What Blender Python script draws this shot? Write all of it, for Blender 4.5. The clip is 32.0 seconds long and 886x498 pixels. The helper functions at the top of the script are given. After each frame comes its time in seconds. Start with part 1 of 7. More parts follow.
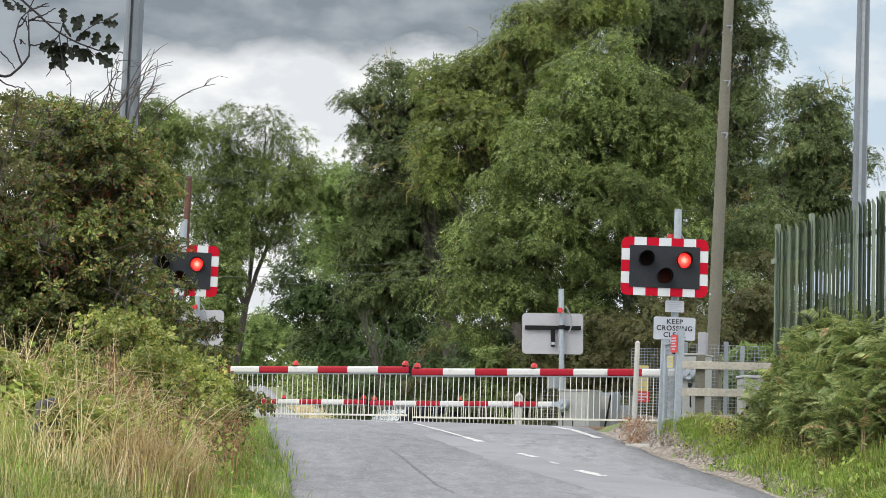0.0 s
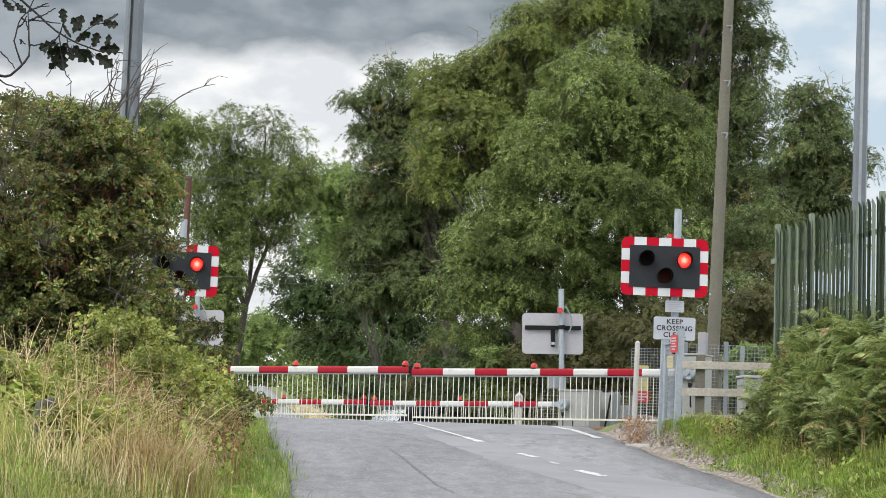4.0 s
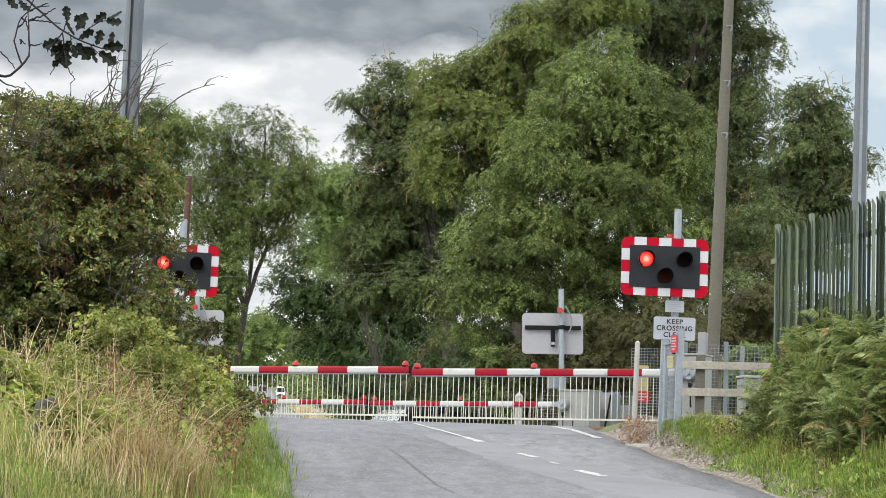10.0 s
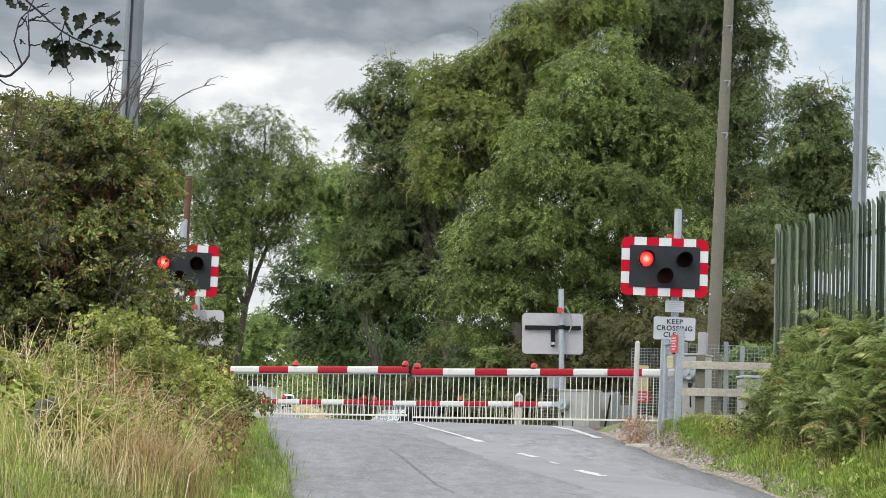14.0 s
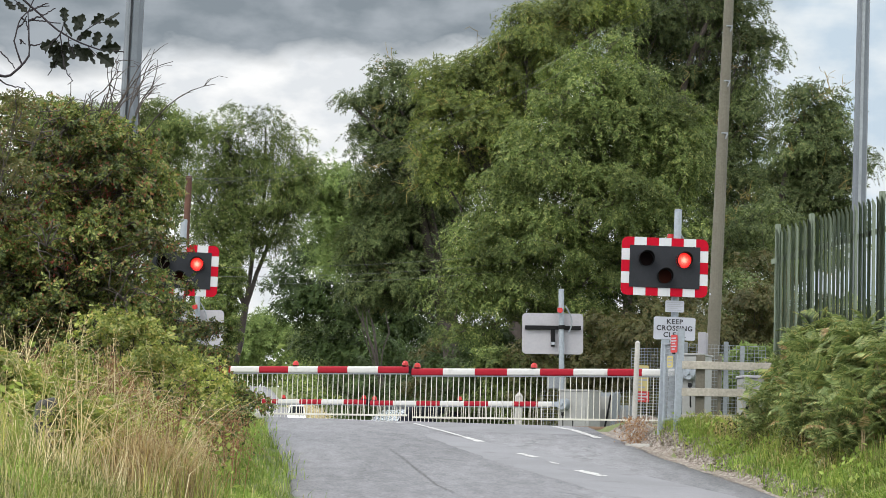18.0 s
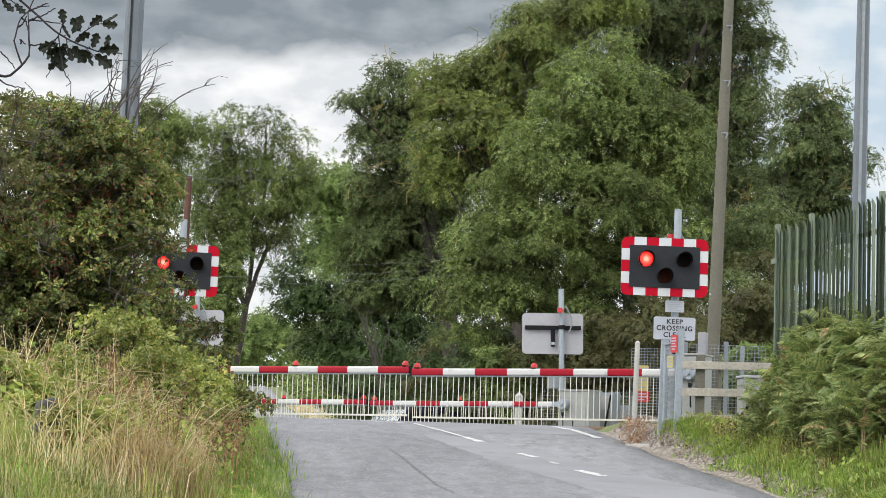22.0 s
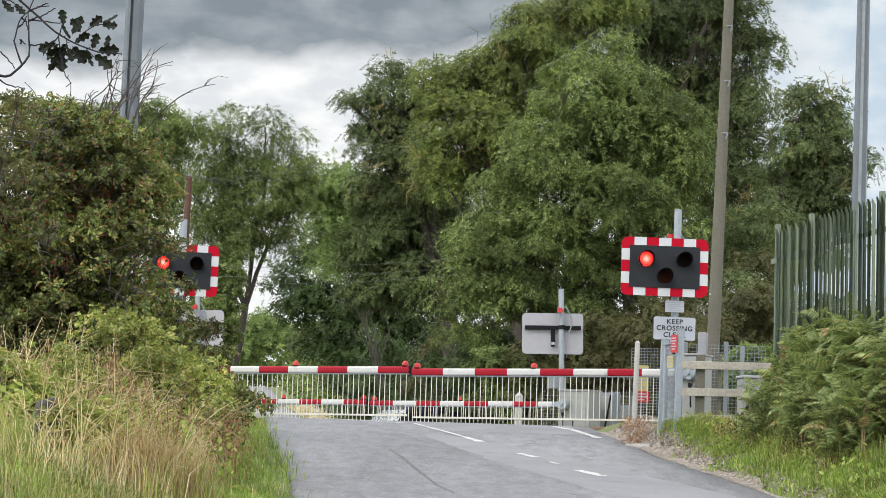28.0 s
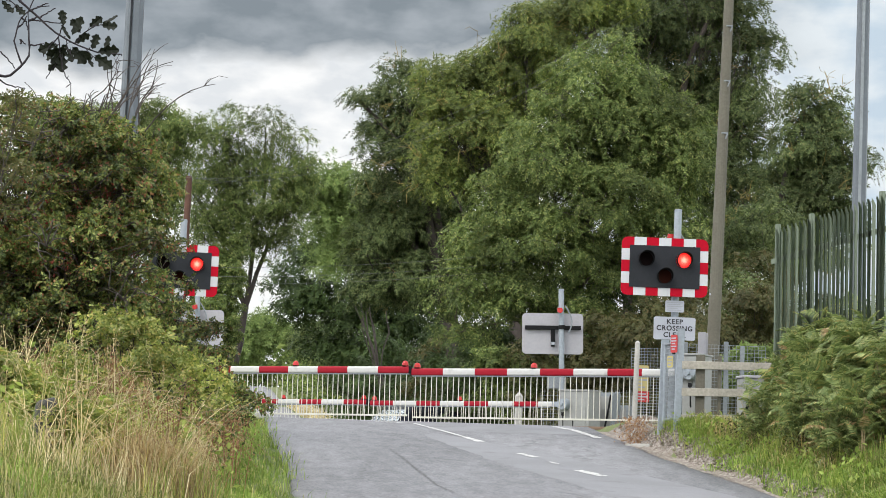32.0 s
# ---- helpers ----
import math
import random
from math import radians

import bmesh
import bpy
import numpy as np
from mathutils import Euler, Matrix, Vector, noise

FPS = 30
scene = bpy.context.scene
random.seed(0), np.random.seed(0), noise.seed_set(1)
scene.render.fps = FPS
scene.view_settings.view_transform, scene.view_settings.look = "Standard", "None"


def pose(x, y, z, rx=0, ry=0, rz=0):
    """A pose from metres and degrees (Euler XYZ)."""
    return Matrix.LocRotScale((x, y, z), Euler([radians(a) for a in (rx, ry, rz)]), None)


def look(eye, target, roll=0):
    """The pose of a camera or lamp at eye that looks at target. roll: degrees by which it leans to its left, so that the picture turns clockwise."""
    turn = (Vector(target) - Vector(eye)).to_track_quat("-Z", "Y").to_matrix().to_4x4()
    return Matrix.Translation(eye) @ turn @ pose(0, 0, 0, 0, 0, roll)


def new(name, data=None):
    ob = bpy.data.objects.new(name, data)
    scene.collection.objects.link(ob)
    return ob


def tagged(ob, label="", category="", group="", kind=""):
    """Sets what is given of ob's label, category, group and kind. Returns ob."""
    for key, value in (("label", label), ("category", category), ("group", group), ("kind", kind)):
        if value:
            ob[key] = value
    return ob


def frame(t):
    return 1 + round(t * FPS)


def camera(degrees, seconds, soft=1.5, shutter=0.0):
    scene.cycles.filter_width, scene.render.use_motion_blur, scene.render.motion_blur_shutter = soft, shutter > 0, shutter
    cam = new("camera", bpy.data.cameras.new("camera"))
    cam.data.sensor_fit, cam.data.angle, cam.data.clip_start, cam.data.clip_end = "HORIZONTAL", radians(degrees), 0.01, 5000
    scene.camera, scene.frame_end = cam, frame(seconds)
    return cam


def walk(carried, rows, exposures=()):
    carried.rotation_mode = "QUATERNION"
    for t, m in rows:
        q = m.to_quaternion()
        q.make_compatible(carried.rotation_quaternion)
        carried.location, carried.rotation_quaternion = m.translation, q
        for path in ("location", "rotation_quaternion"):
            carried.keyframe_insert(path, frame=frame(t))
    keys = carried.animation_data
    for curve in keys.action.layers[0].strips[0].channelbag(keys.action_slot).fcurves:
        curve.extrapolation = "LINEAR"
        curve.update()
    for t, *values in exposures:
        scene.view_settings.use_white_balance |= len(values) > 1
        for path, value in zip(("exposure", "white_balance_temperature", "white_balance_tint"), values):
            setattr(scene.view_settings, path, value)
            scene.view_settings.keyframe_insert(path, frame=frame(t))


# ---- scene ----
# camera: held still on the verge, looking up the ramp to the crossing
cam = camera(22.733, 32.0, 0.8)
EYE = (0.0, 0.0, -1.14)
AIM = (0.0, math.cos(radians(6.2)) * 10, -1.14 + math.sin(radians(6.2)) * 10)
walk(cam, [(0.0, look(EYE, AIM, 1.8)), (32.0, look(EYE, AIM, 1.8))], [(0.0, 0.0), (32.0, 0.0)])

# ---- light: bright broken overcast ----
world = bpy.data.worlds.new("overcast_sky")
scene.world = world
world.use_nodes = True
wn, wl = world.node_tree.nodes, world.node_tree.links
wn.clear()
w_out, w_bg = wn.new("ShaderNodeOutputWorld"), wn.new("ShaderNodeBackground")
w_sky, w_mix = wn.new("ShaderNodeTexSky"), wn.new("ShaderNodeMix")
w_co, w_noise, w_ramp = wn.new("ShaderNodeTexCoord"), wn.new("ShaderNodeTexNoise"), wn.new("ShaderNodeValToRGB")
w_sky.sky_type, w_sky.sun_disc = "NISHITA", False
w_sky.sun_elevation, w_sky.sun_rotation = radians(52), radians(-141)
w_noise.inputs["Scale"].default_value, w_noise.inputs["Detail"].default_value = 2.2, 6.0
w_ramp.color_ramp.elements[0].position, w_ramp.color_ramp.elements[0].color = 0.35, (11.0, 11.6, 12.4, 1)
w_ramp.color_ramp.elements[1].position, w_ramp.color_ramp.elements[1].color = 0.65, (21.0, 21.2, 21.4, 1)
w_mix.data_type = "RGBA"
w_mix.inputs["Factor"].default_value = 0.82
wl.new(w_co.outputs["Generated"], w_noise.inputs["Vector"])
wl.new(w_noise.outputs["Fac"], w_ramp.inputs["Fac"])
wl.new(w_sky.outputs["Color"], w_mix.inputs[6])
wl.new(w_ramp.outputs["Color"], w_mix.inputs[7])
wl.new(w_mix.outputs[2], w_bg.inputs["Color"])
w_bg.inputs["Strength"].default_value = 0.155
wl.new(w_bg.outputs["Background"], w_out.inputs["Surface"])

sun = new("sun", bpy.data.lights.new("sun", "SUN"))
sun.data.energy, sun.data.angle, sun.data.color = 2.2, radians(20), (1.0, 0.95, 0.86)
sun.matrix_basis = look((-24, -30, 42), (0, 0, 0))

# ---- materials ----


def nodes_of(name):
    m = bpy.data.materials.new(name)
    m.use_nodes = True
    n, k = m.node_tree.nodes, m.node_tree.links
    return m, n, k, n["Principled BSDF"]


def paint(name, base, rough=0.6, metal=0.0, var=0.25, scale=3.0, fine=60.0, bump=0.15, stain=None, stain_at=0.6, depth=0.01, spec=0.35):
    """A surface with coarse and fine variation, optional stains and fine relief."""
    m, n, k, b = nodes_of(name)
    co = n.new("ShaderNodeTexCoord")
    big, small, mul, cmb = n.new("ShaderNodeTexNoise"), n.new("ShaderNodeTexNoise"), n.new("ShaderNodeMix"), n.new("ShaderNodeMath")
    for t, s, d in ((big, scale, 5.0), (small, fine, 3.0)):
        t.inputs["Scale"].default_value, t.inputs["Detail"].default_value = s, d
        k.new(co.outputs["Object"], t.inputs["Vector"])
    cmb.operation = "ADD"
    k.new(big.outputs["Fac"], cmb.inputs[0])
    k.new(small.outputs["Fac"], cmb.inputs[1])
    rng = n.new("ShaderNodeMapRange")
    rng.inputs[1].default_value, rng.inputs[2].default_value = 0.55, 1.45
    rng.inputs[3].default_value, rng.inputs[4].default_value = 1.0 - var, 1.0 + var
    k.new(cmb.outputs[0], rng.inputs[0])
    mul.data_type, mul.blend_type = "RGBA", "MULTIPLY"
    mul.inputs["Factor"].default_value = 1.0
    mul.inputs[6].default_value = (*base, 1)
    k.new(rng.outputs[0], mul.inputs[7])
    out = mul.outputs[2]
    if stain:
        s_n, s_r, s_m = n.new("ShaderNodeTexNoise"), n.new("ShaderNodeMapRange"), n.new("ShaderNodeMix")
        s_n.inputs["Scale"].default_value, s_n.inputs["Detail"].default_value = scale * 2.3, 8.0
        k.new(co.outputs["Object"], s_n.inputs["Vector"])
        s_r.inputs[1].default_value, s_r.inputs[2].default_value = stain_at, stain_at + 0.12
        k.new(s_n.outputs["Fac"], s_r.inputs[0])
        s_m.data_type = "RGBA"
        s_m.inputs[7].default_value = (*stain, 1)
        k.new(s_r.outputs[0], s_m.inputs["Factor"])
        k.new(out, s_m.inputs[6])
        out = s_m.outputs[2]
    k.new(out, b.inputs["Base Color"])
    b.inputs["Roughness"].default_value, b.inputs["Metallic"].default_value = rough, metal
    b.inputs["Specular IOR Level"].default_value = spec
    if bump:
        bp = n.new("ShaderNodeBump")
        bp.inputs["Strength"].default_value, bp.inputs["Distance"].default_value = bump, depth
        k.new(small.outputs["Fac"], bp.inputs["Height"])
        k.new(bp.outputs["Normal"], b.inputs["Normal"])
    return m


def gravel_mat():
    """Small stones of mixed greys and browns."""
    m, n, k, b = nodes_of("pale_gravel")
    co, vo, ramp, bp = n.new("ShaderNodeTexCoord"), n.new("ShaderNodeTexVoronoi"), n.new("ShaderNodeValToRGB"), n.new("ShaderNodeBump")
    k.new(co.outputs["Object"], vo.inputs["Vector"])
    vo.inputs["Scale"].default_value = 26.0
    el = ramp.color_ramp.elements
    el[0].position, el[0].color = 0.0, (0.09, 0.075, 0.06, 1)
    el[1].position, el[1].color = 1.0, (0.36, 0.33, 0.30, 1)
    e2 = el.new(0.5)
    e2.color = (0.20, 0.165, 0.135, 1)
    k.new(vo.outputs["Color"], ramp.inputs["Fac"])
    k.new(ramp.outputs["Color"], b.inputs["Base Color"])
    bp.invert = True
    bp.inputs["Strength"].default_value, bp.inputs["Distance"].default_value = 1.0, 0.03
    k.new(vo.outputs["Distance"], bp.inputs["Height"])
    k.new(bp.outputs["Normal"], b.inputs["Normal"])
    b.inputs["Roughness"].default_value = 0.9
    return m


def asphalt():
    """Worn chippings: three scales of mottling, fine cracks and darker patches."""
    m, n, k, b = nodes_of("worn_asphalt")
    co, mp = n.new("ShaderNodeTexCoord"), n.new("ShaderNodeMapping")
    mp.inputs["Scale"].default_value = (1.0, 0.35, 1.0)
    k.new(co.outputs["Object"], mp.inputs["Vector"])
    total = None
    for s, d, w, src in ((0.5, 4, 0.9, mp), (5.0, 6, 0.8, mp), (26.0, 4, 1.3, co), (75.0, 2, 1.0, co)):
        t = n.new("ShaderNodeTexNoise")
        t.inputs["Scale"].default_value, t.inputs["Detail"].default_value = s, d
        k.new(src.outputs["Vector" if src is mp else "Object"], t.inputs["Vector"])
        q = n.new("ShaderNodeMath")
        q.operation = "MULTIPLY_ADD"
        q.inputs[1].default_value = w
        k.new(t.outputs["Fac"], q.inputs[0])
        if total is None:
            q.inputs[2].default_value = 0.0
        else:
            k.new(total, q.inputs[2])
        total = q.outputs[0]
    ramp = n.new("ShaderNodeMapRange")
    ramp.inputs[1].default_value, ramp.inputs[2].default_value = 1.66, 2.36
    k.new(total, ramp.inputs[0])
    mix = n.new("ShaderNodeMix")
    mix.data_type = "RGBA"
    mix.inputs[6].default_value, mix.inputs[7].default_value = (0.080, 0.081, 0.088, 1), (0.195, 0.197, 0.208, 1)
    k.new(ramp.outputs[0], mix.inputs["Factor"])
    vor, thr, crk = n.new("ShaderNodeTexVoronoi"), n.new("ShaderNodeMapRange"), n.new("ShaderNodeMix")
    warp, add = n.new("ShaderNodeTexNoise"), n.new("ShaderNodeVectorMath")
    warp.inputs["Scale"].default_value, warp.inputs["Detail"].default_value = 1.5, 6.0
    k.new(co.outputs["Object"], warp.inputs["Vector"])
    add.operation = "ADD"
    k.new(co.outputs["Object"], add.inputs[0])
    k.new(warp.outputs["Color"], add.inputs[1])
    vor.feature = "DISTANCE_TO_EDGE"
    vor.inputs["Scale"].default_value = 0.36
    k.new(add.outputs[0], vor.inputs["Vector"])
    thr.inputs[1].default_value, thr.inputs[2].default_value = 0.0, 0.009
    thr.inputs[3].default_value, thr.inputs[4].default_value = 0.65, 0.0
    k.new(vor.outputs["Distance"], thr.inputs[0])
    crk.data_type = "RGBA"
    crk.inputs[7].default_value = (0.05, 0.05, 0.052, 1)
    k.new(thr.outputs[0], crk.inputs["Factor"])
    k.new(mix.outputs[2], crk.inputs[6])
    k.new(crk.outputs[2], b.inputs["Base Color"])
    b.inputs["Roughness"].default_value = 0.8
    bp = n.new("ShaderNodeBump")
    bp.inputs["Strength"].default_value, bp.inputs["Distance"].default_value = 0.6, 0.012
    k.new(total, bp.inputs["Height"])
    k.new(bp.outputs["Normal"], b.inputs["Normal"])
    return m


def leafy(name, colours, patch=0.6, tint=0.5, through_light=0.32, rough=0.55, gloss=0.18):
    """Leaves: colour varies from leaf to leaf and from bough to bough."""
    m, n, k, b = nodes_of(name)
    geo, ramp, mul = n.new("ShaderNodeNewGeometry"), n.new("ShaderNodeValToRGB"), n.new("ShaderNodeMix")
    noi, rng, tr, mx, co = n.new("ShaderNodeTexNoise"), n.new("ShaderNodeMapRange"), n.new("ShaderNodeBsdfTranslucent"), n.new("ShaderNodeMixShader"), n.new("ShaderNodeTexCoord")
    el = ramp.color_ramp.elements
    while len(el) < len(colours):
        el.new(0.5)
    for i, (at, c) in enumerate(colours):
        el[i].position, el[i].color = at, (*c, 1)
    k.new(geo.outputs["Random Per Island"], ramp.inputs["Fac"])
    noi.inputs["Scale"].default_value, noi.inputs["Detail"].default_value = patch, 5.0
    k.new(co.outputs["Object"], noi.inputs["Vector"])
    rng.inputs[1].default_value, rng.inputs[2].default_value = 0.35, 0.65
    rng.inputs[3].default_value, rng.inputs[4].default_value = 1.0 - tint, 1.0 + tint
    k.new(noi.outputs["Fac"], rng.inputs[0])
    mul.data_type, mul.blend_type = "RGBA", "MULTIPLY"
    mul.inputs["Factor"].default_value = 1.0
    k.new(ramp.outputs["Color"], mul.inputs[6])
    k.new(rng.outputs[0], mul.inputs[7])
    k.new(mul.outputs[2], b.inputs["Base Color"])
    lit = n.new("ShaderNodeMix")
    lit.data_type, lit.blend_type = "RGBA", "MULTIPLY"
    lit.inputs["Factor"].default_value = 1.0
    lit.inputs[7].default_value = (1.45, 1.45, 1.15, 1)
    k.new(mul.outputs[2], lit.inputs[6])
    k.new(lit.outputs[2], tr.inputs["Color"])
    b.inputs["Roughness"].default_value = rough
    b.inputs["Specular IOR Level"].default_value = gloss
    mx.inputs[0].default_value = through_light
    k.new(b.outputs[0], mx.inputs[1])
    k.new(tr.outputs[0], mx.inputs[2])
    k.new(mx.outputs[0], n["Material Output"].inputs["Surface"])
    return m


def glowing(name, colour, strength):
    m, n, k, b = nodes_of(name)
    b.inputs["Base Color"].default_value = (*colour, 1)
    b.inputs["Emission Color"].default_value = (*colour, 1)
    b.inputs["Emission Strength"].default_value = strength
    return m


def lit_lens():
    """A lit lens: hottest in the middle, deep red at the rim, with a faceted pattern."""
    m, n, k, b = nodes_of("lit_red_signal")
    co, ln, rg, ramp, vo = n.new("ShaderNodeTexCoord"), n.new("ShaderNodeVectorMath"), n.new("ShaderNodeMapRange"), n.new("ShaderNodeValToRGB"), n.new("ShaderNodeTexVoronoi")
    ln.operation = "LENGTH"
    k.new(co.outputs["Object"], ln.inputs[0])
    rg.inputs[1].default_value, rg.inputs[2].default_value = 0.0, 0.128
    k.new(ln.outputs["Value"], rg.inputs[0])
    vo.inputs["Scale"].default_value = 38.0
    k.new(co.outputs["Object"], vo.inputs["Vector"])
    ad = n.new("ShaderNodeMath")
    ad.operation = "MULTIPLY_ADD"
    ad.inputs[1].default_value = 0.22
    k.new(vo.outputs["Distance"], ad.inputs[0])
    k.new(rg.outputs[0], ad.inputs[2])
    el = ramp.color_ramp.elements
    el[0].position, el[0].color = 0.18, (1.0, 0.62, 0.45, 1)
    el[1].position, el[1].color = 0.97, (0.75, 0.004, 0.006, 1)
    e2 = el.new(0.6)
    e2.color = (1.0, 0.10, 0.06, 1)
    k.new(ad.outputs[0], ramp.inputs["Fac"])
    k.new(ramp.outputs["Color"], b.inputs["Emission Color"])
    b.inputs["Base Color"].default_value = (0.1, 0.005, 0.005, 1)
    b.inputs["Emission Strength"].default_value = 1.25
    return m


def lens_of(name, colour, rough=0.15):
    m, n, k, b = nodes_of(name)
    b.inputs["Base Color"].default_value = (*colour, 1)
    b.inputs["Roughness"].default_value = rough
    b.inputs["Specular IOR Level"].default_value = 0.25 if rough < 0.4 else 0.02
    return m


M_ASPHALT = asphalt()
M_SMOOTHROAD = paint("smooth_patched_asphalt", (0.152, 0.154, 0.164), 0.72, var=0.22, scale=1.2, fine=70, bump=0.25, stain=(0.12, 0.121, 0.128), stain_at=0.58)
M_TAR = paint("dark_open_crack", (0.105, 0.105, 0.109), 0.9, var=0.3, scale=8, fine=60, bump=0.5)
M_ROADPAINT = paint("worn_road_paint", (0.42, 0.42, 0.41), 0.8, var=0.3, scale=6, fine=40, bump=0.3, stain=(0.17, 0.17, 0.17), stain_at=0.52)
M_SOIL = paint("grassy_soil", (0.11, 0.13, 0.045), 0.95, var=0.5, scale=0.35, fine=18, bump=0.9, stain=(0.13, 0.10, 0.06), stain_at=0.58, depth=0.05)
M_GRAVEL = gravel_mat()
M_WHITE = paint("white_barrier_paint", (0.43, 0.43, 0.42), 0.45, var=0.08, scale=2, fine=30, bump=0.05, stain=(0.30, 0.29, 0.27), stain_at=0.62)
M_RED = paint("red_reflective_sheet", (0.25, 0.008, 0.018), 0.5, var=0.12, scale=3, fine=30, bump=0.03, spec=0.15)
M_ROD = paint("cream_skirt_rod", (0.48, 0.47, 0.41), 0.5, var=0.12, scale=4, fine=30, bump=0.0)
M_BOARDRED = paint("red_chequer", (0.33, 0.004, 0.016), 0.6, var=0.1, scale=3, fine=30, bump=0.0, spec=0.06)
M_BOARDWHITE = paint("white_chequer", (0.43, 0.44, 0.46), 0.4, var=0.06, scale=3, fine=30, bump=0.0)
M_DARK = paint("charcoal_backboard", (0.020, 0.022, 0.026), 0.75, var=0.2, scale=3, fine=40, bump=0.05, spec=0.15)
M_BLACK = paint("matt_black", (0.008, 0.008, 0.009), 0.6, var=0.2, scale=4, fine=40, bump=0.0, spec=0.12)
M_GALV = paint("galvanised_steel", (0.25, 0.28, 0.31), 0.6, 0.3, var=0.2, scale=4, fine=25, bump=0.05)
M_MAST = paint("mast_steel", (0.115, 0.13, 0.15), 0.6, 0.15, var=0.2, scale=1.5, fine=25, bump=0.03)
M_GALVDULL = paint("dull_galvanised_steel", (0.20, 0.22, 0.24), 0.65, 0.2, var=0.25, scale=3, fine=25, bump=0.05)
M_BOARDBACK = paint("pale_grey_sheet_metal", (0.30, 0.295, 0.315), 0.55, 0.1, var=0.1, scale=2, fine=20, bump=0.03)
M_CABINET = paint("grey_cabinet_paint", (0.215, 0.22, 0.215), 0.55, var=0.15, scale=2, fine=18, bump=0.08, stain=(0.28, 0.27, 0.24), stain_at=0.66)
M_TIMBER = paint("weathered_rail_timber", (0.31, 0.29, 0.25), 0.85, var=0.35, scale=2.5, fine=28, bump=0.5)
M_POLE = paint("brown_pole_timber", (0.105, 0.098, 0.078), 0.85, var=0.25, scale=1.5, fine=30, bump=0.5)
M_REDPOLE = paint("red_brown_creosoted_timber", (0.085, 0.042, 0.03), 0.85, var=0.35, scale=2, fine=30, bump=0.4)
M_PALE = paint("olive_green_steel", (0.135, 0.165, 0.12), 0.55, 0.1, var=0.15, scale=2, fine=20, bump=0.05)
M_CONCRETE = paint("pale_concrete", (0.33, 0.325, 0.30), 0.85, var=0.2, scale=3, fine=30, bump=0.3)
M_SIGNWHITE = paint("white_sign_face", (0.30, 0.315, 0.355), 0.4, var=0.05, scale=3, fine=30, bump=0.0)
M_SIGNRED = paint("red_sign_face", (0.40, 0.035, 0.035), 0.45, var=0.08, scale=3, fine=30, bump=0.0)
M_SIGNYELLOW = paint("yellow_sign_face", (0.38, 0.33, 0.14), 0.45, var=0.08, scale=3, fine=30, bump=0.0)
M_INK = paint("black_sign_print", (0.015, 0.015, 0.02), 0.5, var=0.1, bump=0.0)
M_GREYINK = paint("grey_sign_print", (0.25, 0.26, 0.28), 0.5, var=0.1, bump=0.0)
M_LAMPRED = lens_of("red_boom_lamp_lens", (0.36, 0.022, 0.02))
M_LENSRED = lens_of("dark_red_signal_lens", (0.006, 0.003, 0.003), 0.5)
M_LENSAMBER = lens_of("dark_amber_signal_lens", (0.03, 0.008, 0.005), 0.5)
M_LITRED = lit_lens()
M_BARK = paint("ash_bark", (0.12, 0.105, 0.08), 0.9, var=0.4, scale=2, fine=25, bump=0.7, stain=(0.18, 0.17, 0.10), stain_at=0.6)
M_BARKLICHEN = paint("lichen_yellow_bark", (0.26, 0.20, 0.07), 0.9, var=0.4, scale=2, fine=25, bump=0.6)
M_STALK = paint("tan_dry_stalk", (0.30, 0.23, 0.13), 0.8, var=0.35, scale=3, fine=30, bump=0.1)
M_DARKSTONE = paint("dark_weathered_concrete", (0.06, 0.058, 0.056), 0.9, var=0.35, scale=6, fine=60, bump=0.4, stain=(0.06, 0.065, 0.05), stain_at=0.55)
M_BARKDARK = paint("dark_twig_bark", (0.055, 0.045, 0.04), 0.9, var=0.3, scale=3, fine=30, bump=0.3)
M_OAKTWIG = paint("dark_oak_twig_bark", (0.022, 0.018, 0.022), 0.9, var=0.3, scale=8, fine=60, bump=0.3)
M_WIRE = paint("grey_overhead_wire", (0.09, 0.095, 0.09), 0.6, bump=0.0)
M_RUBBER = paint("black_rubber", (0.02, 0.02, 0.02), 0.7, bump=0.1)
M_GLASS = lens_of("dark_car_glass", (0.02, 0.025, 0.03), 0.04)
M_SCREEN = paint("sky_mirroring_windscreen", (0.62, 0.65, 0.68), 0.08, 0.85, var=0.02, bump=0.0)
M_CARDARK = paint("dark_blue_car_paint", (0.02, 0.024, 0.035), 0.25, 0.2, var=0.05, bump=0.0)
M_CARWHITE = paint("white_car_paint", (0.75, 0.75, 0.74), 0.3, var=0.03, bump=0.0)
M_CARSILVER = paint("pale_silver_car_paint", (0.62, 0.64, 0.66), 0.3, 0.1, var=0.03, bump=0.0)
M_RAIL = paint("rusty_rail_steel", (0.22, 0.15, 0.11), 0.5, 0.5, var=0.3, bump=0.2)
M_LIT_LAMP = glowing("car_headlamp_glow", (1.0, 0.95, 0.85), 1.5)

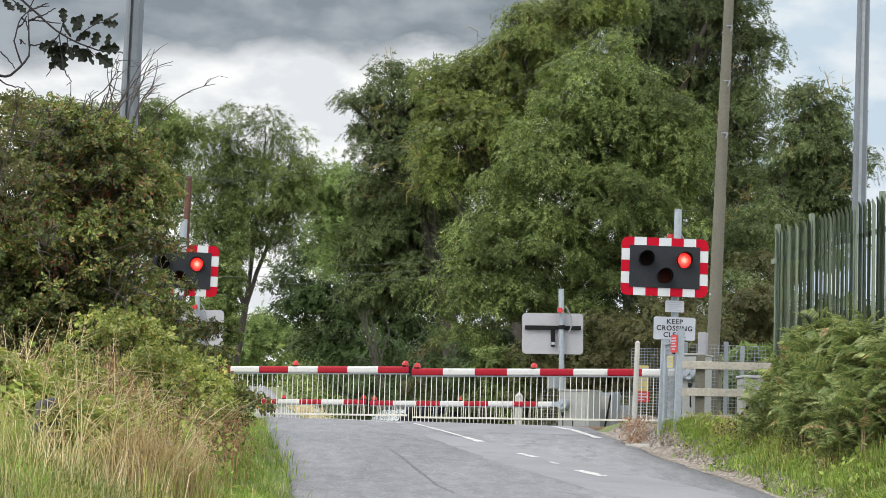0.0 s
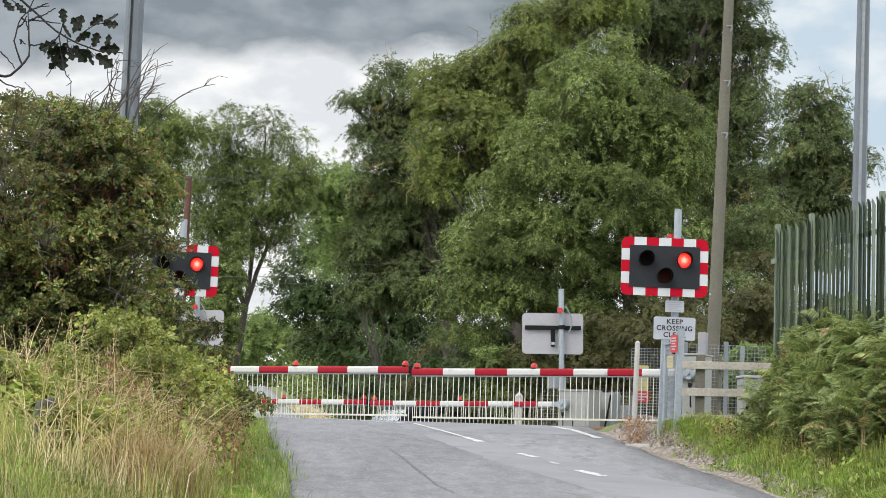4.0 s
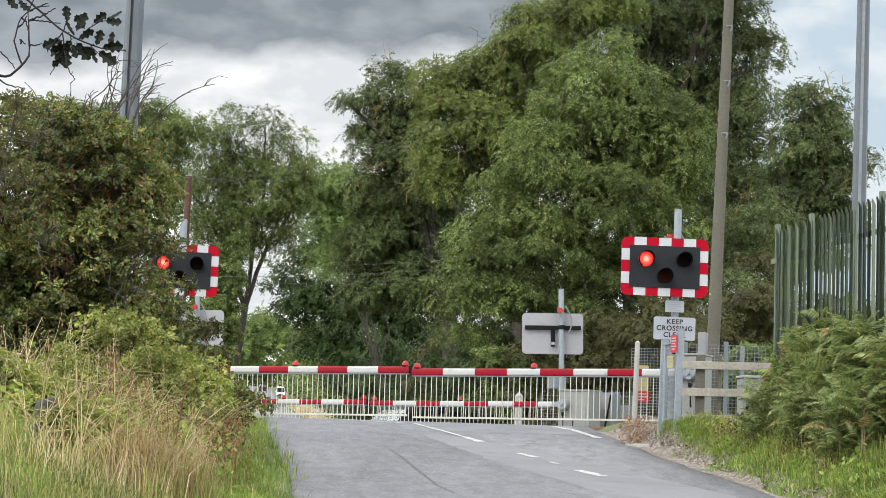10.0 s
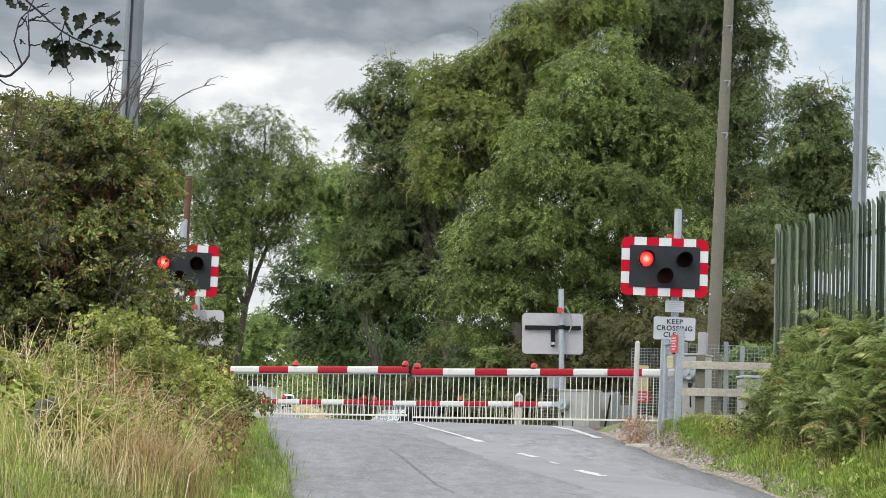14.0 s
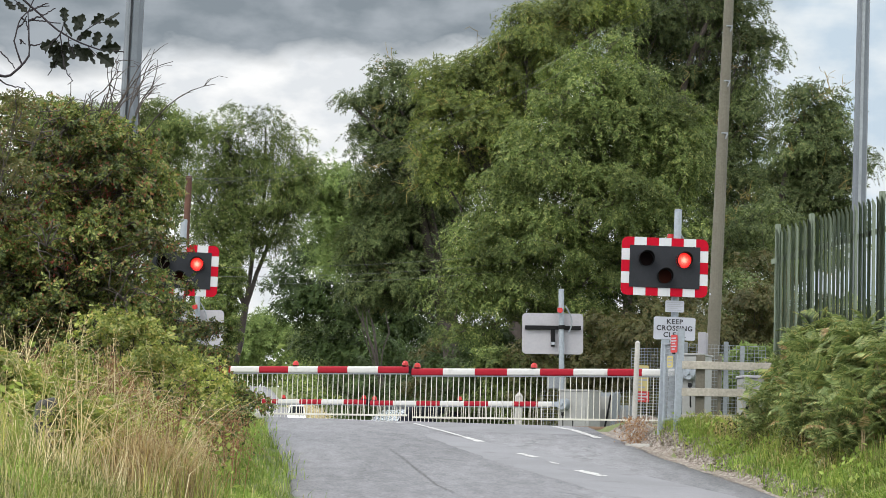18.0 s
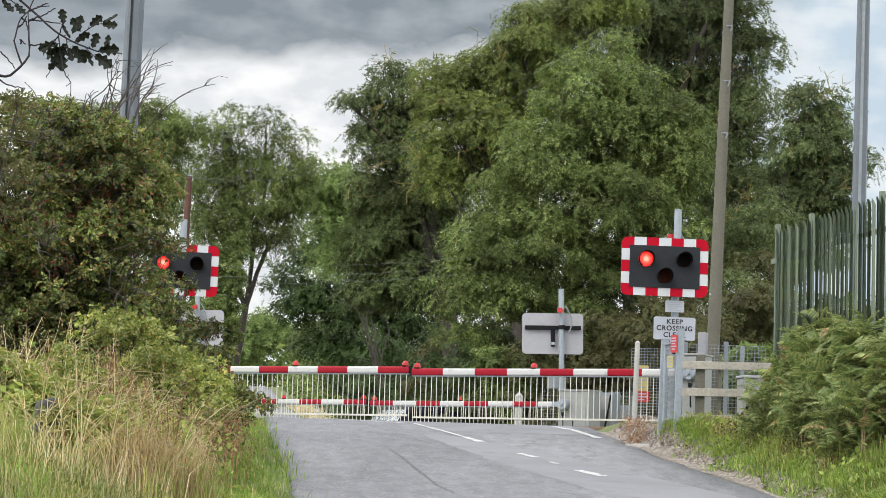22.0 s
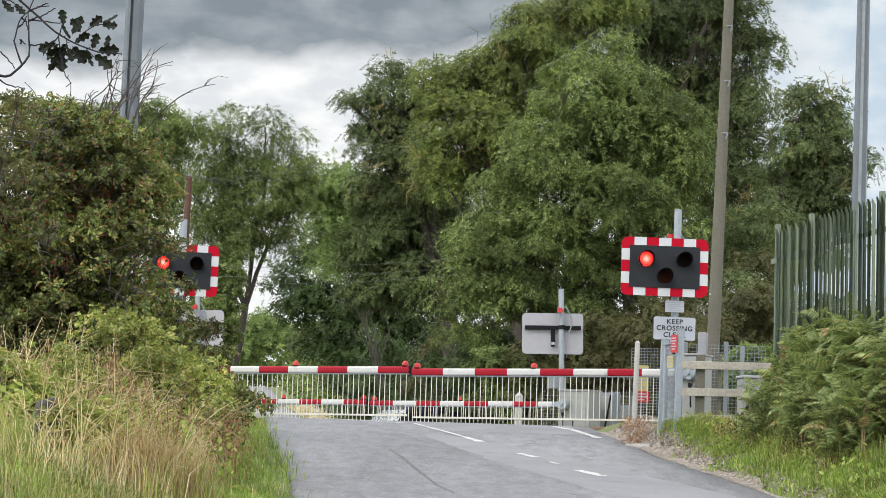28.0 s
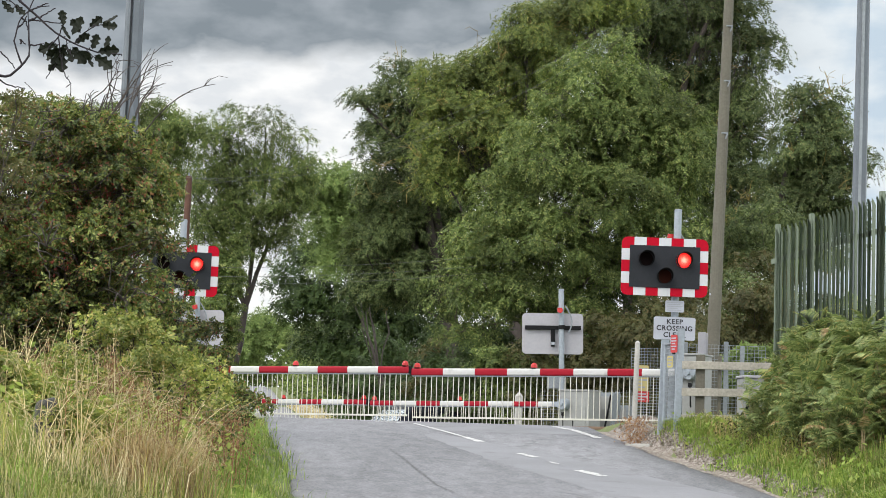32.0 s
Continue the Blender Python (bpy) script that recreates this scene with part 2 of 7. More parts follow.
L_ASH = leafy("ash_leaves", [(0.0, (0.042, 0.062, 0.020)), (0.45, (0.094, 0.130, 0.041)), (0.8, (0.140, 0.180, 0.057)), (1.0, (0.250, 0.265, 0.095))], 0.55, 0.45, rough=0.5, gloss=0.1)
L_ASHDARK = leafy("deep_green_leaves", [(0.0, (0.033, 0.050, 0.019)), (0.5, (0.074, 0.102, 0.040)), (1.0, (0.145, 0.165, 0.070))], 0.5, 0.42, rough=0.5, gloss=0.1)
L_ASHYELLOW = leafy("yellow_green_leaves", [(0.0, (0.052, 0.074, 0.022)), (0.45, (0.105, 0.140, 0.036)), (0.8, (0.155, 0.185, 0.048)), (1.0, (0.24, 0.24, 0.07))], 0.7, 0.45)
L_LIGHT = leafy("light_green_leaves", [(0.0, (0.095, 0.140, 0.043)), (0.5, (0.129, 0.183, 0.055)), (1.0, (0.179, 0.226, 0.075))], 0.5, 0.3)
L_HAW = leafy("hawthorn_leaves", [(0.0, (0.030, 0.048, 0.014)), (0.40, (0.075, 0.102, 0.026)), (0.70, (0.140, 0.165, 0.042)), (0.84, (0.240, 0.255, 0.080)), (0.90, (0.185, 0.125, 0.050)), (1.0, (0.190, 0.070, 0.040))], 0.9, 0.5, rough=0.42, gloss=0.3)
L_BROWN = leafy("brown_green_leaves", [(0.0, (0.044, 0.053, 0.020)), (0.5, (0.068, 0.072, 0.027)), (1.0, (0.106, 0.085, 0.038))], 0.9, 0.35)
L_BRAMBLE = leafy("bramble_leaves", [(0.0, (0.114, 0.155, 0.034)), (0.5, (0.190, 0.228, 0.052)), (0.85, (0.294, 0.304, 0.085)), (1.0, (0.413, 0.342, 0.120))], 1.3, 0.4, rough=0.45, gloss=0.25)
L_GRASS = leafy("green_grass_blades", [(0.0, (0.105, 0.174, 0.031)), (0.5, (0.171, 0.252, 0.050)), (0.85, (0.264, 0.314, 0.088)), (1.0, (0.440, 0.392, 0.187))], 0.9, 0.3)
L_OLIVE = leafy("rough_olive_grass", [(0.0, (0.10, 0.125, 0.032)), (0.45, (0.17, 0.19, 0.055)), (0.75, (0.27, 0.26, 0.10)), (1.0, (0.45, 0.38, 0.22))], 1.1, 0.4)
L_LIME = leafy("pale_lime_leaves", [(0.0, (0.16, 0.23, 0.05)), (0.6, (0.24, 0.32, 0.07)), (1.0, (0.36, 0.40, 0.12))], 1.5, 0.3)
L_DRY = leafy("dry_straw_grass", [(0.0, (0.30, 0.235, 0.12)), (0.5, (0.42, 0.345, 0.20)), (1.0, (0.58, 0.51, 0.34))], 0.9, 0.3)
L_OCHRE = leafy("ochre_dead_grass", [(0.0, (0.22, 0.15, 0.075)), (0.5, (0.36, 0.26, 0.13)), (1.0, (0.54, 0.43, 0.26))], 0.9, 0.3)
L_RUST = leafy("rust_red_seed_heads", [(0.0, (0.15, 0.075, 0.045)), (0.6, (0.24, 0.13, 0.07)), (1.0, (0.36, 0.25, 0.15))], 1.5, 0.3)
L_BERRY = leafy("red_hawthorn_berries", [(0.0, (0.10, 0.014, 0.012)), (1.0, (0.18, 0.025, 0.018))], 2.0, 0.2, 0.05, 0.3)
L_FERN = leafy("bracken_fronds", [(0.0, (0.082, 0.120, 0.038)), (0.4, (0.142, 0.192, 0.068)), (0.75, (0.232, 0.276, 0.112)), (0.93, (0.292, 0.304, 0.120)), (1.0, (0.344, 0.250, 0.088))], 0.8, 0.35, rough=0.5, gloss=0.2)
# oak leaves near black: their silhouette against the sky is put into the colour
L_OAK = leafy("silhouetted_oak_leaves", [(0.0, (0.008, 0.011, 0.008)), (1.0, (0.017, 0.020, 0.012))], 3.0, 0.3, 0.12)
# leaf colour darkened to carry the shade under the crowns
L_SHADED = leafy("shade_darkened_leaves", [(0.0, (0.022, 0.040, 0.012)), (0.5, (0.038, 0.062, 0.018)), (1.0, (0.065, 0.090, 0.028))], 0.5, 0.35, 0.2)

# ---- small building kit ----


def part(name, bm, material, parent=None, label="", smooth=False):
    """Links a bmesh as one mesh object under a thing or a part."""
    me = bpy.data.meshes.new(name)
    bm.to_mesh(me)
    bm.free()
    me.materials.append(material)
    if smooth:
        me.shade_smooth()
    ob = new(name, me)
    ob.parent = parent
    if label:
        ob["label"] = label
    return ob


def sheet(name, verts, tris, material, parent=None, label="", smooth=False):
    """A mesh object from arrays of points and triangles."""
    v, t = np.asarray(verts, dtype=np.float32), np.asarray(tris, dtype=np.int32)
    me = bpy.data.meshes.new(name)
    me.vertices.add(len(v))
    me.vertices.foreach_set("co", v.ravel())
    me.loops.add(t.size)
    me.loops.foreach_set("vertex_index", t.ravel())
    me.polygons.add(len(t))
    me.polygons.foreach_set("loop_start", np.arange(0, t.size, 3, dtype=np.int32))
    me.update(calc_edges=True)
    me.validate()
    if smooth:
        me.shade_smooth()
    else:
        me.shade_flat()
    me.materials.append(material)
    ob = new(name, me)
    ob.parent = parent
    if label:
        ob["label"] = label
    return ob


def again(ob, parent, m, name=None):
    """Another piece on the same mesh."""
    o = new(name or ob.name.split(".")[0], ob.data)
    o.parent, o.matrix_basis = parent, m
    return o


def thing(name, m, label, category, group="", kind=""):
    return_ob = new(name)
    return_ob.empty_display_size = 0.1
    return_ob.matrix_basis = m
    return tagged(return_ob, label, category, group, kind)


def box(sx, sy, sz, x=0, y=0, z=0, bevel=0.0, m=None):
    """A box centred at x, y, z."""
    bm = bmesh.new()
    bmesh.ops.create_cube(bm, size=1.0)
    bmesh.ops.scale(bm, vec=(sx, sy, sz), verts=bm.verts)
    if bevel:
        bmesh.ops.bevel(bm, geom=list(bm.edges), offset=bevel, segments=2, affect="EDGES", profile=0.5)
    if m is not None:
        bmesh.ops.transform(bm, matrix=m, verts=bm.verts)
    bmesh.ops.translate(bm, vec=(x, y, z), verts=bm.verts)
    return bm


def rod(a, b, r0, r1=None, sides=10):
    """A tapered round bar from a to b."""
    a, b = Vector(a), Vector(b)
    bm = bmesh.new()
    bmesh.ops.create_cone(bm, cap_ends=True, segments=sides, radius1=r0, radius2=r0 if r1 is None else r1, depth=(b - a).length)
    q = (b - a).to_track_quat("Z", "Y").to_matrix().to_4x4()
    bmesh.ops.transform(bm, matrix=Matrix.Translation((a + b) / 2) @ q, verts=bm.verts)
    return bm


def merge(*bms):
    out = bmesh.new()
    for b in bms:
        me = bpy.data.meshes.new("tmp")
        b.to_mesh(me)
        b.free()
        out.from_mesh(me)
        bpy.data.meshes.remove(me)
    return out


def plate(w, h, d, r=0.0, segs=5):
    """An upright plate in xz, facing -y, with rounded corners."""
    bm = bmesh.new()
    pts = []
    if r:
        for cx, cz, a0 in ((w / 2 - r, h / 2 - r, 0), (-w / 2 + r, h / 2 - r, 90), (-w / 2 + r, -h / 2 + r, 180), (w / 2 - r, -h / 2 + r, 270)):
            for i in range(segs + 1):
                a = radians(a0 + 90 * i / segs)
                pts.append((cx + r * math.cos(a), cz + r * math.sin(a)))
    else:
        pts = [(w / 2, h / 2), (-w / 2, h / 2), (-w / 2, -h / 2), (w / 2, -h / 2)]
    f = bm.faces.new([bm.verts.new((x, -d / 2, z)) for x, z in pts])
    e = bmesh.ops.extrude_face_region(bm, geom=[f])
    bmesh.ops.translate(bm, vec=(0, d, 0), verts=[v for v in e["geom"] if isinstance(v, bmesh.types.BMVert)])
    bmesh.ops.recalc_face_normals(bm, faces=bm.faces)
    return bm


def shift(bm, x=0, y=0, z=0, m=None):
    if m is not None:
        bmesh.ops.transform(bm, matrix=m, verts=bm.verts)
    bmesh.ops.translate(bm, vec=(x, y, z), verts=bm.verts)
    return bm


def writing(text, size, parent, m, material=None):
    cu = bpy.data.curves.new("lettering", "FONT")
    cu.body, cu.size, cu.align_x, cu.align_y, cu.extrude = text, size, "CENTER", "CENTER", 0.001
    cu.space_character, cu.offset = 1.15, size * 0.028
    tmp = new("lettering", cu)
    bpy.context.view_layer.update()
    me = bpy.data.meshes.new_from_object(tmp.evaluated_get(bpy.context.evaluated_depsgraph_get()))
    bpy.data.objects.remove(tmp)
    me.materials.clear()
    me.materials.append(material or M_INK)
    ob = new("lettering", me)
    ob.parent, ob.matrix_basis = parent, m
    return ob


class Heap:
    """Collects points and triangles of many small pieces."""

    def __init__(self):
        self.v, self.t, self.n = [], [], 0

    def add(self, v, t):
        v, t = np.asarray(v, dtype=np.float32).reshape(-1, 3), np.asarray(t, dtype=np.int32).reshape(-1, 3)
        self.v.append(v)
        self.t.append(t + self.n)
        self.n += len(v)

    def tube(self, pts, radii, sides=5):
        pts = np.asarray(pts, dtype=float)
        k = len(pts)
        d = np.gradient(pts, axis=0)
        d /= np.linalg.norm(d, axis=1)[:, None] + 1e-9
        ref = np.array([0.3, 0.9, 0.2]) if abs(d[0][2]) > 0.6 else np.array([0, 0, 1.0])
        u = np.cross(d, ref)
        u /= np.linalg.norm(u, axis=1)[:, None] + 1e-9
        w = np.cross(d, u)
        a = np.linspace(0, 2 * np.pi, sides, endpoint=False)
        ring = u[:, None, :] * np.cos(a)[None, :, None] + w[:, None, :] * np.sin(a)[None, :, None]
        v = pts[:, None, :] + ring * np.asarray(radii, dtype=float)[:, None, None]
        i = np.arange(k - 1)[:, None] * sides
        j, jn = np.arange(sides)[None, :], (np.arange(sides)[None, :] + 1) % sides
        t = np.stack([np.stack([i + j, i + jn, i + sides + j], -1), np.stack([i + jn, i + sides + jn, i + sides + j], -1)], 2)
        self.add(v, t)

    def leaves(self, base, axis, side, length, width, fold=0.18):
        """Kite-shaped leaves, folded along the midrib."""
        base = np.asarray(base)
        axis = axis / (np.linalg.norm(axis, axis=1)[:, None] + 1e-9)
        side = side - axis * (axis * side).sum(1)[:, None]
        side /= np.linalg.norm(side, axis=1)[:, None] + 1e-9
        nor = np.cross(axis, side)
        L = np.broadcast_to(np.asarray(length, dtype=float), (len(base),))[:, None]
        W = np.broadcast_to(np.asarray(width, dtype=float), (len(base),))[:, None]
        mid = base + axis * L * 0.42 + nor * W * fold
        v = np.stack([base, mid + side * W / 2, base + axis * L, mid - side * W / 2], 1)
        i = np.arange(len(base))[:, None] * 4
        self.add(v, np.stack([i + np.array([0, 1, 2]), i + np.array([0, 2, 3])], 1))

    def leaflets(self, base, axis, side, length, width):
        """Narrow leaflets of far trees, one pointed sliver each."""
        axis = axis / (np.linalg.norm(axis, axis=1)[:, None] + 1e-9)
        side = side - axis * (axis * side).sum(1)[:, None]
        side /= np.linalg.norm(side, axis=1)[:, None] + 1e-9
        L, W = np.asarray(length, dtype=float)[:, None], np.asarray(width, dtype=float)[:, None]
        v = np.stack([base + side * W / 2, base + axis * L, base - side * W / 2 + axis * L * 0.3], 1)
        i = np.arange(len(base))[:, None] * 3
        self.add(v, i + np.array([0, 1, 2]))

    def blades(self, base, height, lean, width):
        """Grass blades: a tapering bent strip each."""
        n = len(base)
        lean = np.asarray(lean)
        up = np.array([0, 0, 1.0])
        h = np.broadcast_to(np.asarray(height, dtype=float), (n,))[:, None]
        w = np.broadcast_to(np.asarray(width, dtype=float), (n,))[:, None]
        sd = np.cross(lean + RNG.normal(0, 0.3, (n, 3)), up)
        sd /= np.linalg.norm(sd, axis=1)[:, None] + 1e-9
        p1 = base + up * h * 0.55 + lean * h * 0.22
        p2 = base + up * h * (0.95 - 0.35 * np.linalg.norm(lean, axis=1)[:, None]) + lean * h * 0.8
        v = np.stack([base - sd * w / 2, base + sd * w / 2, p1 - sd * w * 0.42, p1 + sd * w * 0.42, p2], 1)
        i = np.arange(n)[:, None] * 5
        self.add(v, np.stack([i + np.array([0, 1, 3]), i + np.array([0, 3, 2]), i + np.array([2, 3, 4])], 1))

    def put(self, name, material, parent=None, label="", smooth=False):
        return sheet(name, np.concatenate(self.v), np.concatenate(self.t), material, parent, label, smooth)


RNG = np.random.default_rng(7)


def unit(n):
    d = RNG.normal(0, 1, (n, 3))
    return d / np.linalg.norm(d, axis=1)[:, None]


# ---- the lie of the land ----
RAMP_Y = [-60, 0, 10, 37.3, 38.3, 52, 66, 80, 110, 150, 190, 212, 234, 247, 300, 350, 425, 462, 505, 530, 700, 1200, 3600]
RAMP_Z = [-2.75, -2.75, -2.6, -0.03, 0.0, 0.0, -0.15, -0.6, -0.6, 0.9, 3.2, 4.5, 5.75, 6.3, 8.95, 11.0, 15.7, 17.9, 20.4, 21.9, 28.0, 34.0, 40.0]
EDGE_Y = [-60, 0, 10, 23.8, 27.4, 31.4, 36.4, 38.7, 52, 80, 150, 212, 247, 300, 350, 425, 462, 505, 530, 580, 700]
EDGE_L = [7.0, 1.2, 0.1, -1.50, -1.80, -2.27, -2.83, -3.05, -4.2, -6.7, -12.9, -18.4, -21.3, -25.9, -30.2, -36.8, -40.2, -44.2, -47.5, -62.0, -125.0]
EDGE_R = [13.0, 7.4, 6.1, 4.25, 3.72, 3.10, 2.62, 2.55, 1.60, -0.7, -6.7, -12.4, -15.4, -20.2, -24.3, -31.2, -34.6, -38.8, -41.7, -52.0, -108.0]
LANE_Y = [80, 150, 212, 247, 300, 350, 425, 462, 505, 530, 580, 700]
LANE_X = [-3.7, -9.8, -15.05, -17.55, -21.85, -26.05, -32.05, -35.35, -39.6, -43.15, -57.0, -116.5]


def road_z(y):
    return np.interp(y, RAMP_Y, RAMP_Z)


def ground_z(x, y):
    """Height of the ground beside the road and far off."""
    x, y = np.asarray(x, dtype=float), np.asarray(y, dtype=float)
    z = road_z(y)
    near = np.clip((37.5 - y) / 3.5, 0, 1)
    dl = np.clip(np.interp(y, EDGE_Y, EDGE_L) - x - 0.25, 0, None)
    dr = np.clip(x - np.interp(y, EDGE_Y, EDGE_R) - 0.25, 0, None)
    z = z + near * np.minimum(dl * 0.33, 0.85)
    z = z + np.clip((38.5 - y) / 2.0, 0, 1) * (np.minimum(dr * 0.6, 0.26) + np.clip((dr - 0.55) * 0.5, 0, 0.7) * np.clip((33.0 - y) / 2.0, 0, 1))
    level = np.clip(dr / 0.2, 0, 1) * np.clip((y - 30.6) / 1.2, 0, 1) * np.clip((39.0 - y) / 1.0, 0, 1)
    z = z + level * np.clip(-0.14 - z, 0, None)
    z = z - np.where((dl > 0) | (dr > 0), 0.0, 0.05)
    return z


def on_ground(x, y):
    return float(ground_z(x, y))

# ---- ground, road, railway and sky ----


def make_ground():
    xs = np.unique(np.concatenate([-np.geomspace(14, 3600, 22), np.arange(-14, 14.1, 0.3), np.arange(2.0, 5.2, 0.1), np.geomspace(14.3, 3600, 22)]))
    ys = np.unique(np.concatenate([-np.geomspace(12, 3600, 14), np.arange(-12, 56, 0.3), np.geomspace(56.3, 3600, 60)]))
    X, Y = np.meshgrid(xs, ys)
    Z = ground_z(X, Y)
    near = (np.abs(X) < 14) & (Y < 56)
    for i in range(X.shape[0]):
        for j in range(X.shape[1]):
            if near[i, j]:
                Z[i, j] += 0.05 * noise.noise((X[i, j] * 0.9, Y[i, j] * 0.9, 1.3)) * (0.25 if -3.6 < X[i, j] < 4.5 and Y[i, j] > 22 else 1)
    lx, rx = np.interp(Y, EDGE_Y, EDGE_L), np.interp(Y, EDGE_Y, EDGE_R)
    road = (X > lx - 0.15) & (X < rx + 0.15)
    Z[road] = road_z(Y)[road] - 0.05
    w, h = len(xs), len(ys)
    i = (np.arange(h - 1)[:, None] * w + np.arange(w - 1)[None, :]).ravel()
    t = np.concatenate([np.stack([i, i + 1, i + w + 1], 1), np.stack([i, i + w + 1, i + w], 1)])
    ob = sheet("ground", np.stack([X.ravel(), Y.ravel(), Z.ravel()], 1), t, M_SOIL, smooth=True)
    return tagged(ob, "grassy verge and field soil beside the road", "ground", kind="structure")


def ribbon(name, material, ys, left, right, lift, skirt=0.0, across=8):
    """A strip laid on the road surface between two lines."""
    ys = np.asarray(ys, dtype=float)
    f = np.linspace(0, 1, across)
    X = left[:, None] * (1 - f) + right[:, None] * f
    Y = np.repeat(ys[:, None], across, 1)
    Z = road_z(Y) + lift
    if skirt:
        X = np.concatenate([X[:, :1] - 0.05, X, X[:, -1:] + 0.05], 1)
        Y = np.concatenate([Y[:, :1], Y, Y[:, -1:]], 1)
        Z = np.concatenate([Z[:, :1] - skirt, Z, Z[:, -1:] - skirt], 1)
    h, w = X.shape
    i = (np.arange(h - 1)[:, None] * w + np.arange(w - 1)[None, :]).ravel()
    t = np.concatenate([np.stack([i, i + 1, i + w + 1], 1), np.stack([i, i + w + 1, i + w], 1)])
    return sheet(name, np.stack([X.ravel(), Y.ravel(), Z.ravel()], 1), t, material, smooth=True)


def make_road():
    ys = np.concatenate([np.arange(-12, 56, 0.25), np.geomspace(56, 690, 120)])
    wob = np.array([0.09 * noise.noise((y * 0.8, 3.1, 0)) + 0.04 * noise.noise((y * 3.1, 9.1, 0)) for y in ys])
    wob2 = np.array([0.10 * noise.noise((y * 0.9, 7.7, 2)) + 0.05 * noise.noise((y * 3.3, 1.1, 4)) for y in ys])
    ob = ribbon("road", M_ASPHALT, ys, np.interp(ys, EDGE_Y, EDGE_L) + wob, np.interp(ys, EDGE_Y, EDGE_R) + wob2, 0.0, 0.12, 14)
    return tagged(ob, "worn grey asphalt lane climbing to the crossing", "road", kind="structure")


def road_mark(pts, width, label):
    """A painted line on the road along x, y points."""
    pts = np.asarray(pts, dtype=float)
    s = np.concatenate([[0], np.cumsum(np.linalg.norm(np.diff(pts, axis=0), axis=1))])
    q = np.linspace(0, s[-1], max(3, int(s[-1] / 0.15)))
    c = np.stack([np.interp(q, s, pts[:, 0]), np.interp(q, s, pts[:, 1])], 1)
    d = np.gradient(c, axis=0)
    d /= np.linalg.norm(d, axis=1)[:, None]
    nrm = np.stack([-d[:, 1], d[:, 0]], 1)
    wv = width / 2 * (1 + 0.12 * RNG.normal(0, 1, len(c)))[:, None]
    a, b = c + nrm * wv, c - nrm * wv
    v = np.concatenate([np.column_stack([a, road_z(a[:, 1]) + 0.009]), np.column_stack([b, road_z(b[:, 1]) + 0.009])])
    k = len(c)
    i = np.arange(k - 1)
    t = np.concatenate([np.stack([i, i + k, i + 1], 1), np.stack([i + 1, i + k, i + k + 1], 1)])
    ob = sheet("road_marking", v, t, M_ROADPAINT)
    return tagged(ob, label, "road marking", kind="structure")


def make_marks():
    road_mark([(-0.40, 36.75), (0.12, 35.0), (0.42, 33.9)], 0.07, "thin worn white centre line on the ramp")
    road_mark([(0.42, 33.9), (0.66, 33.0)], 0.13, "worn white centre dash on the ramp")
    road_mark([(1.16, 31.0), (1.36, 30.4)], 0.13, "worn white centre dash on the ramp")
    road_mark([(1.52, 29.7), (1.62, 29.35)], 0.07, "almost worn away white dash")
    road_mark([(1.82, 28.5), (2.10, 27.75)], 0.15, "worn white centre dash on the ramp")
    road_mark([(-2.75, 37.5), (-1.5, 37.15), (-0.5, 36.7)], 0.06, "faint white stop line at the crest")
    road_mark([(1.95, 37.0), (2.25, 36.2), (2.52, 34.6)], 0.12, "white edge line curving to the kerb")
    road_mark([(2.95, 36.2), (3.35, 35.6)], 0.12, "white edge line by the footway")
    for x0, y0, x1, y1 in ((-3.18, 38.2, -2.95, 36.4), (2.85, 33.3, 3.2, 33.0)):
        a = math.degrees(math.atan2(y1 - y0, x1 - x0))
        ln = math.hypot(x1 - x0, y1 - y0)
        bm = box(ln, 0.09, 0.10, bevel=0.015)
        ob = part("kerb", bm, M_CONCRETE)
        ob.matrix_basis = pose((x0 + x1) / 2, (y0 + y1) / 2, road_z((y0 + y1) / 2) - 0.01, 0, 0, a)
        tagged(ob, "short pale concrete kerb at the road edge", "kerb", kind="structure")


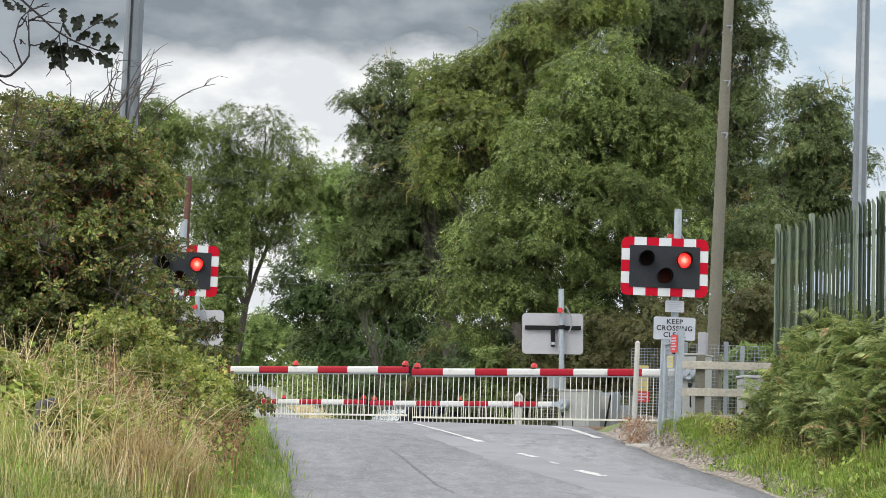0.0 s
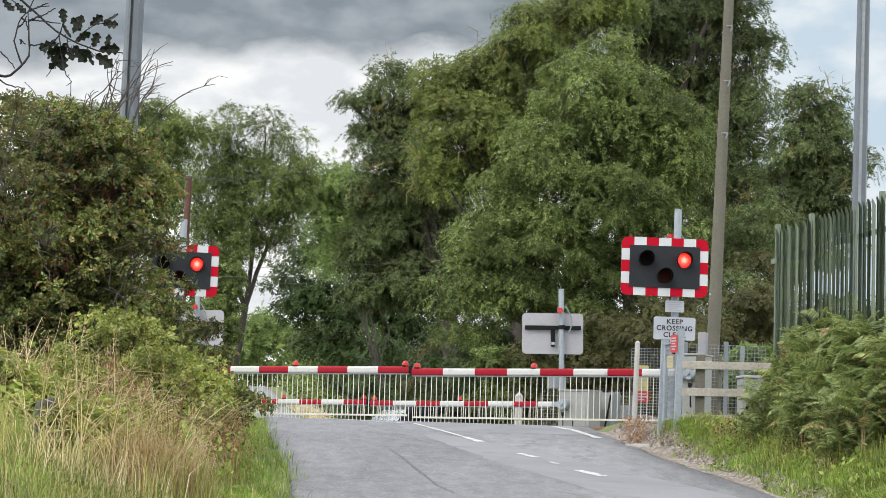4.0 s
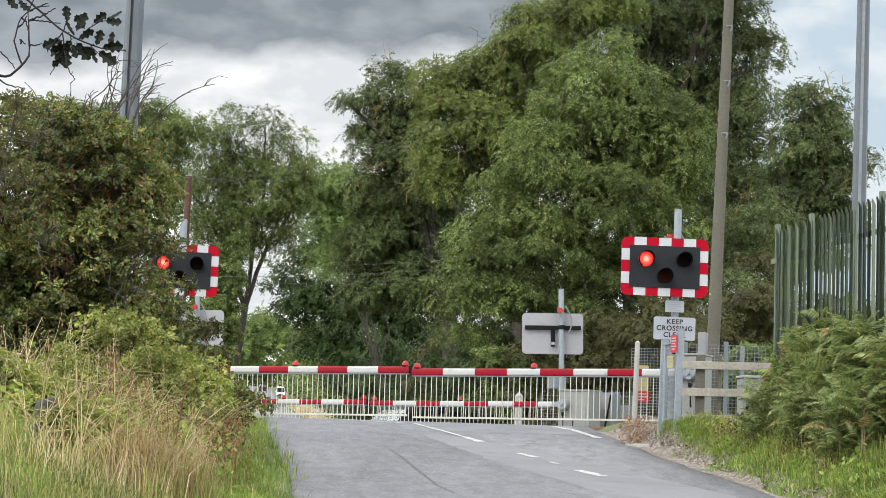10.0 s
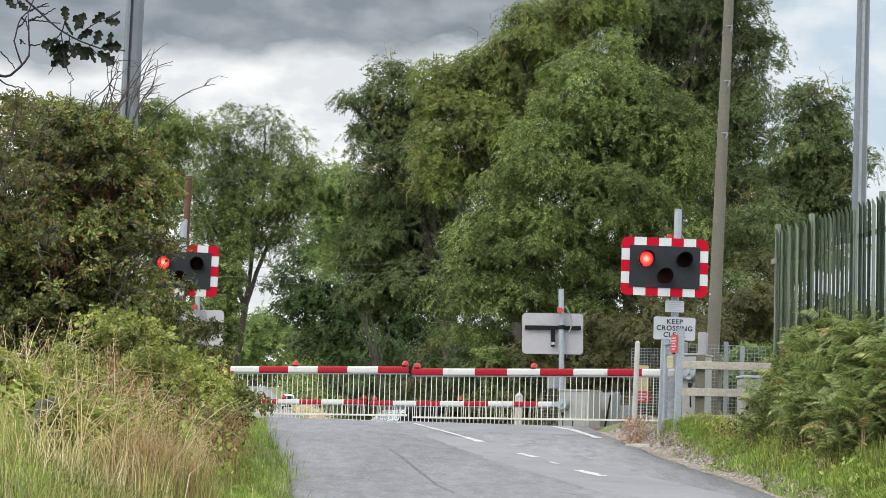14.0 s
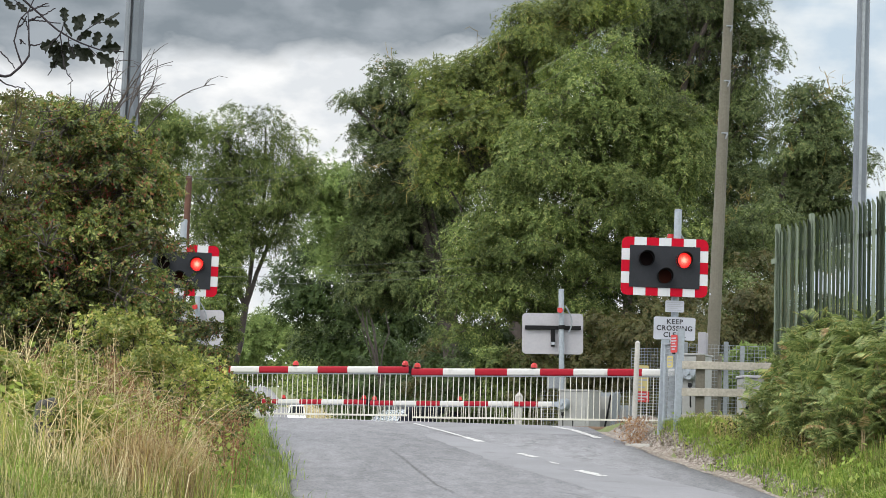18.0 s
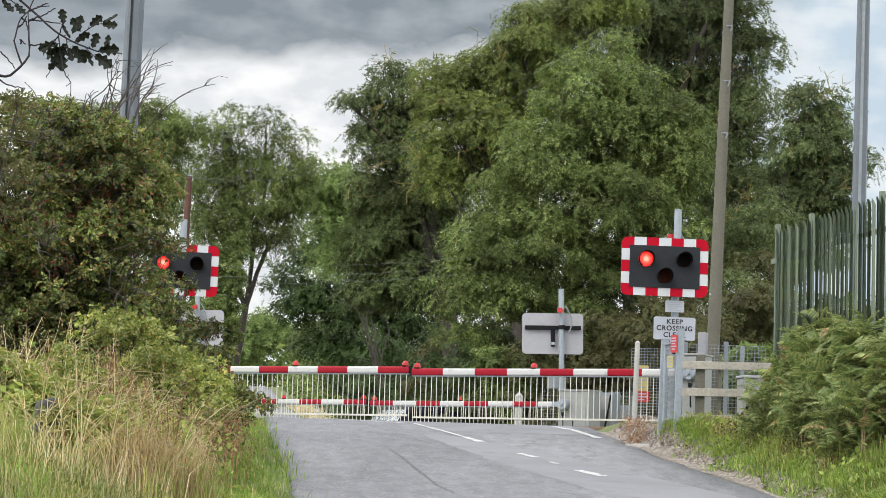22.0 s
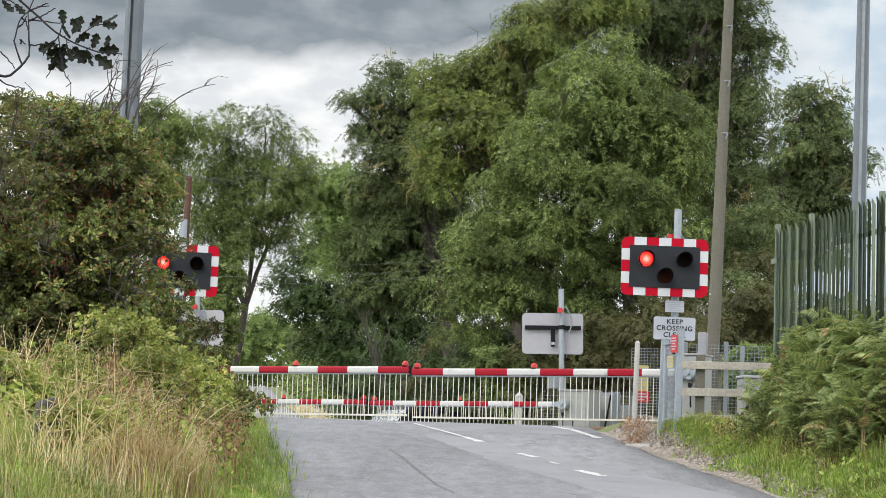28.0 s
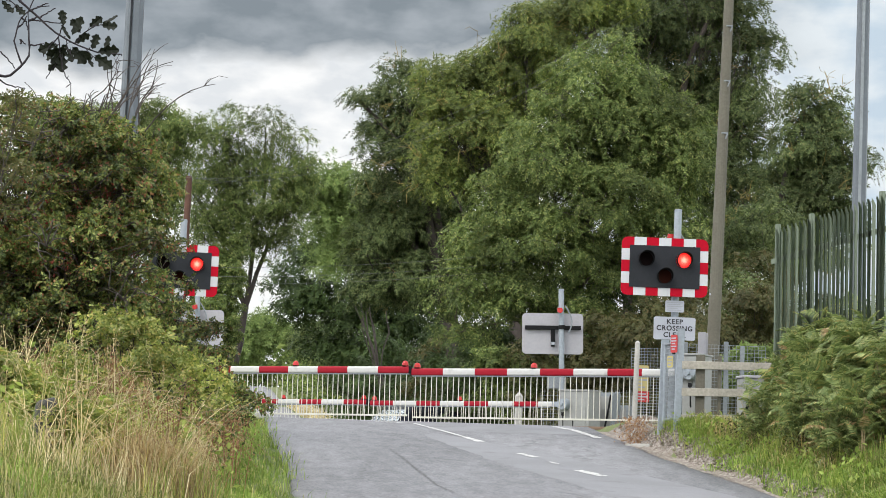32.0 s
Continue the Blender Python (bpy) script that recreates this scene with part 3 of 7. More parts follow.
def make_patches():
    """Repairs and cracks of the worn surface."""
    def band(name, y0, y1, left, right, material, lift, label):
        ys = np.arange(y0, y1, 0.12)
        a, b = (np.interp(ys, [p[1] for p in q], [p[0] for p in q]) + np.array([0.06 * noise.noise((y * 2.1, k_, 0)) + 0.03 * noise.noise((y * 7.0, k_, 3)) for y in ys]) for k_, q in ((1.7, left), (8.3, right)))
        tagged(ribbon(name, material, ys, a, b, lift, 0.0, 5), label, "road patch", kind="structure")
    band("road_patch", 22.5, 34.4, [(2.75, 22.5), (2.04, 25.0), (1.51, 27.06), (0.74, 29.72), (-0.12, 33.59), (-0.2, 34.4)], [(4.35, 22.5), (3.50, 25.51), (2.58, 28.28), (1.42, 31.49), (0.23, 34.1), (0.1, 34.4)], M_SMOOTHROAD, 0.003, "smoother paler strip of relaid asphalt along the centre line")
    band("road_patch", 35.2, 37.9, [(-0.2, 35.2), (-0.5, 37.9)], [(2.35, 35.2), (2.2, 37.9)], M_SMOOTHROAD, 0.003, "paler relaid asphalt at the crest")
    for pts in ([(-0.66, 31.12), (-0.48, 29.91), (-0.3, 28.35), (-0.13, 27.1), (0.01, 25.89), (0.22, 25.01)], [(-1.2, 27.6), (-0.6, 27.0), (0.0, 27.2)], [(-0.9, 24.4), (-0.2, 24.9), (0.25, 24.6)]):
        pts = np.array(pts)
        q = np.linspace(0, 1, 70)
        c = np.stack([np.interp(q, np.linspace(0, 1, len(pts)), pts[:, i]) for i in (0, 1)], 1)
        c[:, 0] += [0.05 * noise.noise((v * 9, 4.0, 1)) + 0.03 * noise.noise((v * 31, 2.0, 1)) for v in c[:, 1]]
        wd = np.clip(0.012 + 0.024 * np.array([noise.noise((v * 4, 6.0, 2)) for v in c[:, 1]]), 0.001, None)
        tagged(ribbon("road_crack", M_TAR, c[:, 1], c[:, 0] - wd, c[:, 0] + wd, 0.0045, 0.0, 3), "dark ragged crack in the asphalt", "road crack", kind="structure")


TRACK = Vector((0.86, -0.51, 0)).normalized()


def make_railway():
    """Two tracks across the road, parallel to the barriers."""
    turn = math.degrees(math.atan2(TRACK.y, TRACK.x))
    for i, s in enumerate((2.3, 3.75, 5.7, 7.15)):
        c = Vector((-0.9, 37.6, 0)) + Vector((0.51, 0.86, 0)) * s
        prof = merge(box(60, 0.07, 0.05, 0, 0, 0.0), box(60, 0.03, 0.08, 0, 0, -0.06), box(60, 0.13, 0.02, 0, 0, -0.11))
        ob = part("rail", prof, M_RAIL)
        ob.matrix_basis = pose(c.x, c.y, -0.021, 0, 0, turn)
        tagged(ob, "worn steel running rail set flush in the crossing", "rail", "rails of the crossing", "structure")


def make_sky():
    """Cloud layer far behind the trees, drifting slowly."""
    m, n, k, b = nodes_of("drifting_cloud_layer")
    n.remove(b)
    co, sep, at2 = n.new("ShaderNodeTexCoord"), n.new("ShaderNodeSeparateXYZ"), n.new("ShaderNodeMapping")
    nz, nz2 = n.new("ShaderNodeTexNoise"), n.new("ShaderNodeTexNoise")
    k.new(co.outputs["Object"], sep.inputs[0])
    k.new(co.outputs["Object"], at2.inputs["Vector"])
    at2.inputs["Scale"].default_value = (0.0034, 0.0034, 0.0068)
    nz.inputs["Scale"].default_value, nz.inputs["Detail"].default_value = 1.0, 8.0
    nz2.inputs["Scale"].default_value, nz2.inputs["Detail"].default_value = 3.2, 8.0
    k.new(at2.outputs[0], nz.inputs["Vector"])
    k.new(at2.outputs[0], nz2.inputs["Vector"])

    def calc(op, a, c, clamp=False):
        q = n.new("ShaderNodeMath")
        q.operation, q.use_clamp = op, clamp
        for i, s in enumerate((a, c)):
            if isinstance(s, (int, float)):
                q.inputs[i].default_value = s
            elif s is not None:
                k.new(s, q.inputs[i])
        return q.outputs[0]

    def blend(f, a, c):
        q = n.new("ShaderNodeMix")
        q.data_type = "RGBA"
        k.new(f, q.inputs["Factor"])
        for i, s in ((6, a), (7, c)):
            if isinstance(s, tuple):
                q.inputs[i].default_value = (*s, 1)
            else:
                k.new(s, q.inputs[i])
        return q.outputs[2]

    wobble = calc("ADD", calc("MULTIPLY", calc("SUBTRACT", nz.outputs["Fac"], 0.5), 120.0), calc("MULTIPLY", calc("SUBTRACT", nz2.outputs["Fac"], 0.5), 95.0))
    height = calc("ADD", sep.outputs["Z"], wobble)
    west = calc("DIVIDE", calc("SUBTRACT", calc("MULTIPLY", sep.outputs["X"], -1.0), 330.0), 150.0, True)
    deck = calc("DIVIDE", calc("SUBTRACT", calc("ADD", height, calc("MULTIPLY", west, 22.0)), 463.0), 32.0, True)          # the dark cloud base
    east = calc("DIVIDE", calc("SUBTRACT", calc("ADD", sep.outputs["X"], wobble), 170.0), 190.0, True)   # thinner, bluer sky
    puff = calc("DIVIDE", calc("SUBTRACT", nz2.outputs["Fac"], 0.42), 0.22, True)
    bright = blend(puff, (0.74, 0.77, 0.80), (1.0, 1.0, 0.99))
    dark = blend(puff, (0.235, 0.275, 0.31), (0.37, 0.41, 0.45))
    blue = blend(puff, (0.55, 0.66, 0.76), (0.76, 0.82, 0.86))
    col = blend(deck, bright, dark)
    col = blend(east, col, blue)
    em = n.new("ShaderNodeEmission")
    k.new(col, em.inputs["Color"])
    em.inputs["Strength"].default_value = 1.06
    k.new(em.outputs[0], n["Material Output"].inputs["Surface"])
    R, v, t = 2500.0, [], []
    A, E = np.radians(np.linspace(-24, 24, 49)), np.radians(np.linspace(-3, 24, 28))
    for e in E:
        for a in A:
            v.append((R * math.cos(e) * math.sin(a), R * math.cos(e) * math.cos(a), R * math.sin(e)))
    w = len(A)
    i = (np.arange(len(E) - 1)[:, None] * w + np.arange(w - 1)[None, :]).ravel()
    t = np.concatenate([np.stack([i, i + w + 1, i + 1], 1), np.stack([i, i + w, i + w + 1], 1)])
    ob = sheet("backdrop", v, t, m, smooth=True)
    ob.location = (0, 0, -1.14)
    return tagged(ob, "grey and white drifting clouds", "sky", kind="structure")


# ---- crossing equipment ----
BAND = 0.6


def barrier(m, length, h, group, first_red=True, deep=0.118, back=1, wide=0.86):
    """A half barrier: x runs from the machine to the boom's tip, the ground is z = 0."""
    th = thing("level_crossing_barrier", m, "lowered red and white banded barrier boom with a hanging rod skirt", "barrier", group)
    s, red = length, first_red
    while s > 0.25:
        e = max(0.25, s - BAND)
        part("red_band" if red else "white_band", boom_piece(e, s, deep, h), M_RED if red else M_WHITE, th)
        s, red = e, not red
    part("boom_end", box(0.02, 0.09, deep + 0.01, length + 0.01, 0, h, 0.004), M_BLACK, th)
    part("skirt_track", box(length - 0.3, 0.045, 0.018, (length + 0.3) / 2, 0, h - deep / 2 - 0.009), M_GALVDULL, th)
    n = int((length - 0.45) / 0.103)
    top, low = h - deep / 2 - 0.01, 0.05
    first = part("skirt_rod", rod((0, 0, low), (0, 0, top), 0.0072, sides=6), M_ROD, th)
    first.matrix_basis = pose(length - 0.06, 0, 0)
    for i in range(1, n):
        again(first, th, pose(length - 0.06 - i * 0.103, 0, 0, RNG.normal(0, 0.4), RNG.normal(0, 0.35)))
    part("bottom_rail", box(length - 0.45, 0.022, 0.03, (length + 0.4) / 2, 0, low + 0.012, 0.004), M_ROD, th)
    for s in (length - 0.09, length - 2.27):
        if s > 0.5:
            lb = part("boom_lamp", box(0.085, 0.07, 0.025, s, 0, h + deep / 2 + 0.008, 0.006), M_BLACK, th)
            dome = merge(rod((s, 0, h + deep / 2 + 0.015), (s, 0, h + deep / 2 + 0.058), 0.058, 0.050, 14), rod((s, 0, h + deep / 2 + 0.058), (s, 0, h + deep / 2 + 0.086), 0.050, 0.034, 14), rod((s, 0, h + deep / 2 + 0.086), (s, 0, h + deep / 2 + 0.096), 0.034, 0.012, 14))
            part("lamp_dome", dome, M_LAMPRED, lb, "red plastic lamp dome")
    mid = 0.16 - wide / 2
    body = part("machine_cabinet", box(wide, 0.50, h + 0.28, mid, 0.34 * back, (h + 0.28) / 2, 0.012), M_CABINET, th, "grey painted steel machine cabinet")
    part("cabinet_lid", box(wide + 0.03, 0.54, 0.03, mid, 0.34 * back, h + 0.295, 0.006), M_CABINET, body)
    part("cabinet_door", box(wide * 0.46, 0.012, h + 0.05, mid - wide * 0.17, 0.083 * back, (h + 0.2) / 2, 0.004), M_CABINET, body)
    part("door_latch", box(0.02, 0.02, 0.14, mid, 0.07 * back, h * 0.45, 0.004), M_BLACK, body)
    part("crank_lever", merge(rod((-0.03, -0.06 * back, h - 0.22), (-0.06, -0.08 * back, h - 0.55), 0.012, 0.012, 8), box(0.06, 0.03, 0.07, -0.03, -0.06 * back, h - 0.20, 0.008)), M_BLACK, body, "black hand lever")
    hub = part("pivot_hub", rod((0, 0.10 * back, h), (0, -0.06 * back, h), 0.13, 0.11, 20), M_GALV, th)
    part("hub_bolt", rod((0, -0.05 * back, h), (0, -0.09 * back, h), 0.035, 0.035, 6), M_GALV, hub)
    for a in range(4):
        q = radians(45 + 90 * a)
        part("hub_bolt", rod((0.085 * math.cos(q), -0.05 * back, h + 0.085 * math.sin(q)), (0.085 * math.cos(q), -0.08 * back, h + 0.085 * math.sin(q)), 0.016, 0.016, 6), M_GALVDULL, hub)
    part("boom_arm", box(0.5, 0.05, 0.11, 0.2, -0.005, h, 0.01), M_GALV, th)
    return th


def boom_piece(x0, x1, deep, h):
    """A length of boom with a rounded top and flanks."""
    bm = bmesh.new()
    prof = []
    for i in range(16):
        a = 2 * math.pi * i / 16
        c, s_ = math.cos(a), math.sin(a)
        prof.append((0.042 * math.copysign(abs(c) ** 0.55, c), deep / 2 * math.copysign(abs(s_) ** 0.55, s_)))
    ends = [[bm.verts.new((x, y, h + z)) for y, z in prof] for x in (x0, x1)]
    for i in range(16):
        j = (i + 1) % 16
        bm.faces.new((ends[0][i], ends[1][i], ends[1][j], ends[0][j]))
    bm.faces.new(ends[0])
    bm.faces.new(ends[1][::-1])
    bmesh.ops.recalc_face_normals(bm, faces=bm.faces)
    return bm


def hood(r, ln):
    """A lamp hood: an open tube cut away below."""
    bm = bmesh.new()
    seg, rings = 20, 2
    lo = []
    for k_, rr in ((0, r), (1, r - 0.008)):
        row = []
        for i in range(seg + 1):
            a = radians(-60 + 300 * i / seg)
            top = 0.35 + 0.65 * max(0.0, math.sin(a) * 0.5 + 0.5)
            row.append((bm.verts.new((rr * math.cos(a), 0, rr * math.sin(a))), bm.verts.new((rr * math.cos(a), -ln * top, rr * math.sin(a)))))
        lo.append(row)
    for i in range(seg):
        a, b = lo[0][i], lo[0][i + 1]
        c, d = lo[1][i], lo[1][i + 1]
        bm.faces.new((a[0], b[0], b[1], a[1]))
        bm.faces.new((c[0], c[1], d[1], d[0]))
        bm.faces.new((a[1], b[1], d[1], c[1]))
    bmesh.ops.recalc_face_normals(bm, faces=bm.faces)
    return bm


def disc(r, y, d=0.01, bulge=0.0):
    bm = rod((0, y, 0), (0, y - d, 0), r, r * 0.96, 28)
    return bm


SIGNALS = []


def signal(m, post_x, post_top, base_z, front, label):
    """A crossing signal: board in xz at the origin, facing -y."""
    W, H = 1.385, 0.93
    th = thing("level_crossing_signal", m, label, "traffic signal", "signals of the crossing")
    part("backboard", shift(plate(W - 0.02, H - 0.02, 0.02, 0.09), 0, 0.012, 0), M_BOARDBACK, th, "pale grey sheet metal board")
    part("post", rod((post_x, 0.17, base_z), (post_x + 0.03, 0.17, post_top), 0.062, 0.060, 18), M_GALV, th, "round galvanised post")
    part("post_cap", rod((post_x + 0.03, 0.17, post_top), (post_x + 0.03, 0.17, post_top + 0.02), 0.066, 0.05, 18), M_GALVDULL, th)
    part("bracket", box(W * 0.9, 0.06, 0.09, 0, 0.07, 0.13, 0.008), M_BLACK, th, "black steel bracket bar")
    part("bracket", box(0.09, 0.05, 0.42, 0.0, 0.07, -0.08, 0.008), M_BLACK, th, "black steel bracket bar")
    part("maker_plate", box(0.075, 0.004, 0.06, 0.0, 0.098, -0.22), M_SIGNWHITE, th, "small white plate")
    part("clamp", rod((post_x + 0.015, 0.17, 0.09), (post_x + 0.015, 0.17, 0.18), 0.075, 0.075, 14), M_BLACK, th)
    cable = Heap()
    a = np.linspace(0, 1, 12)
    flip = 1 if front else -1
    cable.tube(np.stack([post_x + flip * (0.04 + 0.16 * np.sin(a * 2.6)), 0.2 + 0.06 * (1 - flip) / 2 + 0 * a, 0.62 - 0.62 * a], 1), np.full(12, 0.016), 7)
    cable.put("conduit", M_GALVDULL, th, "pale flexible conduit", True)
    part("audible_warner", shift(merge(rod((0, 0.25, 0.47), (0, 0.25, 0.56), 0.06, 0.05, 12), rod((0, 0.21, 0.5), (0, 0.33, 0.5), 0.05, 0.06, 12)), post_x - flip * 0.07), M_LAMPRED, th, "small red sounder")
    if front:
        face = part("face_panel", shift(plate(W - 0.26, H - 0.26, 0.012, 0.0), 0, -0.008, 0), M_DARK, th, "charcoal face panel")
        cw, ch, t = W / 7, H / 5, 0.135
        for i in range(7):
            for zz in (H / 2 - t / 2, -H / 2 + t / 2):
                red = i % 2 == 0
                x0 = -W / 2 + cw * (i + 0.5)
                if i in (0, 6):
                    sx = 1 if i == 6 else -1
                    sz = 1 if zz > 0 else -1
                    bm = plate(cw + 0.10, ch + 0.10, 0.014, 0.10)
                    bmesh.ops.translate(bm, vec=(x0 - sx * 0.05, 0, (H / 2 - ch / 2 - 0.05) * sz), verts=bm.verts)
                    part("red_chequer", shift(bm, 0, -0.004, 0), M_BOARDRED, th)
                else:
                    part("red_chequer" if red else "white_chequer", shift(plate(cw - 0.003, t, 0.014), x0, -0.006, zz), M_BOARDRED if red else M_BOARDWHITE, th)
        for sx in (-1, 1):
            for j in (-1, 0, 1):
                part("red_chequer" if j == 0 else "white_chequer", shift(plate(t, ch - 0.003, 0.014), sx * (W / 2 - t / 2), -0.0065, j * ch), M_BOARDRED if j == 0 else M_BOARDWHITE, th)
        face.location = (0, -0.012, 0)
        for nm, x, z, lens in (("left", -0.303, 0.118, M_LENSRED), ("right", 0.303, 0.118, M_LENSRED), ("low", 0.0, -0.15, M_LENSAMBER)):
            hd = part("lamp_hood", shift(hood(0.124, 0.24), x, -0.016, z), M_BLACK, th, "black lamp hood", True)
            part("lamp_lens", shift(disc(0.115, 0, 0.012), x, -0.016, z), lens, hd, "dark unlit lens")
            if nm != "low":
                lit = part("lamp_light", disc(0.125, 0, 0.012), M_LITRED, th, "bright red flashing light")
                SIGNALS.append((lit, nm, x, z))
    else:
        for x, z in ((-0.303, 0.118), (0.303, 0.118), (0.0, -0.15)):
            part("lamp_hood", shift(hood(0.124, 0.24), x, -0.016, z), M_BLACK, th, "black lamp hood", True)
    return th


def bars(parent, w, h, rows, material, y=-0.008, fill=0.8):
    """Unreadable print: plain bars."""
    for i, f in enumerate(rows):
        z = h / 2 - h * (i + 0.5) / len(rows)
        part("print_bar", shift(plate(w * f, h / len(rows) * 0.45, 0.003), -w * (1 - f) / 2 * 0.6, y, z), material, parent)


def sign(name, m, w, h, material, label, r=0.02, thick=0.006):
    th = thing(name, m, label, "sign")
    p = part("sign_plate", plate(w, h, thick, r), material, th)
    return th, p


def make_signals():
    # near side of the road, with its plates
    sg = signal(pose(3.535, 34.9, 2.473, 0, 0.4, 2), 0.19, 0.94, -2.62, True, "crossing signal with red and white chequered border and flashing red lamps")
    th, p = sign("small_notice", pose(3.715, 34.96, 1.855, 0, 0, 2), 0.30, 0.185, M_SIGNWHITE, "small white notice with unreadable grey print")
    bars(th, 0.25, 0.15, (1.0, 0.8, 1.0, 0.6, 0.9), M_GREYINK, -0.006)
    th, p = sign("keep_clear_sign", pose(3.715, 34.93, 1.500, 0, 0.4, 2), 0.665, 0.365, M_SIGNWHITE, "white KEEP CROSSING CLEAR sign with black capitals", 0.03)
    for i, word in enumerate(("KEEP", "CROSSING", "CLEAR")):
        writing(word, 0.108, th, pose(0, -0.006, 0.105 - 0.105 * i, 90))
    # beyond the hedge, on the other verge
    signal(pose(-4.775, 39.95, 2.665, 0, 0.6, 4), -0.01, 0.93, -2.62, True, "crossing signal half hidden by the hedge, chequered border, flashing red lamps")
    # far side of the railway, facing away
    signal(pose(2.50, 49.0, 2.362, 0, 1.2, 183), -0.20, 0.97, -2.4, False, "back of a far crossing signal, pale grey board with black bracket")
    signal(pose(-5.80, 52.0, 2.42, 0, 1.2, 178), -0.10, 0.97, -2.4, False, "back of a far crossing signal behind the hedge, pale grey board")


def make_barriers():
    def at(x, y, dx, dy, s, z, **k):
        q = math.hypot(dx, dy)
        bx, by = x + dx / q * s, y + dy / q * s
        return pose(bx, by, z, 0, 0, math.degrees(math.atan2(-dy, -dx)))
    m1 = at(-0.445, 37.06, 0.877, -0.48, 5.0, -0.03)
    barrier(m1, 5.0, 0.822, "near pair of barriers", back=-1, wide=0.30)
    # the opposite half is turned round, so its machine stands behind the hedge
    m2 = at(-0.495, 37.10, -0.877, 0.48, 5.2, 0.0)
    barrier(m2, 5.2, 0.827, "near pair of barriers")
    m3 = at(-1.46, 48.02, 0.843, -0.537, 4.78, -0.03)
    barrier(m3, 4.78, 0.69, "far pair of barriers", deep=0.108, back=-1, wide=0.72)
    m4 = at(-1.545, 48.10, -0.843, 0.537, 5.0, 0.0)
    barrier(m4, 5.0, 0.68, "far pair of barriers", deep=0.108)


def mesh_panel(name, a, b, z0, z1, step, label):
    """A welded wire panel between two uprights."""
    a, b = Vector(a), Vector(b)
    th = thing(name, Matrix.Translation((a.x, a.y, 0)), label, "fence")
    d = b - a
    hp = Heap()
    n = int(d.length / step)
    for i in range(n + 1):
        p = d * (i / n)
        hp.tube([(p.x, p.y, z0), (p.x, p.y, z1)], [0.004, 0.004], 4)
    for j in range(int((z1 - z0) / step) + 1):
        z = z0 + j * step
        hp.tube([(0, 0, z), (d.x, d.y, z)], [0.004, 0.004], 4)
    hp.put("wire_mesh", M_GALVDULL, th)
    return th


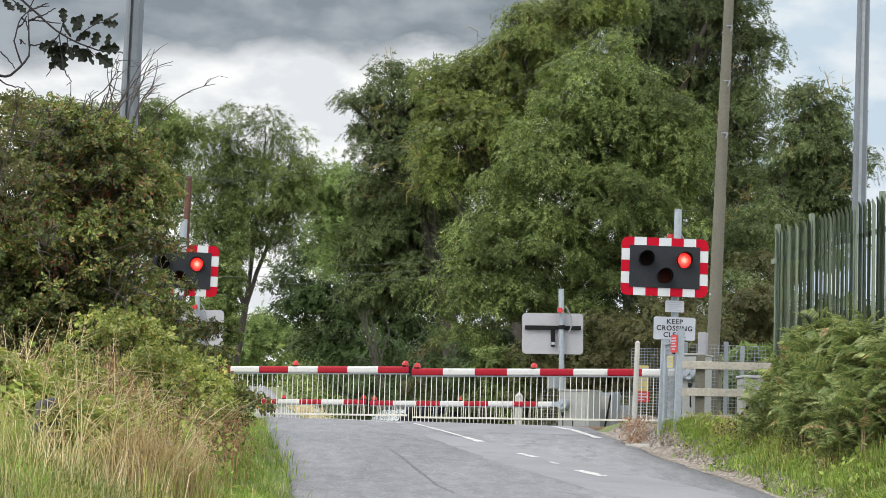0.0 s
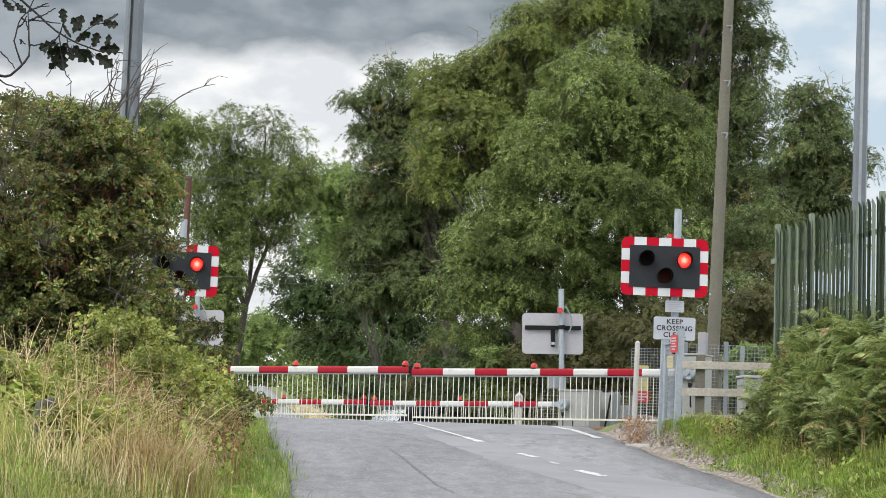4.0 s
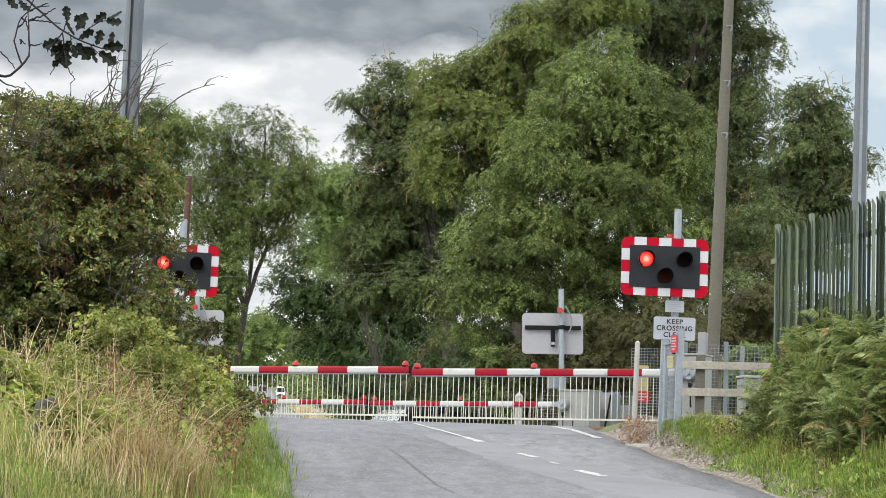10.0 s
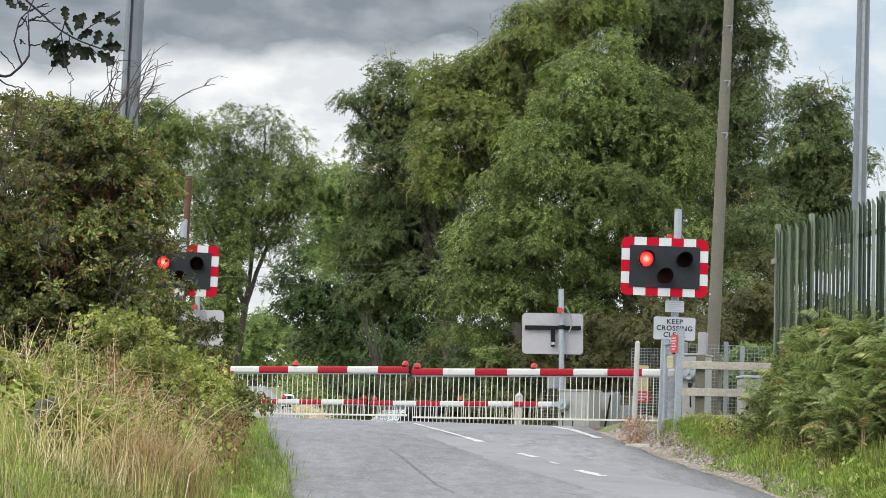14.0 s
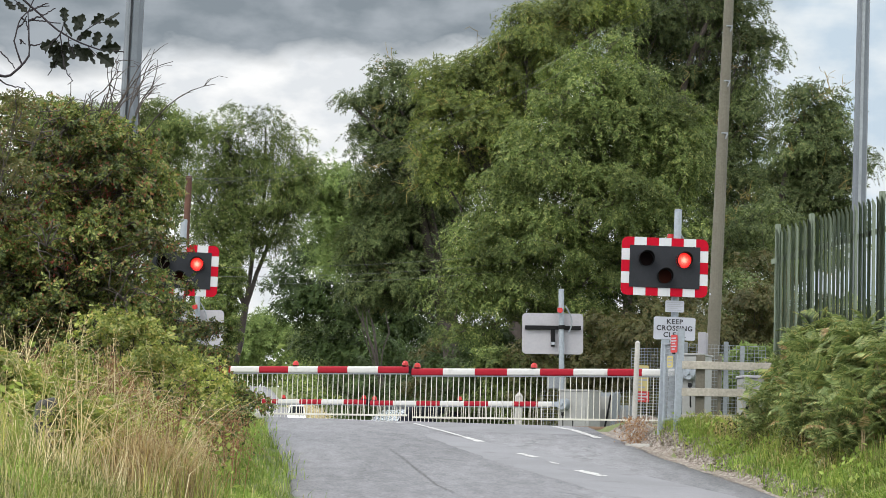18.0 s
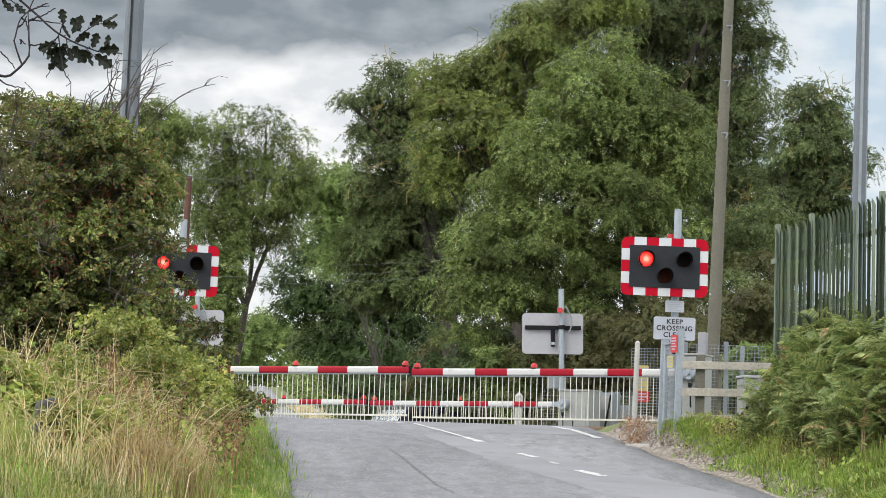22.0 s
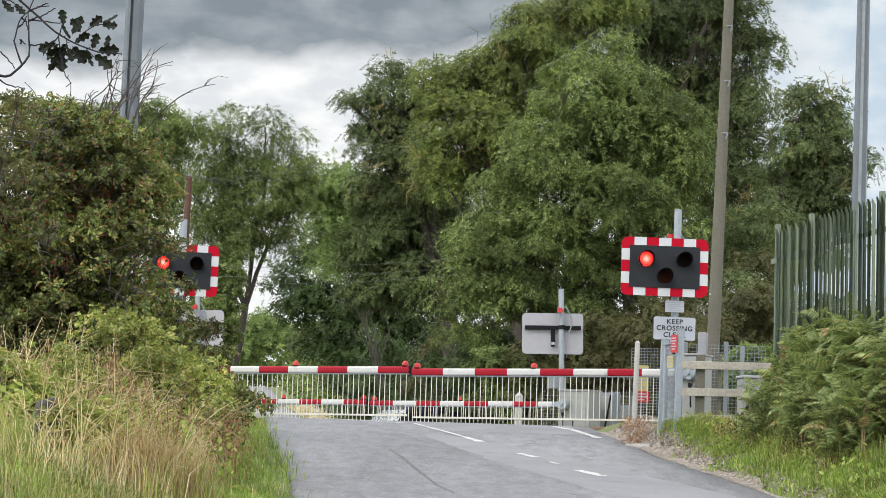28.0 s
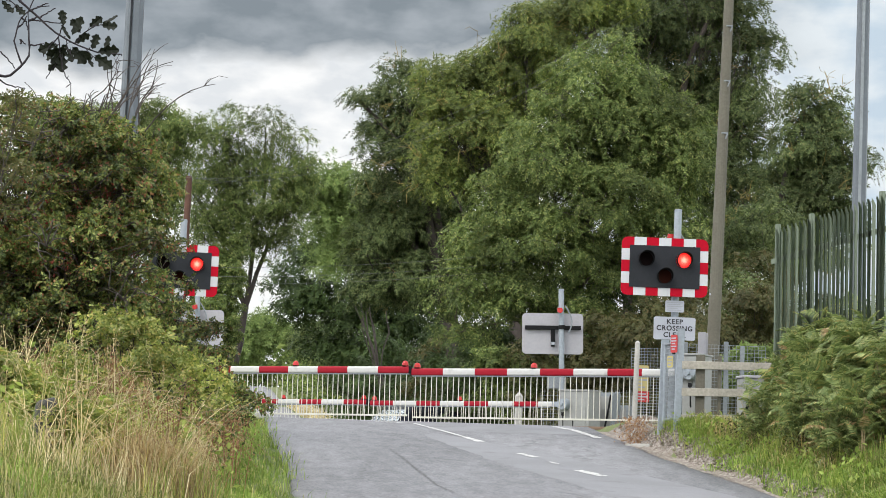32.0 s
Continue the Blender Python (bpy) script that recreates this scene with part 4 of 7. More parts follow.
def make_footway_gate():
    # white-grey post at the end of the mesh, then the gate posts
    p = part("fence_post", merge(rod((0, 0, -0.3), (0, 0, 1.30), 0.042, 0.040, 12), rod((0, 0, 1.30), (0, 0, 1.33), 0.04, 0.015, 12)), M_CONCRETE)
    p.matrix_basis = pose(3.06, 34.4, -0.08, 0, 1.2)
    tagged(p, "pale round post at the end of the mesh panel", "post")
    mesh_panel("mesh_panel", (3.16, 36.25, 0), (3.78, 36.1, 0), 0.0, 1.26, 0.05, "galvanised wire mesh panel beside the footway")
    for x, y, w, h, lab in ((3.345, 33.0, 0.115, 1.32, "galvanised square gate post"), (3.475, 32.05, 0.10, 1.42, "galvanised square gate post with a red notice")):
        g = thing("gate_post", pose(x, y, -0.14, 0, 1.4), lab, "post", "gate posts")
        part("steel_tube", box(w, 0.10, h + 0.3, 0, 0, h / 2 - 0.15, 0.008), M_GALV, g)
        part("post_cap", box(w + 0.01, 0.11, 0.012, 0, 0, h + 0.006, 0.003), M_GALVDULL, g)
        for z in (0.25, h - 0.25):
            part("hinge", box(0.03, 0.05, 0.09, w / 2, 0.05, z, 0.004), M_GALVDULL, g)
    gt = thing("wicket_gate", pose(3.37, 32.9, -0.05, 0, 0, -82), "closed galvanised steel wicket gate with flat infill", "gate")
    part("stile", rod((0, 0, 0), (0, 0, 1.18), 0.025), M_GALV, gt)
    part("stile", rod((0.72, 0, 0), (0.72, 0, 1.18), 0.025), M_GALV, gt)
    for z in (0.03, 1.15):
        part("rail", rod((0, 0, z), (0.72, 0, z), 0.018), M_GALVDULL, gt)
    for i in range(1, 12):
        x = 0.72 * i / 12
        part("infill_wire", rod((x, 0, 0.03), (x, 0, 1.15), 0.0045), M_GALVDULL, gt)
    for j in range(1, 16):
        z = 0.03 + 1.12 * j / 16
        part("infill_wire", rod((0, 0, z), (0.72, 0, z), 0.0045), M_GALVDULL, gt)
    part("latch", box(0.09, 0.05, 0.06, 0.66, -0.03, 1.0, 0.005), M_BLACK, gt)
    th, p = sign("yellow_notice", pose(3.315, 36.13, 0.76, 0, 0, 4), 0.24, 0.42, M_SIGNYELLOW, "faded yellow notice with unreadable print on the mesh")
    bars(th, 0.20, 0.36, (1, 0.7, 0.9, 1, 0.5, 0.8), M_GREYINK, -0.006)
    th, p = sign("red_notice", pose(3.325, 36.13, 0.455, 0, 0, 4), 0.25, 0.18, M_SIGNRED, "red notice with unreadable white print on the mesh")
    bars(th, 0.18, 0.14, (0.9, 1, 0.7), M_SIGNWHITE, -0.006)
    th, p = sign("red_notice", pose(3.405, 32.02, 1.06, 0, 0, -50), 0.13, 0.26, M_SIGNRED, "small red notice with unreadable white print on the gate post")
    bars(th, 0.10, 0.20, (0.9, 1, 0.7, 1, 0.6), M_SIGNWHITE, -0.006)
    th, p = sign("yellow_notice", pose(3.36, 32.1, 0.80, 0, 0, -40), 0.10, 0.17, M_SIGNYELLOW, "small pale yellow notice on the gate")
    bars(th, 0.08, 0.14, (0.9, 1, 0.7), M_GREYINK, -0.006)
    # post and rail fence
    fn = thing("post_and_rail_fence", pose(3.5, 32.0, -0.1), "weathered three-rail timber fence beside the gate", "fence")
    for z in (0.86, 0.47, 0.09):
        part("rail", box(1.55, 0.05, 0.115, 0.80, 0, z, 0.006, pose(0, 0, 0, RNG.normal(0, 0.5), RNG.normal(-0.4, 0.4))), M_TIMBER, fn)
    for x in (0.30, 0.58, 1.28):
        part("post", box(0.05 if x != 0.30 else 0.13, 0.09, 1.18, x, 0.075, 0.42, 0.006), M_POLE, fn)
    # equipment behind the rails
    for x, y, z, h in ((4.27, 35.9, 1.28, 0.5), (4.33, 36.1, 1.30, 0.46)):
        th, p = sign("notice_board", pose(x, y, z, 0, 0, -62), 0.22, h, M_BOARDBACK, "grey back of a notice on a steel post")
        part("post", rod((0, 0.03, -1.4), (0, 0.03, h / 2), 0.025), M_GALVDULL, th)
    for x, y, z in ((4.68, 36.0, 1.39), (5.0, 36.4, 1.35), (4.05, 36.3, 1.38)):
        g = part("fence_post", box(0.07, 0.07, z + 0.4, 0, 0, (z - 0.4) / 2, 0.006), M_GALVDULL)
        g.matrix_basis = pose(x, y, 0)
        tagged(g, "galvanised steel post of the trackside mesh fence", "post", "trackside fence posts")
    mesh_panel("mesh_panel", (3.75, 36.3, 0), (5.4, 36.5, 0), 0.1, 1.36, 0.06, "galvanised wire mesh fence beside the railway")
    wc = thing("cabinet", pose(4.75, 33.6, -0.05, 0, 0, 12), "pale grey trackside cabinet half hidden by bracken", "cabinet")
    part("body", box(0.34, 0.3, 0.72, 0, 0, 0.36, 0.02), M_CABINET, wc)
    part("lid", box(0.37, 0.33, 0.04, 0, 0, 0.74, 0.01), M_BOARDBACK, wc)
    part("conduit", rod((-0.25, -0.1, 0.0), (0.02, -0.16, 0.5), 0.03), M_BLACK, wc, "black cable conduit")


def make_far_trackside():
    wp = part("marker_post", merge(box(0.15, 0.12, 1.0, 0, 0, 0.45, 0.01), rod((0, 0, 0.95), (0, 0, 1.03), 0.085, 0.02, 4)), M_CONCRETE)
    wp.matrix_basis = pose(1.73, 47.4, -0.06, 0, 0, 12)
    tagged(wp, "white-painted pointed concrete marker post", "post")
    for x, y, h in ((3.62, 47.2, 1.0), (3.85, 47.6, 1.05), (4.15, 46.8, 0.95)):
        g = part("fence_post", box(0.09, 0.09, h + 0.3, 0, 0, (h - 0.3) / 2, 0.008), M_GALVDULL)
        g.matrix_basis = pose(x, y, 0)
        tagged(g, "grey steel trackside post", "post", "trackside posts")
    for x, y, w, h in ((3.55, 46.2, 0.42, 0.98), (3.98, 48.0, 0.5, 0.8)):
        c = thing("equipment_cabinet", pose(x, y, -0.03, 0, 0, -30), "blue-grey trackside equipment cabinet", "cabinet", "far trackside cabinets")
        part("body", box(w, 0.36, h, 0, 0, h / 2, 0.01), M_GALVDULL, c)
        part("door", box(w * 0.8, 0.012, h * 0.85, 0, -0.186, h / 2, 0.003), M_CABINET, c)
        part("handle", box(0.02, 0.02, 0.1, w * 0.25, -0.2, h * 0.55), M_BLACK, c)
    mesh_panel("mesh_panel", (2.3, 49.6, 0), (4.6, 48.6, 0), 0.05, 1.15, 0.08, "dark wire mesh fence across the railway")
    cb = Heap()
    a = np.linspace(0, 1, 14)
    cb.tube(np.stack([3.3 + 0.28 * a, 45.85 + 0 * a, 0.30 + 0.62 * a ** 2 - 0.3 * np.sin(a * 3.1)], 1), np.full(14, 0.02), 6)
    tagged(cb.put("cable", M_BLACK, None, smooth=True), "black cable looping down beside the barrier machine", "cable")
    th = thing("junction_box", pose(2.62, 48.9, 1.3, 0, 0, 0), "grey junction box on the far signal post", "box")
    part("body", box(0.42, 0.14, 0.34, 0, 0.2, 0, 0.01), M_CABINET, th)
    part("lid", box(0.38, 0.02, 0.30, 0, 0.12, 0, 0.005), M_GALVDULL, th)


def make_masts():
    def mast(x, y, r0, r1, h, lean, sides, label, seam):
        th = thing("steel_mast", pose(x, y, on_ground(x, y) - 0.05, 0, lean, 0), label, "mast", "steel masts")
        part("column", rod((0, 0, 0), (0, 0, h), r0, r1, sides), M_MAST, th)
        part("base_flange", rod((0, 0, 0), (0, 0, 0.04), r0 * 1.7, r0 * 1.7, sides), M_GALVDULL, th)
        part("seam", box(0.05, 0.03, h, seam, -r0 * 0.98, h / 2), M_DARK if r0 > 0.2 else M_GALVDULL, th)
        return th
    mast(-8.80, 60.0, 0.29, 0.25, 14.0, 0.3, 10, "tall galvanised steel mast rising behind the hedge", -0.05)
    mast(7.16, 38.0, 0.140, 0.105, 9.5, 0.7, 8, "slender galvanised steel mast behind the green fence", -0.02)
    th = thing("telegraph_pole", pose(4.55, 37.0, -0.1, 0, 1.6, 0), "weathered brown timber pole with step brackets", "pole")
    part("shaft", rod((0, 0, 0), (0, 0, 8.6), 0.118, 0.078, 16), M_POLE, th)
    for z, s in ((6.0, 1), (6.95, 1), (5.1, -1)):
        part("step_bracket", merge(box(0.11, 0.03, 0.02, 0.02, -0.09, z), box(0.02, 0.03, 0.10, 0.05, -0.10, z - 0.05, 0, pose(0, 0, 0, 0, 18))), M_GALVDULL, th)
    part("number_tag", box(0.05, 0.006, 0.04, -0.09, -0.06, 2.35), M_SIGNWHITE, th)
    th = thing("telegraph_pole", pose(-8.30, 70.0, -0.3, 0, 0.6, 0), "red-brown creosoted pole carrying wires beyond the trees", "pole")
    part("shaft", rod((0, 0, 0), (0, 0, 8.85), 0.14, 0.10, 12), M_REDPOLE, th)
    part("insulator", rod((0, 0, 8.85), (0, 0, 8.97), 0.04, 0.03, 8), M_GALVDULL, th)


def make_wires():
    def wire(a, b, sag, label):
        hp = Heap()
        t = np.linspace(0, 1, 24)
        p = np.asarray(a)[None] * (1 - t[:, None]) + np.asarray(b)[None] * t[:, None]
        p[:, 2] -= sag * 4 * t * (1 - t)
        hp.tube(p, np.full(24, 0.004), 4)
        tagged(hp.put("overhead_wire", M_WIRE), label, "wire", "overhead wires")
    lab = "thin overhead line strung between poles"
    wire((-8.3, 69.9, 8.5), (4.78, 37.0, 8.2), 1.2, lab)
    wire((-8.2, 69.9, 8.5), (4.78, 37.0, 7.9), 1.3, lab)
    wire((-8.1, 69.9, 8.35), (-5.6, 66.0, 8.2), 0.15, lab)
    for z in (4.30, 4.10, 4.55):
        wire((-9.5, 59.0, z + 0.05), (2.2, 59.5, z + 0.75), 0.25, lab)


def make_palisade():
    th = thing("palisade_fence", pose(4.75, 31.4, 0), "green steel palisade fence with pointed pales on the bank", "fence")
    d = Vector((5.75 - 4.80, 28.6 - 31.4, 0))
    ln = d.length
    u = d.normalized()
    turn = math.degrees(math.atan2(u.y, u.x))
    frame_m = Matrix.Rotation(radians(turn), 4, "Z")
    z0, z1, rise = 0.18, 2.70, 0.047
    total = ln + 3.2
    for z in (z0 + 0.35, z1 - 0.45):
        part("rail", shift(merge(box(total, 0.045, 0.006, total / 2, 0.03, z + 0.03), box(total, 0.006, 0.075, total / 2, 0.01, z)), m=frame_m @ Matrix.Rotation(-math.atan(rise), 4, "Y")), M_PALE, th)
    bm = bmesh.new()
    prof = [(-0.046, 0.0), (-0.018, -0.016), (0.018, -0.016), (0.046, 0.0)]
    hs = [0.0, z1 - z0 - 0.09, z1 - z0]
    rows = []
    for h, k_ in zip(hs, (1.0, 1.0, 0.12)):
        rows.append([bm.verts.new((x * k_, y - (0.02 if h == hs[-1] else 0.0), h)) for x, y in prof])
    for a, b in zip(rows, rows[1:]):
        for i in range(3):
            bm.faces.new((a[i], a[i + 1], b[i + 1], b[i]))
    bmesh.ops.solidify(bm, geom=list(bm.faces), thickness=0.004)
    first = part("pale", bm, M_PALE, th)
    n = int(total / 0.118)
    for i in range(n):
        p = u * (0.09 + i * 0.118)
        m = Matrix.Translation((p.x, p.y, z0 + rise * p.length + RNG.normal(0, 0.006))) @ frame_m
        if i == 0:
            first.matrix_basis = m
        else:
            again(first, th, m)
    for s in (0.0, 1.0, 2.92, 4.9):
        p = u * s
        part("post", shift(box(0.07, 0.06, z1 - z0 + 0.4, 0, 0.055, 0, 0.004), p.x, p.y, z0 + rise * s + (z1 - z0) / 2 - 0.12, m=frame_m), M_PALE, th)

# ---- plants ----


def spray_leaves(hp, pts, out, pairs, length, width, stem, hang=0.3, fine=False):
    """Leafy sprays: paired leaflets along a drooping stalk at each point."""
    n = len(pts)
    face = out / (np.linalg.norm(out, axis=1)[:, None] + 1e-9) + np.array([0, 0, 0.35]) + RNG.normal(0, 0.35 if hang > 0.2 else 0.7, (n, 3))
    face /= np.linalg.norm(face, axis=1)[:, None]
    a = out * 0.5 + RNG.normal(0, 0.6, (n, 3)) - np.array([0, 0, 0.35 + hang if hang > 0.2 else 0.1])
    a -= face * (a * face).sum(1)[:, None] * 0.8
    a /= np.linalg.norm(a, axis=1)[:, None] + 1e-9
    s = np.cross(face, a)
    s /= np.linalg.norm(s, axis=1)[:, None] + 1e-9
    put = hp.leaflets if fine else hp.leaves
    for j in range(pairs):
        f = (j + 0.6) / pairs
        base = pts + a * stem * f - np.array([0, 0, 1.0]) * stem * 0.25 * f * f
        for sg in (-1, 1):
            ax = a * 0.6 + s * sg * 0.8 + RNG.normal(0, 0.2, (n, 3))
            ax[:, 2] -= 0.15
            put(base, ax, np.cross(face, ax) + RNG.normal(0, 0.3, (n, 3)), length * RNG.uniform(0.7, 1.2, n), width * RNG.uniform(0.8, 1.15, n))
    put(pts + a * stem - np.array([0, 0, 1.0]) * stem * 0.25, a, s, length * np.ones(n), width * np.ones(n))


def lobe_points(blobs, count, fill=0.55, gap=0.9):
    """Places of leaf pads over the knobbly lobes of a full crown."""
    area = np.array([(b[3] * b[4] + b[3] * b[5] + b[4] * b[5]) for b in blobs])
    out, away, own = [], [], []
    for bi, (b, k_) in enumerate(zip(blobs, np.maximum(7, (area / area.sum() * count)).astype(int))):
        d = unit(k_)
        d[:, 2] = np.where(d[:, 2] < -0.55, -d[:, 2], d[:, 2])
        knob = np.clip(d @ unit(7).T, 0, 1) ** 7
        far = 0.62 + 0.36 * np.sqrt(RNG.random(k_)) + 0.30 * knob.max(1)
        inner = RNG.random(k_) < 0.15
        far[inner] = RNG.uniform(0.05, 0.6, int(inner.sum()))
        out.append(np.array(b[:3]) + d * far[:, None] * np.array(b[3:6]))
        away.append(d)
        own.append(np.full(k_, bi))
        # boughs that fill the hollows towards the neighbouring lobes
        c = np.array(b[:3])
        near = [q for q in blobs if q is not b and np.linalg.norm(np.array(q[:3]) - c) < (b[3] + q[3]) * 1.35 + gap]
        for q in near:
            m_ = max(2, int(k_ * fill / len(near)))
            f = RNG.uniform(0.15, 0.6, (m_, 1))
            out.append(c * (1 - f) + np.array(q[:3]) * f + RNG.normal(0, 0.3, (m_, 3)) * (b[3] + q[3]) / 2 + np.array([0, 0.35, 0]))
            away.append(unit(m_))
            own.append(np.full(m_, bi))
    return np.concatenate(out), np.concatenate(away), np.concatenate(own)


def clump_points(blobs, count):
    """Places of leaf clumps, mostly near the uneven surface of the crown's lobes."""
    area = np.array([(b[3] * b[4] + b[3] * b[5] + b[4] * b[5]) for b in blobs])
    out, away, own = [], [], []
    for bi, (b, k_) in enumerate(zip(blobs, np.maximum(4, (area / area.sum() * count)).astype(int))):
        rad = np.array(b[3:6])
        subs = 9 if rad.max() > 0.9 else 5
        sc = unit(subs) * 0.68
        pick = RNG.integers(0, subs, k_)
        d = unit(k_)
        d[:, 2] = np.where(d[:, 2] < -0.3, -d[:, 2] * 0.6, d[:, 2])
        grow = RNG.uniform(0.40, 0.66, subs)[pick][:, None]
        loc = sc[pick] + d * grow * (0.72 + 0.33 * RNG.random((k_, 1))) * np.array([1.0, 1.0, 0.85])
        inner = RNG.random(k_) < 0.12
        loc[inner] = unit(int(inner.sum())) * RNG.uniform(0.1, 0.6, (int(inner.sum()), 1))
        out.append(np.array(b[:3]) + loc * rad)
        away.append(d)
        own.append(np.full(k_, bi))
    return np.concatenate(out), np.concatenate(away), np.concatenate(own)


def bent(a, b, k_, sway):
    t = np.linspace(0, 1, k_)[:, None]
    a, b = np.asarray(a, dtype=float), np.asarray(b, dtype=float)
    p = a * (1 - t) + b * t
    L = np.linalg.norm(b - a)
    off = np.cumsum(RNG.normal(0, sway * L / k_, (k_, 3)), axis=0)
    return p + off * np.sin(t * np.pi) + np.array([0, 0, 0.12 * L]) * np.sin(t * np.pi)


def tree(name, label, base, trunk_r, fork, blobs, leaf, bark, clumps, sprays, pairs, size, spread, category="tree", hang=0.3, twig=0.5, width=0.42, group="", fine=False, full=False, bare=0.0, fill=0.55):
    """A tree or bush: tapered trunk, limbs to each lobe, twigs and a crown of small leaves."""
    base = np.array(base, dtype=float)
    th = thing(name, Matrix.Translation(base), label, category, group)
    bl = [tuple(np.array(b[:3]) - base) + tuple(b[3:6]) for b in blobs]
    if full:
        bl = [b[:3] + (b[3] * 1.14, b[4] * 1.25, b[5] * 1.14) for b in bl]
    tp, away, own = lobe_points(bl, clumps, fill, 0.9 if hang > 0.2 else 0.25) if full else clump_points(bl, clumps)
    fk = np.array(fork, dtype=float) - base
    hp = Heap()
    hp.tube(bent((0, 0, -0.2), fk, 7, 0.05), np.linspace(trunk_r * 1.25, trunk_r * 0.75, 7), 9)
    limb_bark = M_BARKDARK if bark is M_BARKLICHEN else bark
    hp.put("trunk", limb_bark, th, smooth=True)
    if full:
        lean = sorted(bl, key=lambda q: -q[2])
        for q in (lean[0], min(bl, key=lambda b: b[0] - b[2] * 0.3), max(bl, key=lambda b: b[0] + b[2] * 0.3), lean[len(lean) // 2]):
            bough = Heap()
            bough.tube(bent(fk * 0.985, q[:3], 12, 0.10), np.linspace(trunk_r * 0.62, trunk_r * 0.14, 12), 8)
            bough.put("bough", limb_bark, th, smooth=True)
    dead = RNG.random(len(tp)) < bare
    thin = Heap()
    for q, d in zip(tp[dead], away[dead]):
        for _ in range(5):
            e = q + (d * 0.8 + RNG.normal(0, 0.7, 3)) * RNG.uniform(0.22, 0.5)
            p = bent(q, e, 7, 0.35)
            thin.tube(p, np.linspace(0.012, 0.005, 7), 4)
            j = RNG.integers(2, 6)
            thin.tube(bent(p[j], p[j] + RNG.normal(0, 0.22, 3), 4, 0.4), np.linspace(0.010, 0.005, 4), 3)
    for i, b in enumerate(bl):
        lm = Heap()
        c = np.array(b[:3])
        r = trunk_r * (0.26 if full else 0.42) * (min(1.0, (b[3] + b[5]) / 5.0) * 0.6 + 0.4)
        start = fk * RNG.uniform(0.75, 1.0)
        lower = [np.array(q[:3]) for q in bl if q[2] < c[2] - 0.3 and np.linalg.norm(np.array(q[:3]) - c) < 0.7 * np.linalg.norm(c - fk)]
        if full and lower:
            start = min(lower, key=lambda q: np.linalg.norm(q - c))
            r *= 0.7
        lm.tube(bent(start, c, 9, 0.26), np.linspace(r, r * 0.45, 9), 7)
        mine = tp[own == i]
        pick = mine[RNG.random(len(mine)) < twig]
        for q in pick:
            s0 = c + (q - c) * 0.02 - (c - fk) * RNG.uniform(0, 0.35)
            lm.tube(bent(s0, q, 6, 0.32), np.linspace(r * 0.24, 0.008, 6), 4)
        lm.put("limb", limb_bark, th, smooth=True)
    if thin.n:
        tagged(thin.put("twig_tangle", bark, th, "bare crooked twigs in the crown", True), kind="stuff")
    tp, away = tp[~dead], away[~dead]
    n = len(tp) * sprays
    idx = np.repeat(np.arange(len(tp)), sprays)
    dm = unit(n)
    dm[:, 2] = np.abs(dm[:, 2]) * 0.95 - 0.22
    size_of = (spread * 1.45 * RNG.uniform(0.65, 1.35, len(tp)))[idx][:, None]
    pts = tp[idx] + dm * size_of * (0.55 + 0.5 * RNG.random((n, 1))) * np.array([1, 1, 0.8])
    out = away[idx] * 0.35 + dm * 0.8
    hp = Heap()
    spray_leaves(hp, pts, out, pairs, size, size * width, size * 0.62 * pairs, hang, fine)
    hp.put("crown", leaf, th)
    return th


TREES = {}


